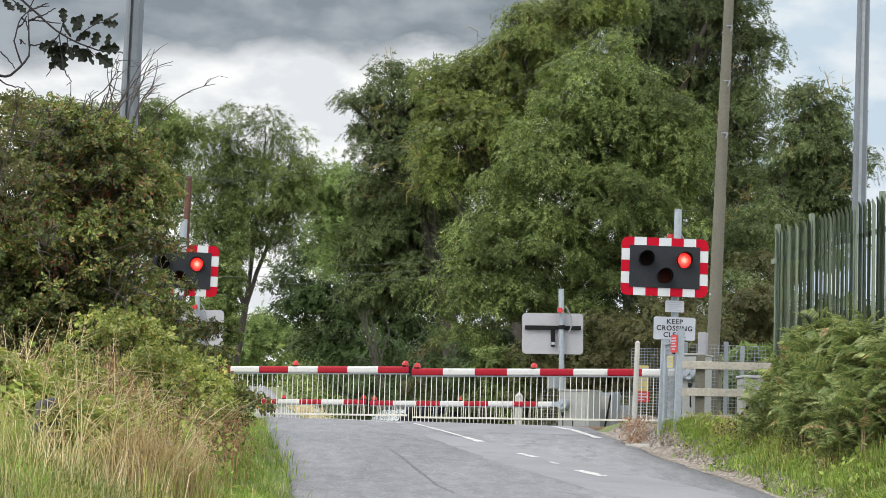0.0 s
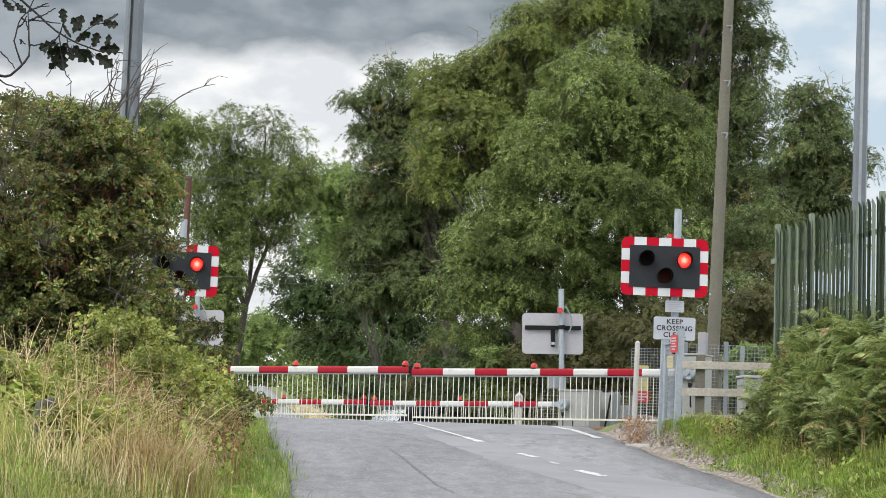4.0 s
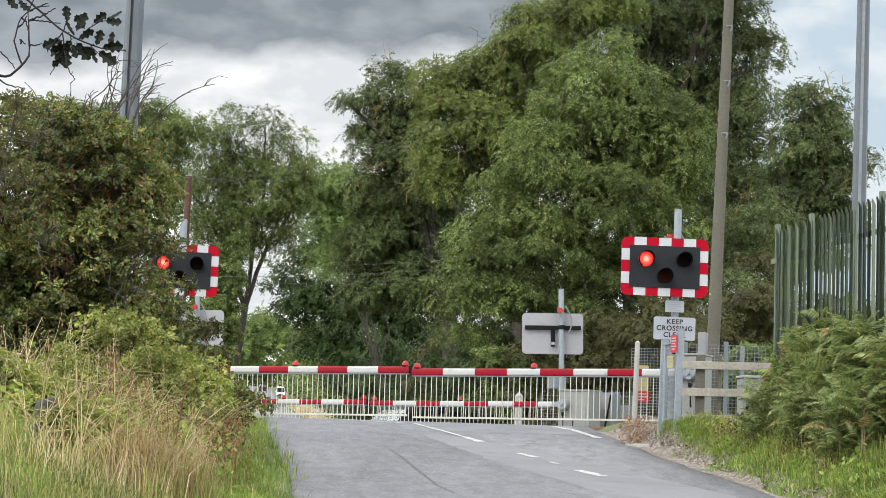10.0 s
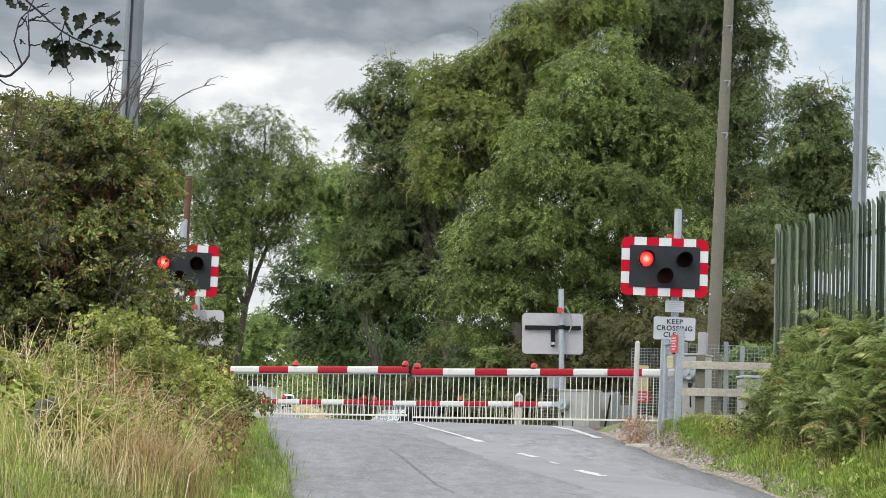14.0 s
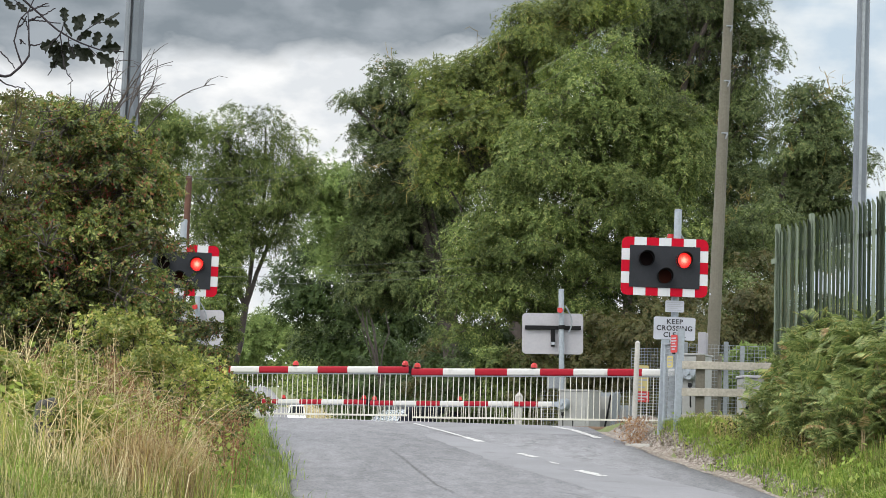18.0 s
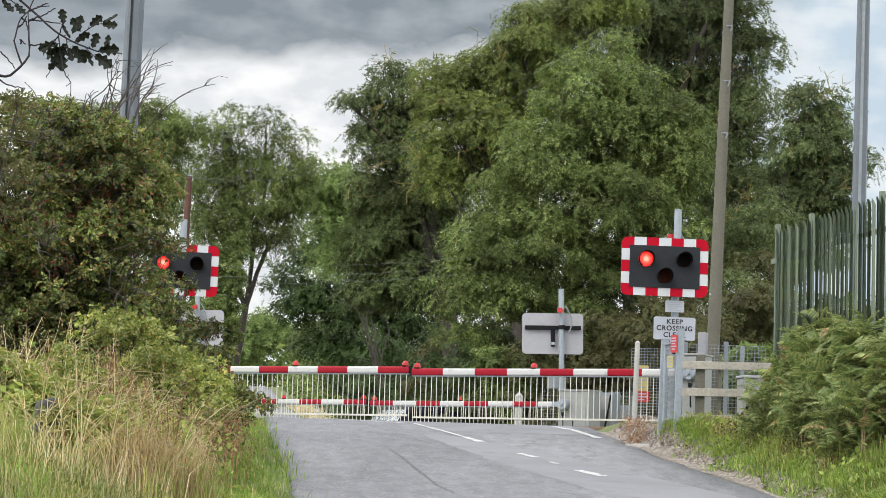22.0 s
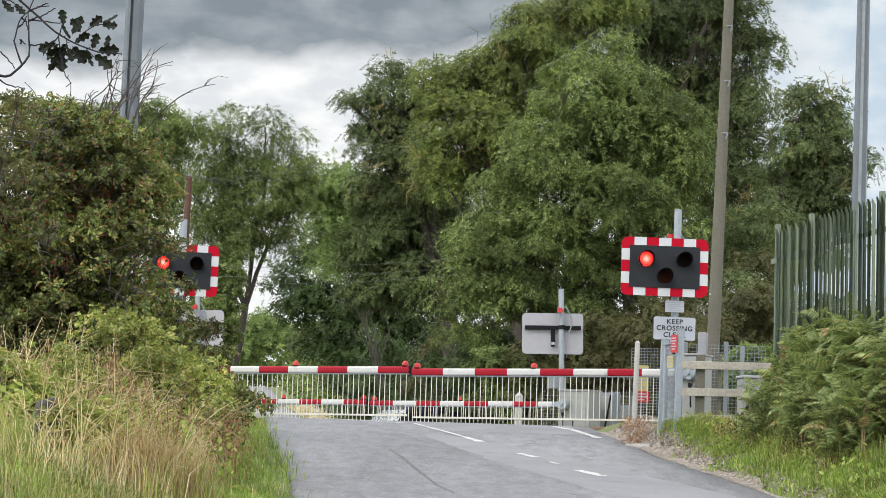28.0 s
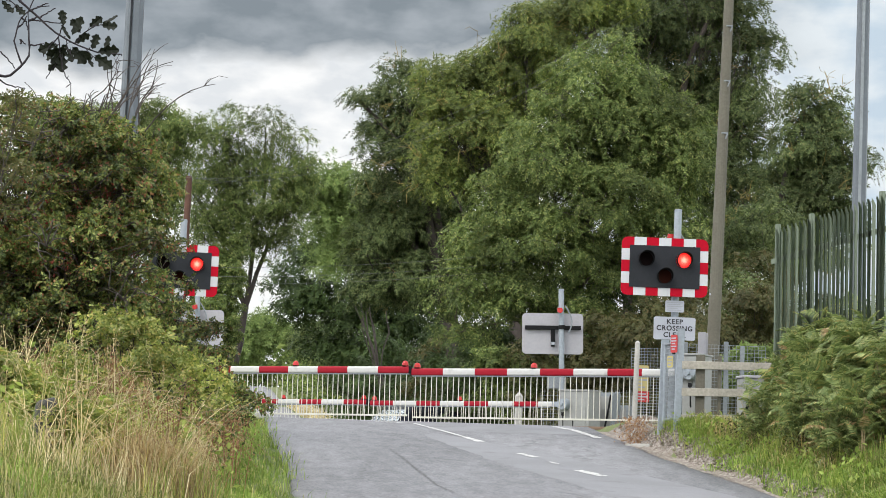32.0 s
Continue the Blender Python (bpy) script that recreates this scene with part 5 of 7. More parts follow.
def make_trees():
    T = TREES
    ash = "tall ash tree with drooping green leaflets behind the crossing"
    T["behind"] = tree("ash_tree", "taller ash tree with yellow-green tips behind the others", (6.5, 74, -0.5), 0.30, (6.3, 74, 5.0),
        [(6.8, 74.1, 14.7, 1.04, 0.85, 0.85), (8.8, 74.7, 14.5, 1.23, 1.11, 1.23), (10.4, 73.7, 13.8, 0.76, 0.72, 0.85), (9.9, 74.1, 15.5, 0.85, 0.68, 0.66), (8.4, 74.6, 12.7, 1.04, 0.85, 0.85), (10.3, 73.8, 12.0, 0.57, 0.55, 0.66), (8.7, 74.1, 9.9, 0.85, 0.94, 1.23), (10.0, 74.6, 10.7, 0.95, 0.85, 0.95), (10.4, 73.7, 8.9, 0.95, 0.85, 0.95), (9.4, 74.1, 7.8, 0.85, 0.72, 0.76), (7.5, 74.9, 16.7, 1.80, 1.19, 0.85), (9.4, 73.6, 16.9, 1.23, 0.94, 0.85), (5.1, 74.2, 16.7, 1.80, 1.19, 0.85), (7.0, 75.0, 13.1, 0.87, 0.78, 1.06), (8.0, 75.0, 11.2, 0.87, 0.78, 0.87), (6.3, 75.0, 15.1, 1.06, 0.95, 0.87), (9.5, 75.0, 12.2, 0.87, 0.78, 0.87), (7.8, 75.0, 9.4, 1.06, 0.95, 0.87)],
        L_ASHDARK, M_BARKLICHEN, 780, 22, 4, 0.115, 0.40, twig=0.3, hang=0.22, width=0.46, fine=True, full=True, bare=0.08)
    T["main"] = tree("ash_tree", ash, (2.15, 61, -0.1), 0.34, (3.4, 61, 3.6),
        [(4.2, 60.1, 10.6, 0.78, 0.67, 0.71), (5.2, 60.5, 9.7, 0.91, 0.79, 0.84), (3.5, 59.7, 9.4, 0.84, 0.73, 0.78), (4.7, 60.2, 8.5, 1.53, 1.13, 0.99), (6.3, 60.4, 8.9, 0.71, 0.73, 0.91), (2.9, 59.7, 7.8, 1.07, 0.87, 0.87), (6.6, 60.1, 7.5, 0.50, 0.60, 0.84), (1.7, 60.6, 6.8, 0.99, 0.77, 0.71), (4.1, 59.5, 6.6, 1.61, 1.17, 0.99), (6.0, 60.1, 6.2, 0.99, 0.77, 0.71), (1.1, 60.5, 5.6, 0.78, 0.66, 0.68), (2.7, 59.6, 5.4, 1.38, 1.01, 0.87), (4.6, 60.1, 4.9, 1.22, 0.87, 0.71), (0.4, 60.4, 4.2, 0.61, 0.62, 0.78), (1.7, 59.7, 4.0, 0.91, 0.70, 0.65), (3.4, 60.1, 3.6, 0.84, 0.61, 0.53), (0.5, 60.4, 3.0, 0.56, 0.39, 0.31)],
        L_ASH, M_BARK, 760, 24, 4, 0.100, 0.34, twig=0.25, hang=0.22, width=0.46, fine=True, full=True, bare=0.01)
    T["left"] = tree("ash_tree", "ash tree whose outer boughs sway in the wind", (0.7, 76, -0.5), 0.35, (0.2, 76, 4.6),
        [(-1.9, 76.1, 12.4, 0.74, 0.74, 0.90), (-2.3, 76.5, 10.7, 0.86, 0.84, 1.01), (-1.2, 75.7, 9.5, 1.01, 1.00, 1.21), (-2.6, 76.1, 8.9, 0.55, 0.61, 0.82), (-1.6, 76.7, 7.6, 1.21, 1.04, 1.09), (-2.9, 75.8, 7.0, 0.62, 0.60, 0.70), (-0.9, 76.1, 5.8, 1.09, 0.90, 0.90), (-2.5, 76.5, 5.4, 0.82, 0.68, 0.70), (-3.4, 75.9, 12.1, 0.18, 0.16, 0.18), (-0.7, 76.1, 11.6, 0.55, 0.65, 0.90), (-0.4, 77.5, 8.1, 0.84, 0.76, 1.12), (0.2, 77.5, 9.4, 0.64, 0.58, 0.92), (-0.3, 77.5, 6.5, 0.92, 0.83, 0.72)],
        L_ASHDARK, M_BARKLICHEN, 560, 22, 4, 0.115, 0.38, twig=0.3, hang=0.22, width=0.46, fine=True, full=True, bare=0.03)
    T["yellow"] = tree("ash_tree", "ash crown with lichen-yellow twigs and paler leaves", (2.4, 69, -0.3), 0.26, (2.4, 69, 6.0),
        [(-0.3, 69.1, 11.5, 0.63, 0.58, 0.66), (0.9, 69.5, 11.8, 0.81, 0.71, 0.77), (0.3, 68.7, 10.0, 0.91, 0.82, 0.91), (1.6, 69.1, 10.1, 0.91, 0.77, 0.81), (2.1, 69.5, 12.1, 0.84, 0.80, 0.95), (2.5, 68.7, 13.2, 0.77, 0.71, 0.81), (3.8, 69.1, 13.8, 0.98, 0.74, 0.66), (1.3, 69.5, 8.7, 0.88, 0.72, 0.73), (-0.4, 68.8, 8.5, 0.56, 0.60, 0.77), (5.0, 69.1, 14.4, 0.81, 0.61, 0.56), (3.0, 70.0, 11.2, 0.82, 0.74, 1.00), (3.0, 70.0, 12.5, 0.75, 0.67, 0.82), (2.5, 70.0, 9.1, 0.64, 0.58, 0.82)],
        L_ASHYELLOW, M_BARKLICHEN, 600, 22, 4, 0.110, 0.36, twig=0.35, hang=0.22, width=0.46, fine=True, full=True, bare=0.07)
    T["right"] = tree("ash_tree", "dark-leaved ash tree beside the railway", (10.4, 68, -0.3), 0.26, (10.2, 68, 4.2),
        [(11.2, 68.1, 11.1, 0.42, 0.43, 0.53), (12.1, 68.2, 11.0, 0.28, 0.38, 0.56), (11.1, 67.8, 9.7, 0.70, 0.65, 0.74), (12.2, 68.1, 9.6, 0.32, 0.51, 0.81), (10.8, 68.5, 8.5, 0.77, 0.69, 0.77), (11.8, 67.8, 8.2, 0.74, 0.68, 0.77), (13.0, 68.0, 9.2, 0.18, 0.30, 0.49), (10.9, 68.4, 7.1, 0.63, 0.51, 0.49), (12.5, 67.9, 7.4, 0.35, 0.41, 0.56), (9.3, 66.0, 6.8, 0.78, 0.70, 0.61), (8.6, 66.0, 6.0, 0.61, 0.55, 0.44), (10.5, 66.0, 6.0, 0.78, 0.70, 0.61)],
        L_ASHDARK, M_BARKLICHEN, 360, 22, 4, 0.110, 0.33, twig=0.3, hang=0.22, width=0.46, fine=True, full=True, bare=0.05)
    T["midleft"] = tree("ash_tree", "open-crowned ash tree with visible dark limbs", (-8.2, 82, -0.5), 0.155, (-7.3, 82, 5.4),
        [(-8.1, 81.1, 11.8, 0.80, 0.67, 0.69), (-6.8, 81.4, 12.0, 0.63, 0.53, 0.55), (-5.6, 80.8, 11.2, 0.42, 0.42, 0.51), (-9.1, 81.1, 11.2, 0.59, 0.53, 0.59), (-7.3, 81.5, 10.5, 0.90, 0.60, 0.42), (-6.0, 80.8, 10.0, 0.59, 0.49, 0.51), (-8.5, 81.1, 9.7, 0.63, 0.49, 0.47), (-5.1, 81.1, 10.5, 0.18, 0.22, 0.30), (-6.6, 80.8, 8.9, 0.72, 0.44, 0.26), (-8.2, 81.1, 8.1, 0.59, 0.53, 0.59), (-8.8, 81.3, 6.6, 0.38, 0.53, 0.80), (-7.4, 80.8, 7.2, 0.47, 0.38, 0.38), (-9.6, 81.0, 9.7, 0.51, 0.46, 0.59), (-7.7, 81.0, 9.0, 0.67, 0.61, 0.38), (-5.6, 81.0, 9.1, 0.63, 0.57, 0.59), (-9.1, 81.0, 8.1, 0.51, 0.46, 0.59), (-5.9, 81.0, 7.7, 0.59, 0.53, 0.47), (-7.1, 81.0, 8.0, 0.59, 0.53, 0.26), (-5.2, 81.0, 9.8, 0.38, 0.34, 0.38), (-8.1, 81.0, 10.4, 0.59, 0.53, 0.47)],
        L_ASH, M_BARKDARK, 225, 13, 4, 0.120, 0.32, twig=0.8, fill=0.04, hang=0.21, width=0.36, fine=True, full=True)
    T["farleft"] = tree("ash_tree", "rounded green tree behind the hedge", (-12.4, 76, -0.5), 0.3, (-12.2, 76, 5.0),
        [(-10.0, 75.1, 11.1, 0.65, 0.55, 0.57), (-11.3, 75.5, 10.5, 0.88, 0.79, 0.88), (-8.9, 74.8, 10.7, 0.38, 0.40, 0.50), (-12.7, 75.1, 10.8, 0.88, 0.71, 0.69), (-9.5, 75.3, 9.7, 0.50, 0.41, 0.42), (-13.8, 74.8, 11.0, 0.69, 0.53, 0.50), (-9.4, 75.1, 8.3, 0.30, 0.45, 0.69)],
        L_ASH, M_BARK, 300, 15, 4, 0.120, 0.34, twig=0.5, hang=0.4, width=0.36, fine=True, full=True)
    T["pale"] = tree("maple_tree", "yellowish-green tree standing further back", (-3.0, 131, 0.1), 0.13, (-3.6, 131, 6.0),
        [(-6.82, 130.0, 16.93, 1.53, 1.9, 1.53), (-7.62, 130.0, 15.75, 1.13, 1.9, 1.13), (-5.88, 130.0, 16.04, 1.53, 1.9, 1.53), (-4.76, 130.0, 15.84, 1.47, 1.9, 1.47), (-6.55, 130.0, 14.16, 1.47, 1.9, 1.47), (-4.86, 130.0, 13.71, 1.83, 1.9, 1.83), (-6.15, 130.0, 12.48, 1.67, 1.9, 1.67)],
        L_LIGHT, M_BARKDARK, 210, 20, 3, 0.25, 0.70, twig=0.2, fine=True)
    # the deep shade of this crown is put into its leaf colour
    T["dark"] = tree("maple_tree", "dark green maple overhanging the far road, shade put into its leaf colour", (-3.8, 167, 1.6), 0.20, (-4.4, 167, 8.0),
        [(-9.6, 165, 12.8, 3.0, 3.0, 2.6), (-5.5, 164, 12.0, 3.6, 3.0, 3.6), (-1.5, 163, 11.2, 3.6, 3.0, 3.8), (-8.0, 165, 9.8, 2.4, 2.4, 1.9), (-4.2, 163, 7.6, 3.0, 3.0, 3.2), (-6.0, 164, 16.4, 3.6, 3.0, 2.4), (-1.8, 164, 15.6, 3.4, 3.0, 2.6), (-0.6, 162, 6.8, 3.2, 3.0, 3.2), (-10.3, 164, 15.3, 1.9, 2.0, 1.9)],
        L_SHADED, M_BARKDARK, 420, 30, 3, 0.28, 0.95, width=0.55, twig=0.2, fine=True)
    tree("willow_tree", "green willow beside the far road", (-9.6, 236, 5.8), 0.3, (-9.8, 236, 8.5),
        [(-11.0, 236, 13.0, 2.6, 2.6, 2.6), (-13.4, 238, 14.4, 2.2, 2.6, 2.2), (-9.0, 236, 10.2, 2.4, 2.4, 2.4), (-8.2, 235, 8.0, 2.4, 2.2, 2.0)],
        L_ASHDARK, M_BARK, 150, 20, 3, 0.42, 0.95, twig=0.15, fine=True)
    tree("willow_tree", "pale green tree far up the hill", (-54, 540, 22), 0.5, (-54, 540, 27),
        [(-52, 540, 33, 5.5, 5, 5.5), (-45, 542, 36, 5.0, 5, 5.0), (-57, 540, 31, 5, 5, 5), (-47, 540, 30.5, 4, 4, 3), (-41.4, 540, 36.6, 4.2, 4, 4.0), (-37.2, 540, 33.4, 4.4, 4, 4.0), (-44.6, 540, 33.0, 4.2, 4, 3.8), (-32.4, 540, 33.4, 4.6, 4, 4.2), (-27.5, 540, 32.8, 4, 4, 3.6)],
        L_LIGHT, M_BARK, 330, 20, 3, 0.95, 2.0, twig=0.15, fine=True)
    # bushes under the trees: the darkest leaf colour stands in for tree shade
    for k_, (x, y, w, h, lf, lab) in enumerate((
            (2.6, 63.5, 2.0, 3.0, L_SHADED, "green hedge bush below the trees, their shade put into its leaf colour"), (4.9, 63, 2.2, 3.2, L_SHADED, "green hedge bush below the trees, their shade put into its leaf colour"),
            (-8.7, 72, 1.3, 3.6, L_ASH, "green hazel bush beside the far road"), (-7.75, 75, 0.75, 4.2, L_ASH, "green hazel bush beside the far road"), (-7.6, 76, 0.6, 4.9, L_ASH, "tall green hazel bush beside the far road"), (1.7, 70, 1.7, 2.6, L_SHADED, "green hedge bush below the trees, their shade put into its leaf colour"), (1.3, 78, 1.8, 2.9, L_SHADED, "green hedge bush below the trees, their shade put into its leaf colour"), (0.9, 86, 1.9, 3.6, L_BROWN, "brownish hawthorn bush below the trees"),
            (1.1, 95, 2.2, 3.4, L_SHADED, "green hedge bush beside the far road, leaf colour darkened for tree shade"), (0.4, 106, 2.4, 3.8, L_SHADED, "green hedge bush beside the far road, leaf colour darkened for tree shade"), (-0.6, 120, 2.8, 4.6, L_SHADED, "green hedge bush beside the far road, leaf colour darkened for tree shade"), (-1.9, 138, 3.0, 5.4, L_SHADED, "green hedge bush beside the far road, leaf colour darkened for tree shade"),
            (-6.0, 196, 3.0, 5.6, L_SHADED, "green hedge bush beside the far road, leaf colour darkened for tree shade"),
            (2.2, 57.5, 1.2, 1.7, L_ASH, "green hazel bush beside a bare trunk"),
            (3.7, 56, 1.5, 2.1, L_BROWN, "browning hawthorn hedge behind the far signal"), (5.6, 54, 1.6, 2.0, L_BROWN, "browning hawthorn hedge beside the railway"),
            (6.2, 47, 1.3, 1.9, L_BROWN, "browning hawthorn bush behind the timber pole"), (7.6, 48, 1.4, 2.1, L_BROWN, "browning hawthorn bush behind the green fence"),
            (7.0, 56, 1.8, 3.0, L_BROWN, "tall scrub bush with yellowing leaves"), (9.0, 55, 2.0, 3.0, L_ASHDARK, "dense green bush behind the green fence"),
            (8.6, 62, 2.0, 4.4, L_ASHDARK, "dense green bush behind the green fence"), (6.4, 63, 1.8, 4.2, L_ASHDARK, "dense green bush behind the green fence"),
            (5.9, 40.5, 0.6, 1.2, L_LIGHT, "pale sallow sapling beside the fence"))):
        tree("hedge_bush", lab, (x, y, on_ground(x, y)), 0.06, (x, y, on_ground(x, y) + h * 0.35),
             [(x - w * 0.45, y, on_ground(x, y) + h * 0.95, w * 0.7, w * 0.6, h * 0.62), (x + w * 0.45, y, on_ground(x, y) + h * 1.1, w * 0.7, w * 0.6, h * 0.62), (x, y - 0.3, on_ground(x, y) + h * 0.5, w, w * 0.6, h * 0.55)],
             lf, M_BARKDARK, 140, 34, 3, 0.088 + max(0.0, y - 60) * 0.0014, 0.16 * w, "bush", width=0.55, twig=0.2, group="hedge bushes", fine=True)


def make_far_woods():
    """Hedges and woods along the far road and on the hill, too far to count."""
    hp = Heap()
    def belt(x0, y0, x1, y1, h, thick, n, size):
        f = RNG.random(n)
        x, y = x0 + (x1 - x0) * f + RNG.normal(0, thick, n), y0 + (y1 - y0) * f + RNG.normal(0, thick, n)
        top = h * (0.7 + 0.35 * np.array([noise.noise((a * 0.09, b * 0.09, 5.0)) for a, b in zip(x, y)]))
        z = road_z(y) + top * RNG.random(n) ** 0.6
        d = RNG.normal(0, 1, (n, 3))
        hp.leaves(np.stack([x, y, z], 1), d, RNG.normal(0, 1, (n, 3)), size, size * 0.6)
    belt(-9, 240, -33, 500, 7.5, 1.5, 13000, 0.7)
    belt(-11, 92, -27, 235, 3.0, 1.0, 7000, 0.35)
    belt(-26, 240, -60, 540, 5.0, 2.0, 9000, 0.7)
    belt(-1.0, 96, -11.8, 232, 0.9, 0.25, 3000, 0.3)
    belt(-150, 640, 150, 640, 14, 8, 16000, 2.0)
    belt(30, 110, 16, 90, 9, 3.0, 9000, 0.4)
    belt(-60, 95, -14, 88, 8, 3.0, 9000, 0.4)
    tagged(hp.put("far_woods", L_ASH), "distant hedges and woods along the far road", "woods", kind="stuff")
    # same darkened leaves: the shade along this hedge is in the colour
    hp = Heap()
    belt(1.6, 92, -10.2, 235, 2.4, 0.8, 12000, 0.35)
    tagged(hp.put("far_hedge", L_SHADED), "unbroken hedge along the far road, leaf colour darkened for tree shade", "hedge", kind="stuff")


def make_near_hedge():
    g = lambda x, y: on_ground(x, y)
    th = tree("hawthorn_hedge", "overgrown hawthorn hedge with red berries on the bank", (-4.9, 30.5, g(-4.9, 30.5)), 0.09, (-4.9, 30.5, 0.9),
        [(-5.4, 30, 2.6, 1.15, 1.2, 1.15), (-4.92, 30.3, 2.5, 0.72, 1.1, 1.0), (-4.72, 30.6, 1.50, 0.34, 1.0, 0.75), (-4.45, 30.4, 2.5, 0.36, 0.8, 0.42), (-4.42, 29.6, 3.15, 0.42, 0.5, 0.36), (-4.95, 30.2, 3.5, 0.5, 0.6, 0.35), (-6.2, 30.2, 2.2, 1.0, 1.2, 1.3), (-5.0, 29.4, 1.2, 1.3, 1.0, 0.9), (-4.2, 30.0, 0.6, 0.6, 0.9, 0.6), (-6.4, 29.4, 0.9, 1.0, 1.0, 1.0), (-3.85, 30.0, 1.0, 0.26, 0.4, 0.28), (-5.6, 29.6, 0.45, 1.4, 0.8, 0.8), (-4.6, 29.7, 0.5, 0.8, 0.8, 0.7), (-5.5, 30.5, 1.15, 1.3, 0.8, 0.7), (-6.6, 29.8, 0.3, 0.9, 0.8, 0.9), (-3.98, 30.3, 2.85, 0.08, 0.4, 0.2), (-4.1, 30.3, 3.36, 0.12, 0.4, 0.12)],
        L_HAW, M_BARKDARK, 900, 22, 3, 0.053, 0.15, "hedge", hang=0.1, twig=0.7, width=0.66, full=True, fill=0.6, bare=0.03)
    hp = Heap()
    cl = [(-5.55, 28.85, 2.25), (-5.2, 28.9, 2.85), (-4.9, 29.1, 2.3), (-5.9, 28.9, 1.9), (-4.5, 29.3, 2.6), (-5.7, 28.8, 2.75), (-6.0, 28.9, 2.3), (-5.0, 28.7, 1.6), (-4.6, 29.2, 1.9)]
    for c in cl:
        n = 46
        p = np.array(c) + RNG.normal(0, 1, (n, 3)) * np.array([0.22, 0.25, 0.13]) - np.array([-4.9, 30.5, g(-4.9, 30.5)])
        for q in (0, 1, 2):
            hp.leaves(p, RNG.normal(0, 1, (n, 3)), RNG.normal(0, 1, (n, 3)), 0.022, 0.02, 0.4)
    tagged(hp.put("berry_cluster", L_BERRY, th, "small dark red berries"), kind="stuff")
    hp = Heap()
    for i in range(15):
        x = -4.95 + 0.7 * (i / 14) ** 0.8 + RNG.normal(0, 0.06)
        a = np.array([x, 30.2 + RNG.normal(0, 0.25), 3.65 + RNG.uniform(-0.1, 0.25)])
        ang = RNG.uniform(0.15, 1.15) if i % 4 else RNG.uniform(-0.25, 0.4)
        ln = RNG.uniform(0.6, 1.25)
        b = a + np.array([math.sin(ang) * ln, RNG.normal(0, 0.2), math.cos(ang) * ln])
        p = bent(a, b, 7, 0.14) - np.array([-4.9, 30.5, g(-4.9, 30.5)])
        hp.tube(p, np.linspace(0.011, 0.004, 7), 4)
        for _ in range(3):
            j = RNG.integers(2, 6)
            hp.tube(bent(p[j], p[j] + np.array([RNG.normal(0.10, 0.13), 0, RNG.uniform(-0.02, 0.2)]), 4, 0.1), np.linspace(0.006, 0.003, 4), 3)
    tagged(hp.put("bare_twigs", M_BARKDARK, None, "", True), "bare grey twigs standing above the hawthorn hedge", "twigs", kind="stuff").matrix_basis = Matrix.Translation((-4.9, 30.5, g(-4.9, 30.5)))
    tree("hawthorn_hedge", "green hawthorn branches hanging over the signal", (-4.5, 29.3, g(-4.5, 29.3)), 0.03, (-4.2, 29.3, 0.9),
        [(-4.45, 29.3, 1.75, 0.14, 0.3, 0.24), (-3.85, 29.3, 1.15, 0.40, 0.3, 0.22), (-3.62, 29.3, 1.92, 0.16, 0.2, 0.09), (-3.55, 29.3, 0.92, 0.34, 0.3, 0.26), (-4.1, 29.3, 0.9, 0.4, 0.3, 0.4), (-4.0, 29.3, 1.32, 0.14, 0.2, 0.10), (-3.50, 29.3, 1.12, 0.12, 0.2, 0.05), (-3.25, 29.3, 0.82, 0.14, 0.2, 0.12), (-4.12, 29.3, 1.95, 0.08, 0.2, 0.08), (-3.68, 29.3, 1.48, 0.10, 0.15, 0.05)],
        L_HAW, M_BARKDARK, 80, 11, 3, 0.046, 0.12, "hedge", hang=0.1, twig=0.6, width=0.62)
    tree("hawthorn_hedge", "reddish-brown young hawthorn at the hedge end", (-5.1, 23.5, g(-5.1, 23.5)), 0.05, (-4.95, 23.5, 1.2),
        [(-4.66, 23.5, 2.75, 0.16, 0.4, 0.22), (-4.78, 23.5, 2.35, 0.28, 0.4, 0.30), (-4.95, 23.5, 1.85, 0.4, 0.5, 0.5), (-4.62, 23.5, 2.05, 0.15, 0.3, 0.3)], L_BROWN, M_BARKDARK, 44, 12, 3, 0.038, 0.09, "hedge", hang=0.1, width=0.6)


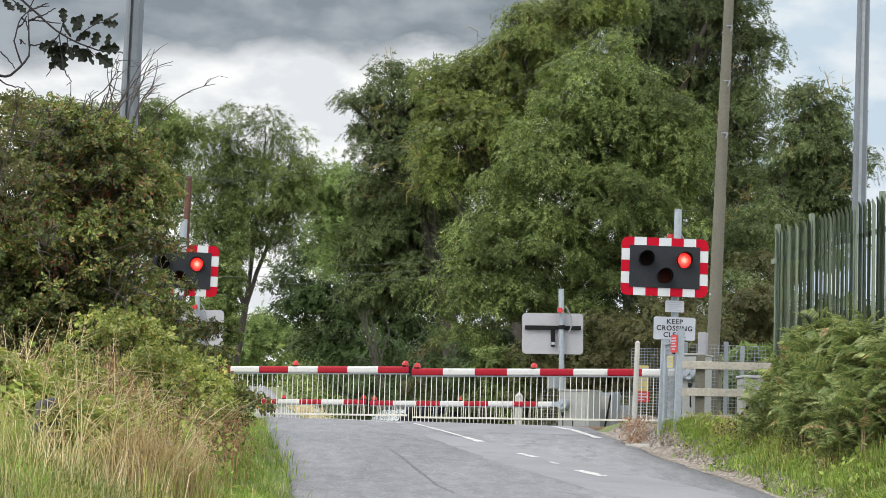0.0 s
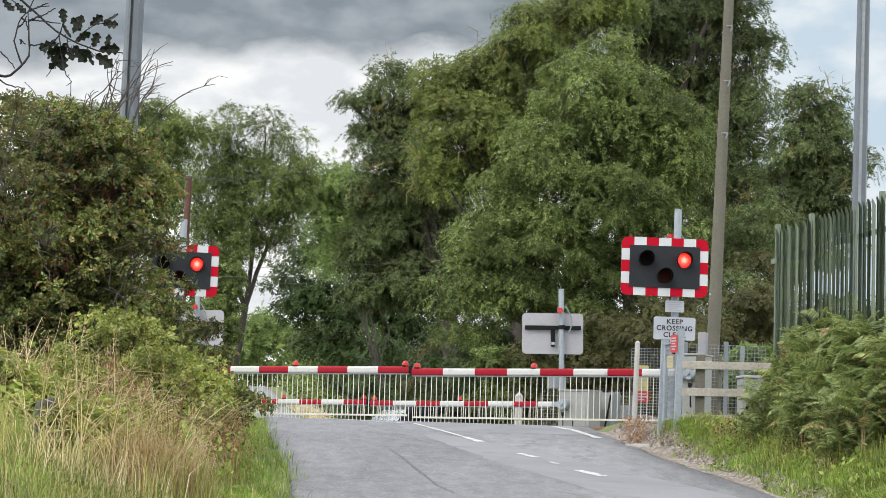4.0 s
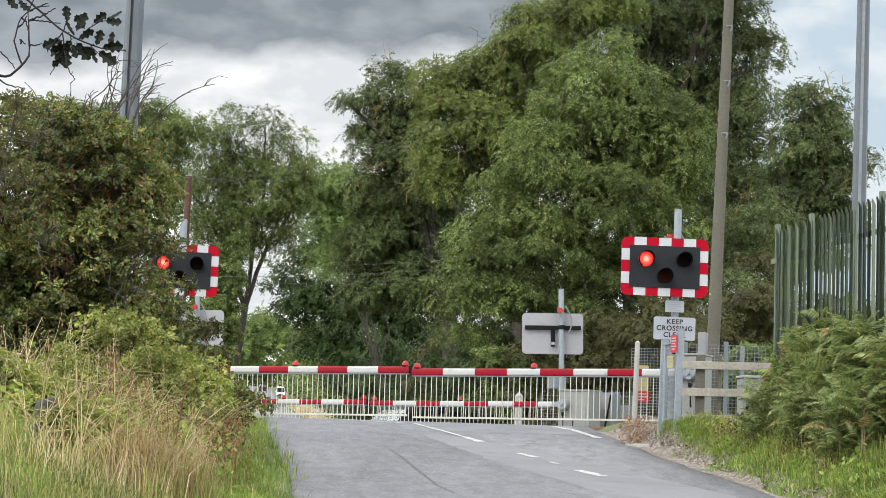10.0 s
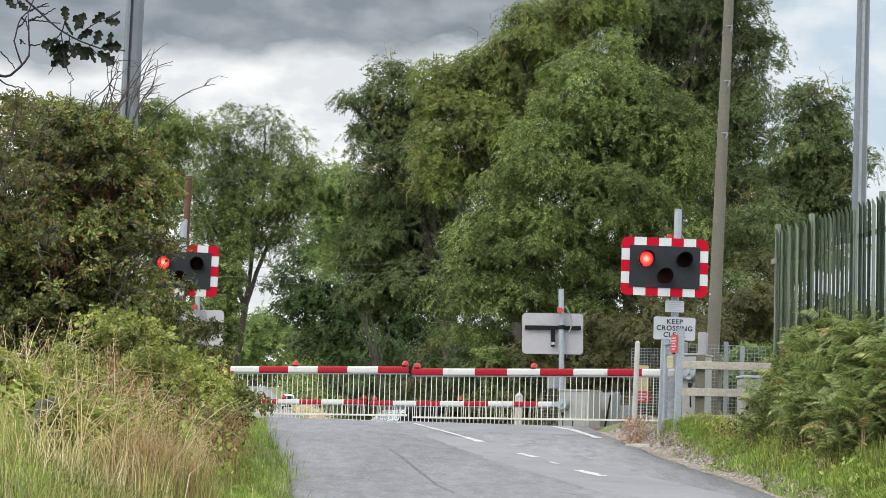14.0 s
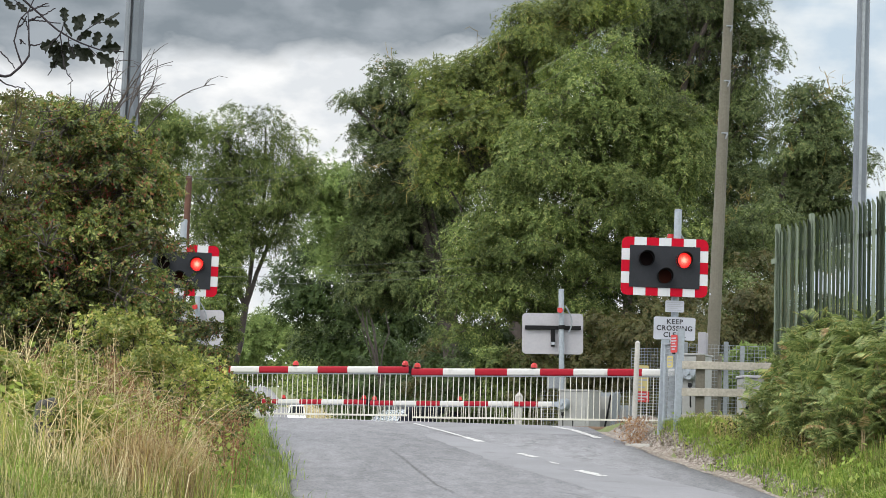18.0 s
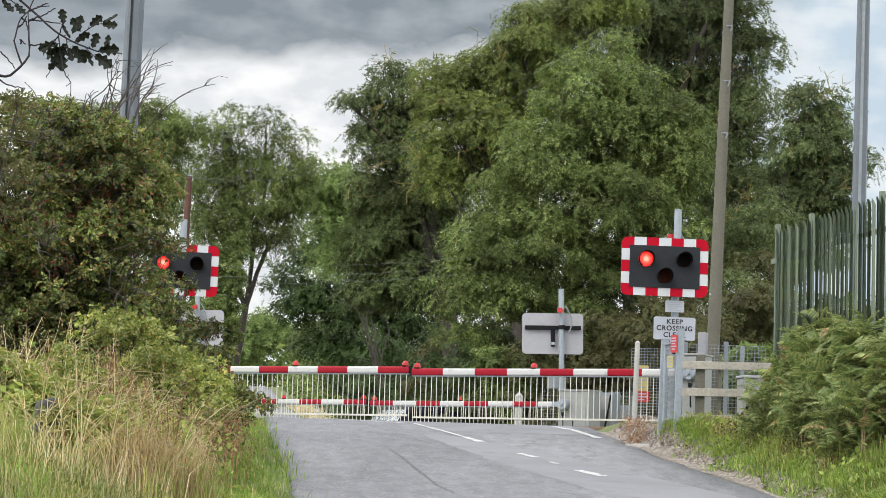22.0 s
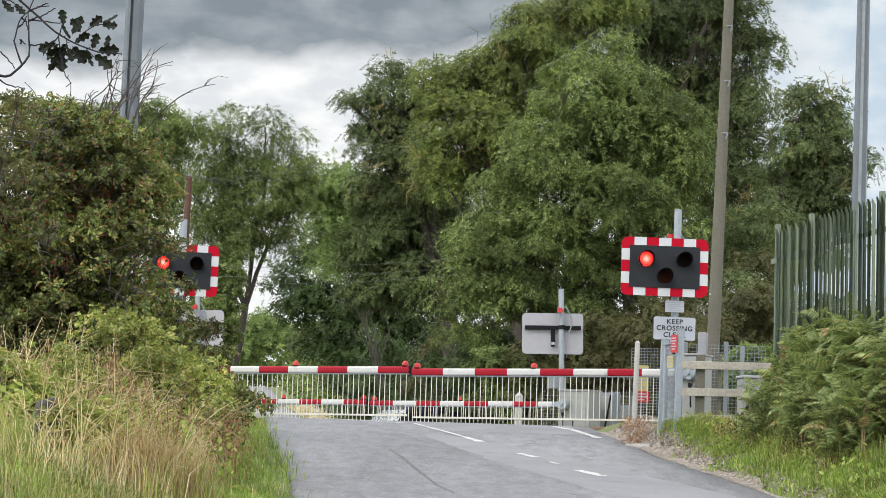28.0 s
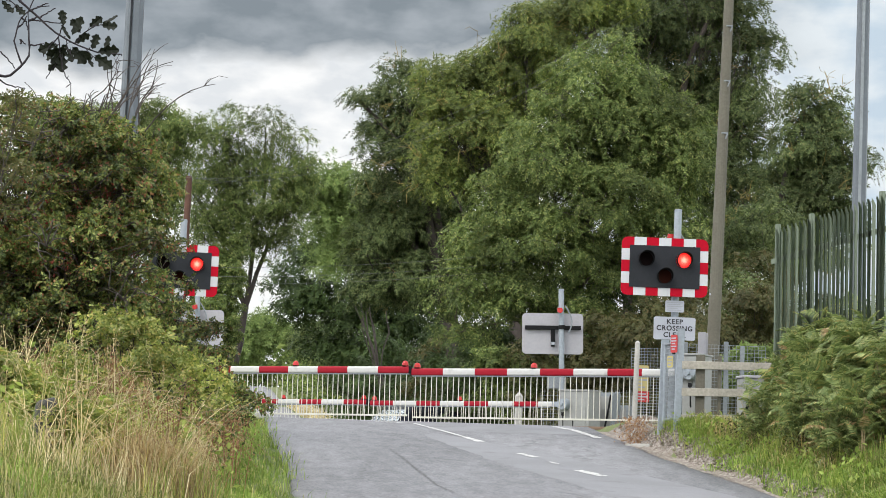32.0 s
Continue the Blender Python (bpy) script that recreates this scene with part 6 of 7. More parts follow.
def make_brambles():
    spots = [(-3.55, 22.5, 0.55, 0.75, L_BRAMBLE), (-2.95, 24.0, 0.55, 0.95, L_BRAMBLE), (-2.95, 26.0, 0.40, 0.85, L_BRAMBLE), (-4.2, 22.0, 0.45, 0.30, L_BRAMBLE), (-3.3, 26.5, 0.6, 1.0, L_HAW),
             (-4.0, 25.0, 0.6, 0.42, L_BRAMBLE), (-3.1, 28.2, 0.5, 0.9, L_HAW), (-3.95, 20.5, 0.40, 0.55, L_BRAMBLE), (-3.2, 20.0, 0.36, 0.42, L_BRAMBLE), (-4.3, 23.5, 0.5, 0.34, L_BRAMBLE), (-3.5, 24.6, 0.6, 1.05, L_BRAMBLE), (-3.0, 21.4, 0.36, 0.5, L_BRAMBLE), (-2.75, 25.6, 0.34, 0.62, L_HAW)]
    for x, y, w, h, lf in spots:
        z = on_ground(x, y)
        h *= RNG.uniform(0.8, 1.2)
        th = tree("bramble_bush", "tangled bramble with light green leaves on the verge", (x, y, z), 0.02, (x, y, z + h * 0.3),
             [(x, y, z + h * 0.55, w, w, h * 0.55), (x + w * 0.4, y - 0.1, z + h * 0.4, w * 0.7, w * 0.7, h * 0.45), (x - w * 0.5, y - 0.15, z + h * 0.95, w * 0.3, w * 0.3, h * 0.22)],
             lf, M_BARKDARK, 80, 20, 2, 0.043, 0.16, "bush", hang=0.15, twig=0.6, width=0.7, group="brambles")
    z = on_ground(-3.3, 29.2)
    tree("hawthorn_bush", "small hawthorn leaning out over the verge", (-3.3, 29.2, z), 0.03, (-3.2, 29.2, 0.0), [(-3.2, 29.2, 0.22, 0.36, 0.4, 0.30), (-2.92, 29.0, 0.02, 0.24, 0.3, 0.18), (-3.5, 29.3, 0.45, 0.36, 0.4, 0.35), (-3.4, 29.2, -0.15, 0.4, 0.4, 0.3)],
         L_HAW, M_BARKDARK, 90, 18, 3, 0.06, 0.13, "bush", hang=0.15, twig=0.4, width=0.62)
    z = on_ground(-3.0, 27.6)
    tree("hawthorn_bush", "low hawthorn sprays reaching out towards the barrier", (-3.0, 27.6, z), 0.02, (-2.9, 27.6, z + 0.3), [(-2.45, 27.5, -0.05, 0.20, 0.25, 0.12), (-2.18, 27.5, -0.16, 0.12, 0.2, 0.07), (-2.82, 28.4, 0.42, 0.22, 0.25, 0.14), (-3.06, 28.4, 0.75, 0.2, 0.25, 0.16), (-2.7, 27.6, -0.2, 0.2, 0.25, 0.14)],
         L_HAW, M_BARKDARK, 60, 13, 3, 0.042, 0.10, "bush", hang=0.1, twig=0.8, width=0.66)
    hp = Heap()
    for i in range(26):
        x, y = RNG.uniform(-4.6, -2.5), RNG.uniform(20.5, 26)
        z = on_ground(x, y) + RNG.uniform(0.2, 0.9)
        a = np.array([x, y, z])
        b = a + np.array([RNG.uniform(0.2, 0.9), RNG.normal(0, 0.2), RNG.uniform(-0.5, 0.15)])
        hp.tube(bent(a, b, 8, 0.06), np.linspace(0.004, 0.002, 8), 4)
    lv = Heap()
    for a, b in (((-2.75, 21.6, -0.55), (-1.75, 21.2, -0.82)), ((-2.6, 21.0, -0.5), (-1.95, 20.6, -1.0)), ((-3.0, 22.2, -0.35), (-2.2, 22.0, -0.45)), ((-3.1, 20.6, -0.55), (-2.35, 20.2, -0.35))):
        p = bent(a, b, 10, 0.05)
        hp.tube(p, np.linspace(0.005, 0.0025, 10), 4)
        q = p[RNG.integers(3, 10, 26)] + RNG.normal(0, 0.025, (26, 3))
        lv.leaves(q, RNG.normal(0, 1, (26, 3)) - np.array([0, 0, 0.4]), RNG.normal(0, 1, (26, 3)), RNG.uniform(0.03, 0.06, 26), RNG.uniform(0.02, 0.04, 26))
    tagged(lv.put("bramble_leaves", L_HAW), "small dark leaves on the arching bramble stems", "leaves", kind="stuff")
    tagged(hp.put("bramble_stems", M_STALK, smooth=True), "arching bare bramble stems over the verge", "stems", kind="stuff")


def scatter(n, y0, y1, off0, off1, side):
    y = RNG.uniform(y0, y1, n)
    o = RNG.uniform(off0, off1, n)
    x = (np.interp(y, EDGE_Y, EDGE_L) - o) if side < 0 else (np.interp(y, EDGE_Y, EDGE_R) + o)
    return np.stack([x, y, ground_z(x, y) - 0.02], 1)


def grass(name, material, pts, h0, h1, width, lean, label):
    hp = Heap()
    n = len(pts)
    hp.blades(pts, RNG.uniform(h0, h1, n), RNG.normal(0, lean, (n, 3)) * np.array([1, 1, 0.1]), width)
    return tagged(hp.put(name, material), label, "grass", kind="stuff")


def tufts(n, per, spread, y0, y1, o0, o1, side):
    c = scatter(n, y0, y1, o0, o1, side)
    p = np.repeat(c, per, 0)
    p[:, :2] += RNG.normal(0, spread, (len(p), 2))
    p[:, 2] = ground_z(p[:, 0], p[:, 1]) - 0.02
    return p


def make_block():
    z = on_ground(-3.55, 19.8)
    th = thing("concrete_block", pose(-3.55, 19.8, z, 0, 5, 18), "dark weathered concrete block half hidden in the weeds", "block")
    bm = box(0.18, 0.20, -0.43 - z + 0.2, 0, 0, (-0.43 - z - 0.2) / 2, 0.04)
    for v in bm.verts:
        if v.co.z > 0.1:
            v.co.z -= 0.5 * max(0.0, -v.co.x + 0.02)
    part("block", bm, M_DARKSTONE, th)


def make_grass():
    grass("verge_grass", L_GRASS, np.concatenate([tufts(330, 34, 0.10, 17, 37.5, 0.05, 1.3, -1), tufts(120, 30, 0.12, 17, 30, 0.9, 3.2, -1), tufts(60, 30, 0.12, 12, 18, 0.9, 3.4, -1)]), 0.10, 0.30, 0.009, 0.5, "lush green grass on the verge beside the hedge")
    grass("verge_grass", L_GRASS, np.concatenate([tufts(230, 30, 0.08, 22.5, 29.2, 0.40, 1.4, 1), tufts(30, 16, 0.05, 22.5, 29.2, 0.15, 0.45, 1), tufts(130, 30, 0.08, 29.2, 33.4, 0.62, 1.3, 1), tufts(14, 12, 0.05, 29.2, 33.4, 0.35, 0.6, 1), tufts(80, 22, 0.06, 30.8, 33.0, 0.42, 0.9, 1)]), 0.08, 0.30, 0.011, 0.95, "long green grass on the verge below the bracken")
    grass("tall_grass", L_BRAMBLE, np.concatenate([tufts(70, 26, 0.10, 18, 27, 1.0, 3.0, -1), tufts(12, 20, 0.1, 25, 32, 0.8, 1.8, 1), tufts(6, 14, 0.1, 23, 29, 0.5, 1.2, 1)]), 0.35, 0.75, 0.008, 0.35, "tall olive-green grass stems in the verge")
    grass("verge_grass", L_LIME, np.concatenate([tufts(60, 32, 0.08, 22.0, 25.6, 0.40, 1.1, 1), tufts(85, 28, 0.07, 29.6, 33.0, 0.45, 1.0, 1)]), 0.10, 0.27, 0.012, 0.95, "bright lime-green grass tufts at the road edge")
    grass("tall_grass", L_OCHRE, np.concatenate([tufts(34, 22, 0.10, 26.0, 30.5, 0.7, 1.5, 1), tufts(16, 16, 0.08, 30.5, 32.6, 0.6, 1.1, 1)]), 0.15, 0.42, 0.007, 0.7, "withered tan grass below the bracken")
    hp = Heap()
    q = tufts(46, 40, 0.13, 26.5, 30.5, 0.7, 1.5, 1)
    q[:, 2] += RNG.uniform(0.05, 0.42, len(q))
    hp.leaves(q, RNG.normal(0, 1, (len(q), 3)), RNG.normal(0, 1, (len(q), 3)), RNG.uniform(0.03, 0.06, len(q)), RNG.uniform(0.015, 0.03, len(q)))
    tagged(hp.put("low_weeds", L_BROWN), "low dull green and brown weeds below the bracken", "weeds", kind="stuff")
    dry = np.concatenate([tufts(20, 56, 0.13, 21.0, 24.0, 1.15, 1.95, -1), tufts(9, 40, 0.12, 20.5, 24.5, 1.6, 2.8, -1), tufts(11, 26, 0.16, 17.2, 19.4, 1.3, 3.0, -1)])
    grass("dry_grass", L_DRY, dry, 0.35, 0.85, 0.006, 0.62, "dry straw-coloured grass clumps on the verge")
    grass("rough_grass", L_OLIVE, np.concatenate([tufts(230, 30, 0.12, 12, 18, 0.9, 3.4, -1), tufts(190, 28, 0.12, 17, 28, 1.0, 3.2, -1), tufts(100, 26, 0.09, 23, 33.2, 0.6, 1.3, 1)]), 0.12, 0.38, 0.008, 0.6, "rough olive and straw-coloured grass on the bank")
    hp = Heap()
    q = np.concatenate([tufts(70, 7, 0.06, 19, 25.5, 0.7, 3.2, -1), tufts(26, 9, 0.06, 29.5, 33.2, 0.45, 1.0, 1), tufts(80, 8, 0.08, 24, 29.5, 0.5, 1.4, 1)])
    q[:, 2] += RNG.uniform(0.08, 0.75, len(q)) * np.where(q[:, 0] < 0, 1.0, 0.3)
    hp.leaves(q, np.array([0, -0.5, 0.35]) + RNG.normal(0, 0.6, (len(q), 3)), RNG.normal(0, 1, (len(q), 3)), RNG.uniform(0.05, 0.11, len(q)), RNG.uniform(0.03, 0.06, len(q)), 0.12)
    tagged(hp.put("broad_weeds", L_LIME), "broad pale green weed leaves among the grass", "weeds", kind="stuff")
    far = scatter(2600, 205, 345, 0.3, 2.2, 1)
    far[:, 2] = road_z(far[:, 1]) - 0.1
    grass("far_verge_grass", L_DRY, far, 0.8, 1.9, 0.10, 0.4, "tall dry grass on the verge of the far road")
    q = np.array([-2.50, 19.6, 0.0]) + RNG.normal(0, 1, (1700, 3)) * np.array([0.20, 0.28, 0])
    q[:, 2] = ground_z(q[:, 0], q[:, 1]) - 0.02
    grass("dry_grass", L_OCHRE, q, 0.35, 0.90, 0.006, 0.65, "ochre patch of dry grass by the road")
    # a tangle of dead stalks leaning every way
    hp = Heap()
    for q in np.concatenate([scatter(210, 18.6, 26.5, 1.1, 3.3, -1), scatter(150, 18.8, 23, 1.2, 2.4, -1)]):
        h = RNG.uniform(0.3, 0.95)
        tip = q + np.array([RNG.normal(0, 0.5), RNG.normal(0, 0.2), 1.0]) * h
        hp.tube(bent(q, tip, 5, 0.06), np.linspace(0.0045, 0.0018, 5), 3)
        for _ in range(2):
            f = RNG.uniform(0.4, 0.9)
            s0 = q * (1 - f) + tip * f
            hp.tube([s0, s0 + np.array([RNG.normal(0, 0.16), RNG.normal(0, 0.05), RNG.uniform(-0.05, 0.2)])], [0.0028, 0.0015], 3)
    tagged(hp.put("dead_stalks", L_DRY), "tangle of pale dead stalks among the brambles", "weeds", kind="stuff")
    # flowering stalks
    hp = Heap()
    st = scatter(60, 19, 25.5, 1.3, 3.0, -1)
    for q in st:
        h = RNG.uniform(0.7, 1.25)
        tip = q + np.array([RNG.normal(0, 0.14), RNG.normal(0, 0.1), h])
        hp.tube(bent(q, tip, 5, 0.05), np.linspace(0.004, 0.002, 5), 3)
        k_ = 16
        p = tip - np.array([0, 0, 1]) * RNG.uniform(0, 0.22, (k_, 1)) + RNG.normal(0, 0.012, (k_, 3))
        hp.leaves(p, np.array([0, 0, 0.8]) + RNG.normal(0, 0.5, (k_, 3)), RNG.normal(0, 1, (k_, 3)), 0.035, 0.007)
    tagged(hp.put("grass_stalks", L_DRY), "pale seeding grass stalks above the verge", "grass", kind="stuff")
    hp = Heap()
    for q in np.concatenate([scatter(34, 22, 24.8, 0.6, 1.1, -1), scatter(34, 19.5, 25, 1.3, 2.9, -1), np.array([(-3.25 + RNG.normal(0, 0.10), 22.2 + RNG.normal(0, 0.2), on_ground(-3.25, 22.2)) for _ in range(14)]), np.array([(-3.32 + RNG.normal(0, 0.12), 22.6 + RNG.normal(0, 0.2), -0.62) for _ in range(12)]), np.array([(-2.58 + RNG.normal(0, 0.12), 20.4 + RNG.normal(0, 0.2), -1.0) for _ in range(10)])]):
        h = RNG.uniform(0.45, 0.85)
        tip = q + np.array([RNG.normal(0, 0.08), 0, h])
        hp.tube([q, tip], [0.005, 0.003], 3)
        k_ = 60
        p = tip - np.array([0, 0, 1]) * RNG.uniform(0, 0.35, (k_, 1)) + RNG.normal(0, 0.05, (k_, 3))
        hp.leaves(p, RNG.normal(0, 1, (k_, 3)), RNG.normal(0, 1, (k_, 3)), 0.022, 0.016)
    tagged(hp.put("dock_stalks", L_RUST), "rust-red dock seed heads among the grass", "weeds", kind="stuff")
    hp = Heap()
    c = np.array([3.0, 33.6, on_ground(3.0, 33.6)])
    n = 900
    p = c + RNG.normal(0, 1, (n, 3)) * np.array([0.12, 0.2, 0.0]) + np.array([0, 0, 1]) * RNG.uniform(0, 0.45, (n, 1))
    hp.leaves(p, np.array([0, 0, 0.4]) + RNG.normal(0, 0.7, (n, 3)), RNG.normal(0, 1, (n, 3)), 0.05, 0.014)
    tagged(hp.put("dead_weeds", L_RUST), "dead reddish-brown weeds by the mesh panel", "weeds", kind="stuff")
    # gravel spill
    hp = Heap()
    n = 7800
    pts = np.concatenate([scatter(2900, 29.2, 36.2, -0.12, 0.62, 1), scatter(4200, 30.0, 36.4, 0.0, 0.85, 1), scatter(700, 24.5, 29.2, -0.10, 0.5, 1)])
    oct_v = np.array([(1, 0, 0), (-1, 0, 0), (0, 1, 0), (0, -1, 0), (0, 0, 0.7), (0, 0, -0.7)])
    oct_t = np.array([(0, 2, 4), (2, 1, 4), (1, 3, 4), (3, 0, 4), (2, 0, 5), (1, 2, 5), (3, 1, 5), (0, 3, 5)])
    sz = RNG.uniform(0.010, 0.042, n)
    v = pts[:, None, :] + np.array([0, 0, 0.025]) + (oct_v[None] * RNG.uniform(0.6, 1.2, (n, 6, 1))) * sz[:, None, None]
    hp.add(v, (oct_t[None] + (np.arange(n) * 6)[:, None, None]))
    tagged(hp.put("gravel", M_GRAVEL), "loose pale gravel along the road edge", "gravel", kind="stuff")
    ys = np.arange(24.0, 36.2, 0.2)
    r = np.interp(ys, EDGE_Y, EDGE_R)
    ob = ribbon("gravel_strip", M_GRAVEL, ys, r - 0.02, r - 0.02 + (0.32 + 0.1 * np.sin(ys * 2.1) + 0.28 * np.clip(ys - 29.6, 0, 1)) * np.clip((ys - 24.0) / 5.0, 0.02, 1) + 0.25 * np.clip((ys - 32.5) / 2, 0, 1), 0.0, 0.05, 6)
    for q in ob.data.vertices:
        q.co.z = max(q.co.z, on_ground(q.co.x, q.co.y) + 0.012)
    tagged(ob, "pale gravel margin between asphalt and grass", "gravel", kind="structure")


def frond(length, seed):
    """One bracken frond along x, arching over, with paired pinnae of small pinnules."""
    r = np.random.default_rng(seed)
    hp = Heap()
    k_ = 22
    f = np.linspace(0, 1, k_)
    spine = np.stack([length * f * (1 - 0.16 * f), 0.05 * length * np.sin(f * 3), length * (0.42 * f - 0.52 * f ** 2)], 1)
    hp.tube(spine[::3], np.linspace(0.005, 0.0015, 8), 3)
    for i in range(2, k_):
        pl = length * 0.31 * (1 - ((i - 4) / (k_ - 4)) ** 1.3 * 0.92 if i > 4 else 0.85) * r.uniform(0.85, 1.1)
        for sg in (-1, 1):
            d = np.array([0.40, sg * 1.0, -0.12 + r.normal(0, 0.12)])
            d /= np.linalg.norm(d)
            e = np.array([1.0, -sg * 0.4, r.normal(0.1, 0.25)]) * length * 0.0165
            p0, p1, p2 = spine[i], spine[i] + d * pl * 0.55, spine[i] + d * pl - np.array([0, 0, 0.22 * pl])
            hp.add([p0 - e * 0.8, p0 + e * 0.8, p1 - e, p1 + e, p2], [(0, 1, 3), (0, 3, 2), (2, 3, 4)])
    return np.concatenate(hp.v), np.concatenate(hp.t)


def make_bracken():
    kinds = [frond(0.50, 3), frond(0.40, 8), frond(0.60, 12)]

    def bunch(name, material, count, low, high):
        hp = Heap()
        for i in range(count):
            v, t = kinds[i % 3]
            z = RNG.uniform(low, high)
            a = RNG.uniform(0, 2 * np.pi)
            m = Matrix.Rotation(a, 3, "Z") @ Matrix.Rotation(-RNG.normal(0.30, 0.45), 3, "Y") @ Matrix.Rotation(RNG.normal(0, 0.5), 3, "X")
            hp.add(v @ np.array(m).T * RNG.uniform(0.75, 1.1) + np.array([0.06 * math.cos(a), 0.06 * math.sin(a), z]), t)
        ob = hp.put(name, material)
        me = ob.data
        bpy.data.objects.remove(ob)
        return me

    meshes = [bunch("foliage", L_FERN, 50, 0.20, 1.12) for _ in range(4)]
    brown = [bunch("withered_frond", L_OCHRE, 4, 0.15, 0.9) for _ in range(2)]
    stem = Heap()
    for i in range(4):
        stem.tube(bent((RNG.normal(0, 0.05), RNG.normal(0, 0.05), -0.05), (RNG.normal(0, 0.1), RNG.normal(0, 0.1), 1.0), 5, 0.05), np.linspace(0.008, 0.004, 5), 4)
    so = stem.put("stalk", M_STALK)
    smesh = so.data
    bpy.data.objects.remove(so)
    spots = []
    while len(spots) < 68:
        y = RNG.uniform(26.0, 31.0)
        o = RNG.uniform(0.62, 3.2)
        x = float(np.interp(y, EDGE_Y, EDGE_R)) + o
        if x < 6.6 and not (o < 1.1 and y > 29.8):
            spots.append((x, y, o))
    for i, (x, y, o) in enumerate(spots):
        s = min(1.0, 0.42 + 0.36 * o) * RNG.uniform(0.80, 1.1)
        th = thing("bracken_fern", pose(x, y, on_ground(x, y), 0, 0, RNG.uniform(0, 360)), "green bracken fern with arching fronds on the bank", "fern", "bracken on the bank")
        th.scale = (s, s, s)
        for nm, me in (("foliage", meshes[i % 4]), ("stalk", smesh)) + ((("withered_frond", brown[i % 2]),) if i % 3 == 0 else ()):
            o_ = new(nm, me)
            o_.parent = th


def oak_leaf_mesh():
    bm = bmesh.new()
    side = []
    L = 0.082
    for i in range(25):
        x = i / 24
        lobes = 0.5 - 0.5 * math.cos(x * 2 * math.pi * 3.3 + 0.4)
        w = (0.004 + 0.052 * (0.45 + 0.55 * x) * math.sin(min(1.0, x * 0.98 + 0.04) * math.pi) ** 0.6 * (0.50 + 0.50 * lobes)) if x > 0.08 else 0.003
        side.append((x, w if i < 24 else 0.0))
    mid = [bm.verts.new((x * L, 0, -0.006 * math.sin(x * 3))) for x, w in side]
    for sg in (-1, 1):
        edge = [bm.verts.new((x * L + 0.004, sg * w * 0.62, 0.008 - 0.006 * math.sin(x * 3))) for x, w in side[:-1]] + [mid[-1]]
        for i in range(len(side) - 1):
            q = [mid[i], mid[i + 1], edge[i + 1], edge[i]]
            q = [v for j, v in enumerate(q) if v not in q[:j]]
            bm.faces.new(q if sg > 0 else q[::-1])
    me = bpy.data.meshes.new("oak_leaf")
    bm.to_mesh(me)
    bm.free()
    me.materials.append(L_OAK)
    return me


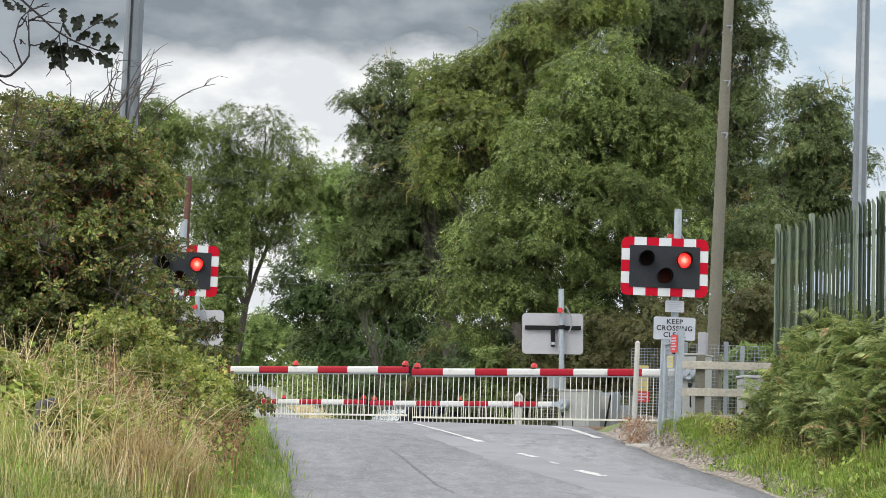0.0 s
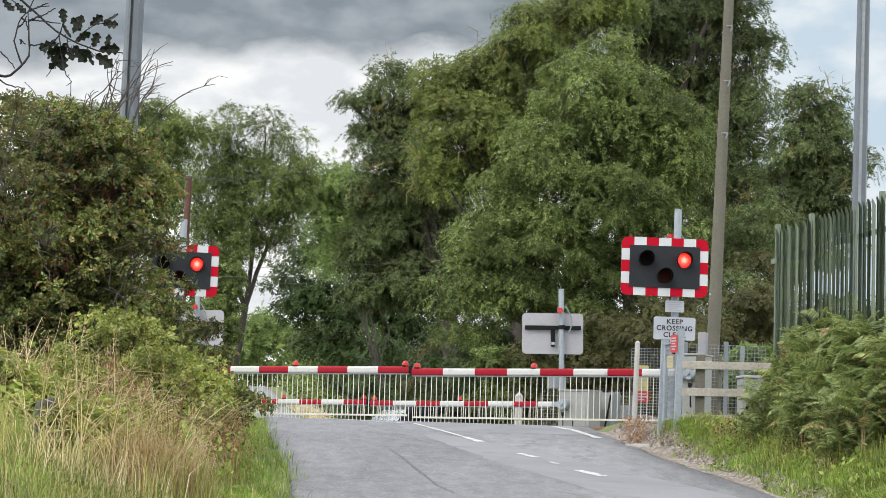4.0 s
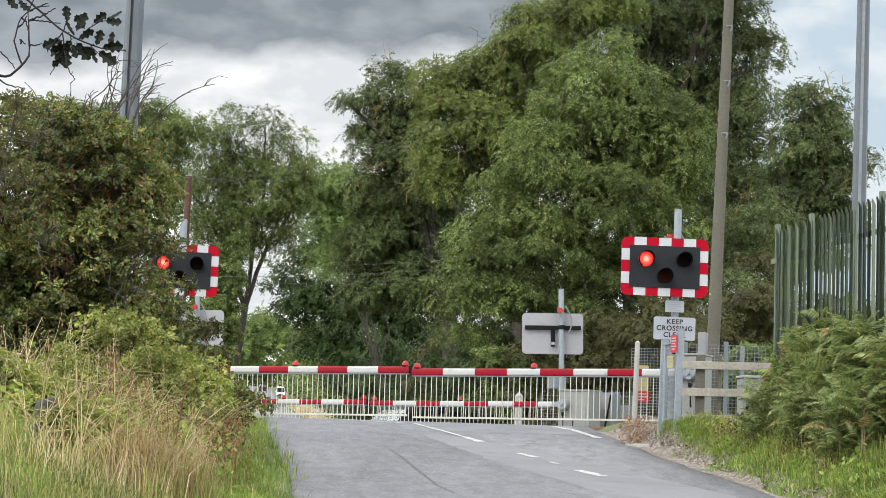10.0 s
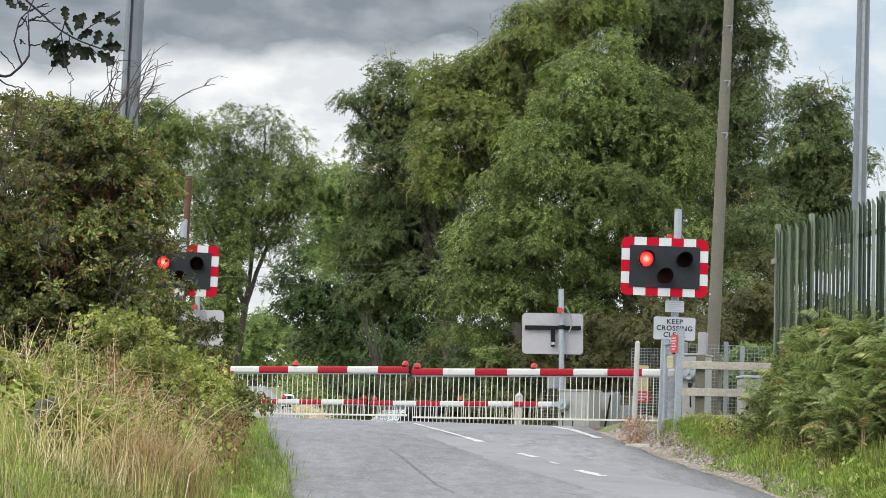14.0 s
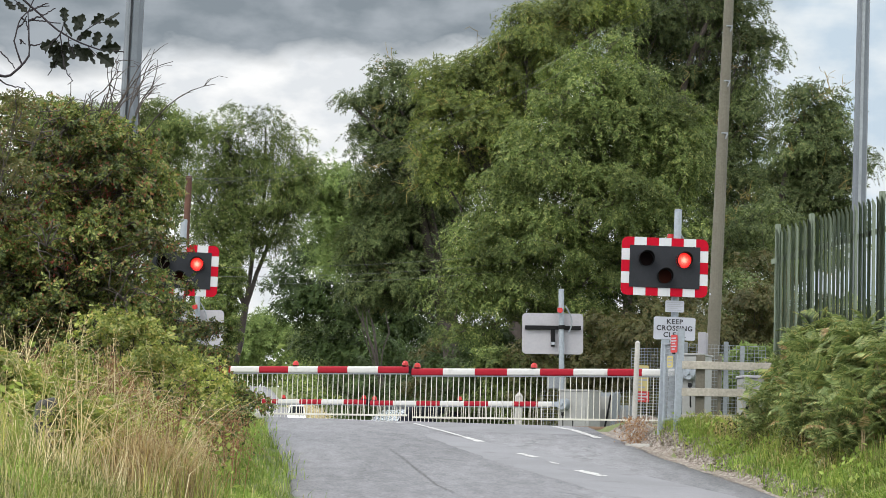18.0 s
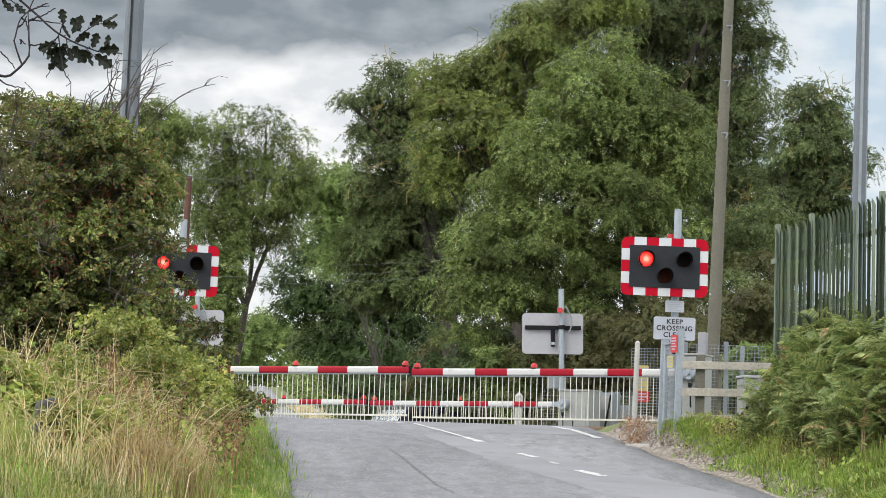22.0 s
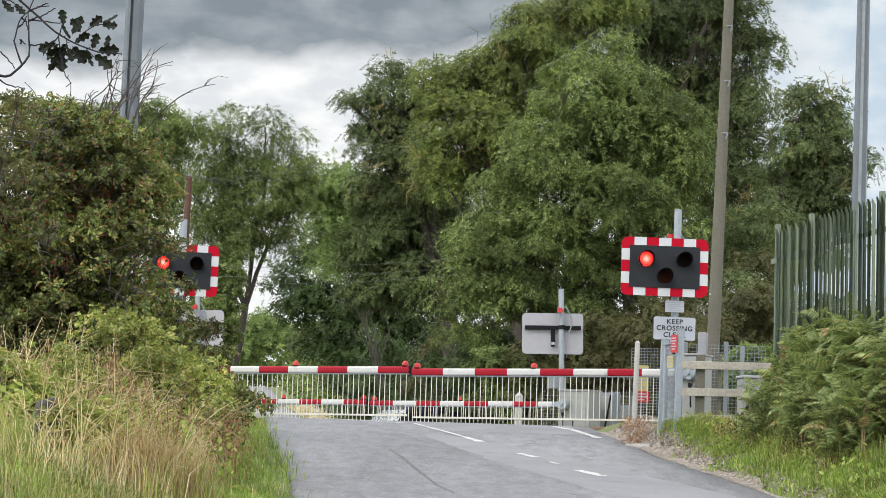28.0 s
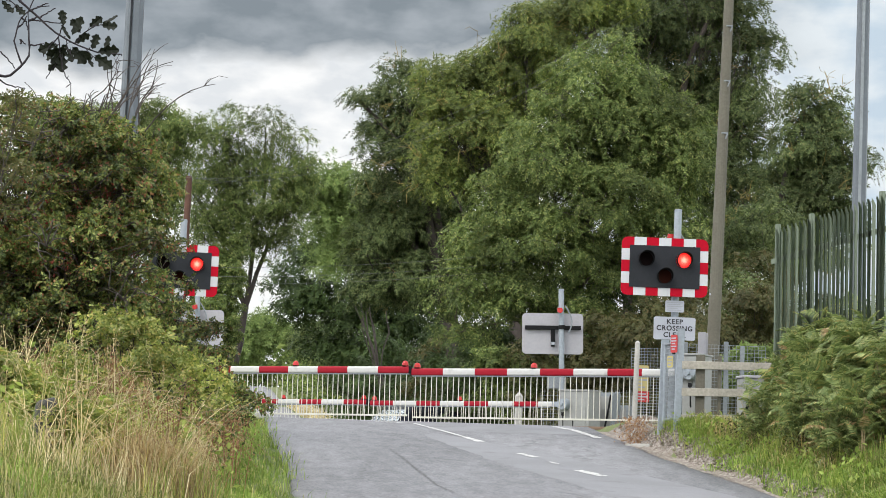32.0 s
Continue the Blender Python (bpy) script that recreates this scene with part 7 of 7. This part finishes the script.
def make_oak():
    th = thing("oak_tree", pose(-5.0, 10.0, on_ground(-5.0, 10.0)), "oak tree whose thin leafy branch hangs over the verge", "tree")
    z0 = on_ground(-5.0, 10.0)
    hp = Heap()
    hp.tube(bent((0, 0, -0.2), (0.2, 0, 4.2), 7, 0.03), np.linspace(0.24, 0.14, 7), 9)
    hp.put("trunk", M_BARK, th, smooth=True)
    br = thing("branch", pose(3.1, -1.2, 0.80 - z0), "", "")
    for key in list(br.keys()):
        del br[key]
    br.parent = th
    br["label"] = "thin dark branch with lobed oak leaves"
    hp = Heap()
    hp.tube(bent((-2.9, 1.2, 3.0 - 0.8), (0.156, 0.0, -0.02), 9, 0.02), np.linspace(0.05, 0.006, 9), 6)
    for r0, path in ((0.0048, [(0.156, -0.02), (0.233, -0.083), (0.317, -0.155), (0.387, -0.188), (0.469, -0.215), (0.579, -0.226)]), (0.003, [(0.317, -0.155), (0.331, -0.12), (0.342, -0.072)]), (0.003, [(0.387, -0.188), (0.419, -0.14), (0.452, -0.109), (0.509, -0.093)]),
                     (0.003, [(0.317, -0.155), (0.327, -0.225), (0.311, -0.272), (0.272, -0.324)]), (0.003, [(0.327, -0.225), (0.339, -0.287), (0.36, -0.328), (0.379, -0.353)]), (0.003, [(0.317, -0.16), (0.284, -0.191), (0.256, -0.227)]), (0.0025, [(0.422, -0.198), (0.458, -0.232), (0.506, -0.277)]),
                     (0.003, [(0.068, 0.03), (0.119, -0.026), (0.162, -0.055)]), (0.0025, [(0.352, -0.173), (0.358, -0.212), (0.386, -0.253)])):
        p = np.array([(x, 0.02 * math.sin(30 * x), z) for x, z in path])
        t_, s_ = np.linspace(0, 1, 12), np.linspace(0, 1, len(path))
        p = np.stack([np.interp(t_, s_, p[:, i]) for i in range(3)], 1) + RNG.normal(0, 0.0012, (12, 3))
        hp.tube(p, np.linspace(r0, r0 * 0.55, 12), 5)
        for q in p[2::3]:
            hp.tube([q, q + RNG.normal(0, 0.011, 3)], [r0 * 0.6, r0 * 0.5], 4)
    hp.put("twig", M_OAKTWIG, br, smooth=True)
    hp = Heap()
    def limb(pts_, r0, r1):
        p = np.array([(x, 0.10 * math.sin(3 * x), z) for x, z in pts_])
        t = np.linspace(0, 1, 16)
        s_ = np.linspace(0, 1, len(p))
        hp.tube(np.stack([np.interp(t, s_, p[:, i]) for i in range(3)], 1) + RNG.normal(0, 0.0025, (16, 3)), np.linspace(r0, r1, 16), 5)
    bare = [[(-0.9, 0.0), (-0.221, 0.054), (-0.094, 0.026), (-0.047, 0.018), (0.027, 0.093), (0.061, 0.158), (0.049, 0.269), (0.043, 0.396), (0.075, 0.492)], [(0.027, 0.093), (-0.008, 0.156), (-0.026, 0.219), (-0.015, 0.298), (0.007, 0.363), (0.057, 0.412), (0.15, 0.437)], [(-0.166, 0.198), (-0.102, 0.162), (-0.053, 0.122), (-0.012, 0.07)]]
    bare += [[(0.052, 0.212), (0.083, 0.209), (0.13, 0.224)], [(0.048, 0.345), (0.121, 0.382), (0.185, 0.429)], [(0.048, 0.351), (0.108, 0.347), (0.217, 0.347)], [(0.007, 0.363), (0.033, 0.332), (0.048, 0.284)], [(0.043, 0.396), (0.103, 0.43), (0.14, 0.453)], [(-0.188, 0.023), (-0.093, 0.004), (-0.045, -0.026), (0.04, -0.036)], [(-0.015, 0.298), (0.015, 0.325), (0.032, 0.364)], [(0.015, 0.21), (0.007, 0.235), (0.033, 0.211)]]
    for b_ in bare:
        w = 0.0105 if len(b_) > 7 else 0.0055
        limb(b_, w, 0.003)
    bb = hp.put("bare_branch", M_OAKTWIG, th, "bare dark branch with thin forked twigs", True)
    bb.matrix_basis = pose(2.62, 2.0, 1.02 - z0)
    me = oak_leaf_mesh()
    spots = [(0.338, -0.119, 97), (0.403, -0.136, 120), (0.434, -0.112, 38), (0.491, -0.112, -5), (0.49, -0.096, 31), (0.363, -0.17, 112), (0.382, -0.183, 33), (0.452, -0.204, 78), (0.508, -0.219, 83), (0.48, -0.215, 0), (0.47, -0.236, -52), (0.393, -0.215, -23), (0.353, -0.2, -172), (0.36, -0.207, -63), (0.331, -0.217, -97)]
    spots += [(0.338, -0.224, -116), (0.307, -0.183, -141), (0.316, -0.19, -125), (0.075, -0.016, -53), (0.126, -0.028, -38), (0.348, -0.182, -109), (0.371, -0.195, -49), (0.422, -0.208, -47), (0.374, -0.153, 60), (0.328, -0.248, -123)]
    for i, (x, z, a) in enumerate(spots):
        o = new("leaf", me)
        o.parent = br
        k_ = RNG.uniform(0.72, 1.1)
        o.matrix_basis = pose(x, RNG.normal(0, 0.02), z, 0, -a + RNG.normal(0, 8), 0) @ pose(0, 0, 0, 90 + RNG.normal(0, 38), 0, 0) @ Matrix.Diagonal((k_, k_, k_, 1))
    return br


# ---- vehicles ----


def car(name, m, paint_m, label, van=False, lamps=True, tall=1.46):
    """x to the right, the nose towards -y."""
    th = thing(name, m, label, "car")
    H = 1.95 if van else tall
    prof = [(-2.1, 0.30), (-2.12, 0.62), (-1.95, 0.80), (-1.1, 0.95), (-0.75, 1.02), (1.75, 0.98), (2.05, 0.85), (2.1, 0.35)]
    roof = [(-1.05, 0.95), (-0.35, H - 0.06), (0.1, H), (1.1, H - 0.02), (1.7, H - 0.18), (1.95, 0.95)] if not van else [(-1.35, 0.95), (-0.75, H - 0.08), (-0.3, H), (1.6, H), (1.95, H - 0.1), (2.05, 0.95)]
    def loft(pts, w0, w1, inset):
        bm = bmesh.new()
        a, b = [], []
        zs = [p[1] for p in pts]
        for y, z in pts:
            f = (z - min(zs)) / (max(zs) - min(zs))
            w = w0 + (w1 - w0) * f
            a.append(bm.verts.new((-w / 2, y, z)))
            b.append(bm.verts.new((w / 2, y, z)))
        bm.faces.new(a)
        bm.faces.new(b[::-1])
        for i in range(len(pts)):
            j = (i + 1) % len(pts)
            bm.faces.new((a[i], b[i], b[j], a[j]))
        bmesh.ops.recalc_face_normals(bm, faces=bm.faces)
        bmesh.ops.bevel(bm, geom=list(bm.edges), offset=0.05, segments=2, affect="EDGES")
        return bm
    part("body", loft(prof, 1.72, 1.70, 0), paint_m, th)
    part("cabin", loft(roof, 1.62, 1.30, 0), paint_m, th)
    def on_slope(p, q, z):
        return p[0] + (q[0] - p[0]) * (z - p[1]) / (q[1] - p[1])
    z0, z1 = roof[0][1] + 0.06, roof[1][1] - 0.08
    y0, y1 = on_slope(roof[0], roof[1], z0), on_slope(roof[0], roof[1], z1)
    def pane(name_, quad, mat=M_GLASS):
        bm = bmesh.new()
        f = bm.faces.new([bm.verts.new(q) for q in quad])
        bmesh.ops.solidify(bm, geom=[f], thickness=0.01)
        part(name_, bm, mat, th)
    pane("windscreen", [(-0.74, y0 - 0.02, z0), (0.74, y0 - 0.02, z0), (0.60, y1 - 0.02, z1), (-0.60, y1 - 0.02, z1)], M_SCREEN if name == "waiting_car" else M_GLASS)
    zb, zc = 1.03, roof[-2][1] - 0.06
    yb, yc = on_slope(roof[-1], roof[-2], zb), on_slope(roof[-1], roof[-2], zc)
    pane("rear_window", [(0.70, yb + 0.02, zb), (-0.70, yb + 0.02, zb), (-0.58, yc + 0.02, zc), (0.58, yc + 0.02, zc)])
    for sg in (-1, 1):
        pane("side_window", [(sg * 0.825, y0 + 0.35, 1.0), (sg * 0.825, 1.5, 1.0), (sg * 0.70, 1.3, H - 0.17), (sg * 0.70, y1 + 0.15, H - 0.14)][::sg])
        part("headlight", box(0.34, 0.06, 0.14, sg * 0.62, -2.07, 0.70, 0.02), M_LIT_LAMP if lamps else M_GLASS, th)
        part("tail_light", box(0.28, 0.05, 0.18, sg * 0.66, 2.07, 0.80, 0.02), M_LAMPRED, th)
        part("door_mirror", box(0.16, 0.10, 0.12, sg * 0.95, -0.75, 1.05, 0.02), paint_m, th)
        for y in (-1.3, 1.3):
            wh = part("wheel", rod((sg * 0.66, y, 0.31), (sg * 0.88, y, 0.31), 0.31, 0.31, 20), M_RUBBER, th)
            part("rim", rod((sg * 0.87, y, 0.31), (sg * 0.89, y, 0.31), 0.19, 0.19, 14), M_CARSILVER, wh)
    part("grille", box(0.9, 0.04, 0.16, 0, -2.1, 0.55, 0.01), M_BLACK, th)
    part("bumper", box(1.66, 0.12, 0.16, 0, -2.08, 0.36, 0.03), M_BLACK, th)
    return th


VEHICLES = {}


def lane_pose(y, off, away):
    """A place on the far road, off metres right of its middle."""
    def mid(q):
        return np.interp(q, LANE_Y, LANE_X) + off
    dx, dz = mid(y + 1) - mid(y - 1), road_z(y + 1) - road_z(y - 1)
    yaw = math.degrees(math.atan2(-dx, 2.0))
    pitch = math.degrees(math.atan2(dz, 2.0))
    if away:
        return pose(float(mid(y)), y, float(road_z(y)), -pitch, 0, yaw + 180)
    return pose(float(mid(y)), y, float(road_z(y)), pitch, 0, yaw)


def make_vehicles():
    VEHICLES["white"] = car("white_van", lane_pose(530, 1.5, False), M_CARWHITE, "white van driving down the far hill with headlights on", van=True)
    VEHICLES["dark"] = car("dark_car", lane_pose(240, -1.5, True), M_CARDARK, "dark car driving away up the far hill", lamps=False)
    car("waiting_car", pose(-1.0, 69, -0.25, 0, 0, -51), M_CARDARK, "dark car waiting beyond the crossing, sky mirrored in its windscreen", lamps=False, tall=1.64)


# ---- what moves ----
PERIOD, PHASE = 0.7396, 0.72


def motions():
    # flashing lamps: the lit disc comes forward of the dark lens and drops back behind it
    for lit, side, x, z in SIGNALS:
        on_pose, off_pose = pose(x, -0.036, z), pose(x, 0.004, z)
        def state(t):
            right = ((t - PHASE) / PERIOD) % 1 < 0.5
            return right == (side == "right")
        rows, prev = [(0.0, on_pose if state(0.0) else off_pose)], state(0.0)
        for f in range(1, 961):
            s = state(f / 30)
            if s != prev:
                rows.append(((f - 1) / 30, on_pose if prev else off_pose))
                rows.append((f / 30, on_pose if s else off_pose))
                prev = s
        rows.append((32.0, on_pose if prev else off_pose))
        clean, seen = [], set()
        for t, m in rows:
            if round(t * 30) not in seen:
                seen.add(round(t * 30))
                clean.append((t, m))
        walk(lit, clean)
    # vehicles on the far road
    def drive(ob, table, off, away):
        ts, ys = [a for a, b in table], [b for a, b in table]
        walk(ob, [(t, lane_pose(float(np.interp(t, ts, ys)), off, away)) for t in sorted(set(ts) | set(range(0, 33, 1)))])
    drive(VEHICLES["white"], [(0, 660), (5.5, 530), (6.6, 505), (8, 462), (9.5, 425), (12, 350), (14, 300), (16.5, 247), (18, 212), (18.5, 200), (21, 140), (24, 112), (32, 108)], 1.5, False)
    drive(VEHICLES["dark"], [(0, 238), (1, 258), (2, 285), (3.5, 302), (5.5, 320), (7, 345), (10, 448), (14.5, 540), (18, 600), (24, 655), (32, 670)], -1.5, True)
    # wind: the oak branch and the outer tree boughs
    b = BRANCH.matrix_basis.copy()
    sway = [(0, 0, 0), (2, -0.5, 1), (4, 0, 1), (6, 2, 0), (8, 4, -3), (9.5, 5, -3), (11, 8, -6), (12.5, 5, 0), (13.5, 5, -4), (14.5, 2, -3), (17, 2, -2), (19, 2, 0), (20, 0, 1), (22, -1, 2), (25, -1, 3), (29, -1, 3), (32, -1, 4)]
    walk(BRANCH, [(t, Matrix.Translation((dx * 0.0022, 0, -dz * 0.0022)) @ b) for t, dx, dz in sway])
    for key, k_, rows in (("left", 1.0, [(0, 0.05), (2, -0.1), (4, 0.1), (5.5, 0.15), (8, -0.05), (11, -0.15), (14, 0), (17.5, 0.15), (19, 0.2), (20.5, 0.25), (22, -0.05), (24, 0.15), (25.5, 0), (28, 0.05), (29, 0.3), (30, 0.75), (31, 1.2), (31.5, 1.55), (32, 1.5)]),
                          ("midleft", 1.0, [(0, 0), (8, -0.02), (14, -0.04), (20, 0.12), (24, 0.12), (26, 0.02), (32, 0.05)]),
                          ("main", 1.0, [(0, 0), (6, 0.04), (12, -0.03), (18, 0.05), (24, 0), (29, 0.05), (32, 0.12)])):
        ob = TREES[key]
        b0 = ob.matrix_basis.copy()
        walk(ob, [(t, b0 @ pose(0, 0, 0, 0, a * k_, 0)) for t, a in rows])
    walk(SKY, [(0.0, pose(0, 0, -1.14, 0, 0, 0.0)), (16.0, pose(0, 0, -1.14, 0, 0, -0.95)), (32.0, pose(0, 0, -1.14, 0, 0, -1.9))])


# ---- build ----
make_ground()
make_road()
make_marks()
make_patches()
make_railway()
SKY = make_sky()
make_signals()
make_barriers()
make_footway_gate()
make_far_trackside()
make_masts()
make_wires()
make_palisade()
make_trees()
make_far_woods()
make_near_hedge()
make_brambles()
make_bracken()
make_block()
make_grass()
BRANCH = make_oak()
make_vehicles()
motions()
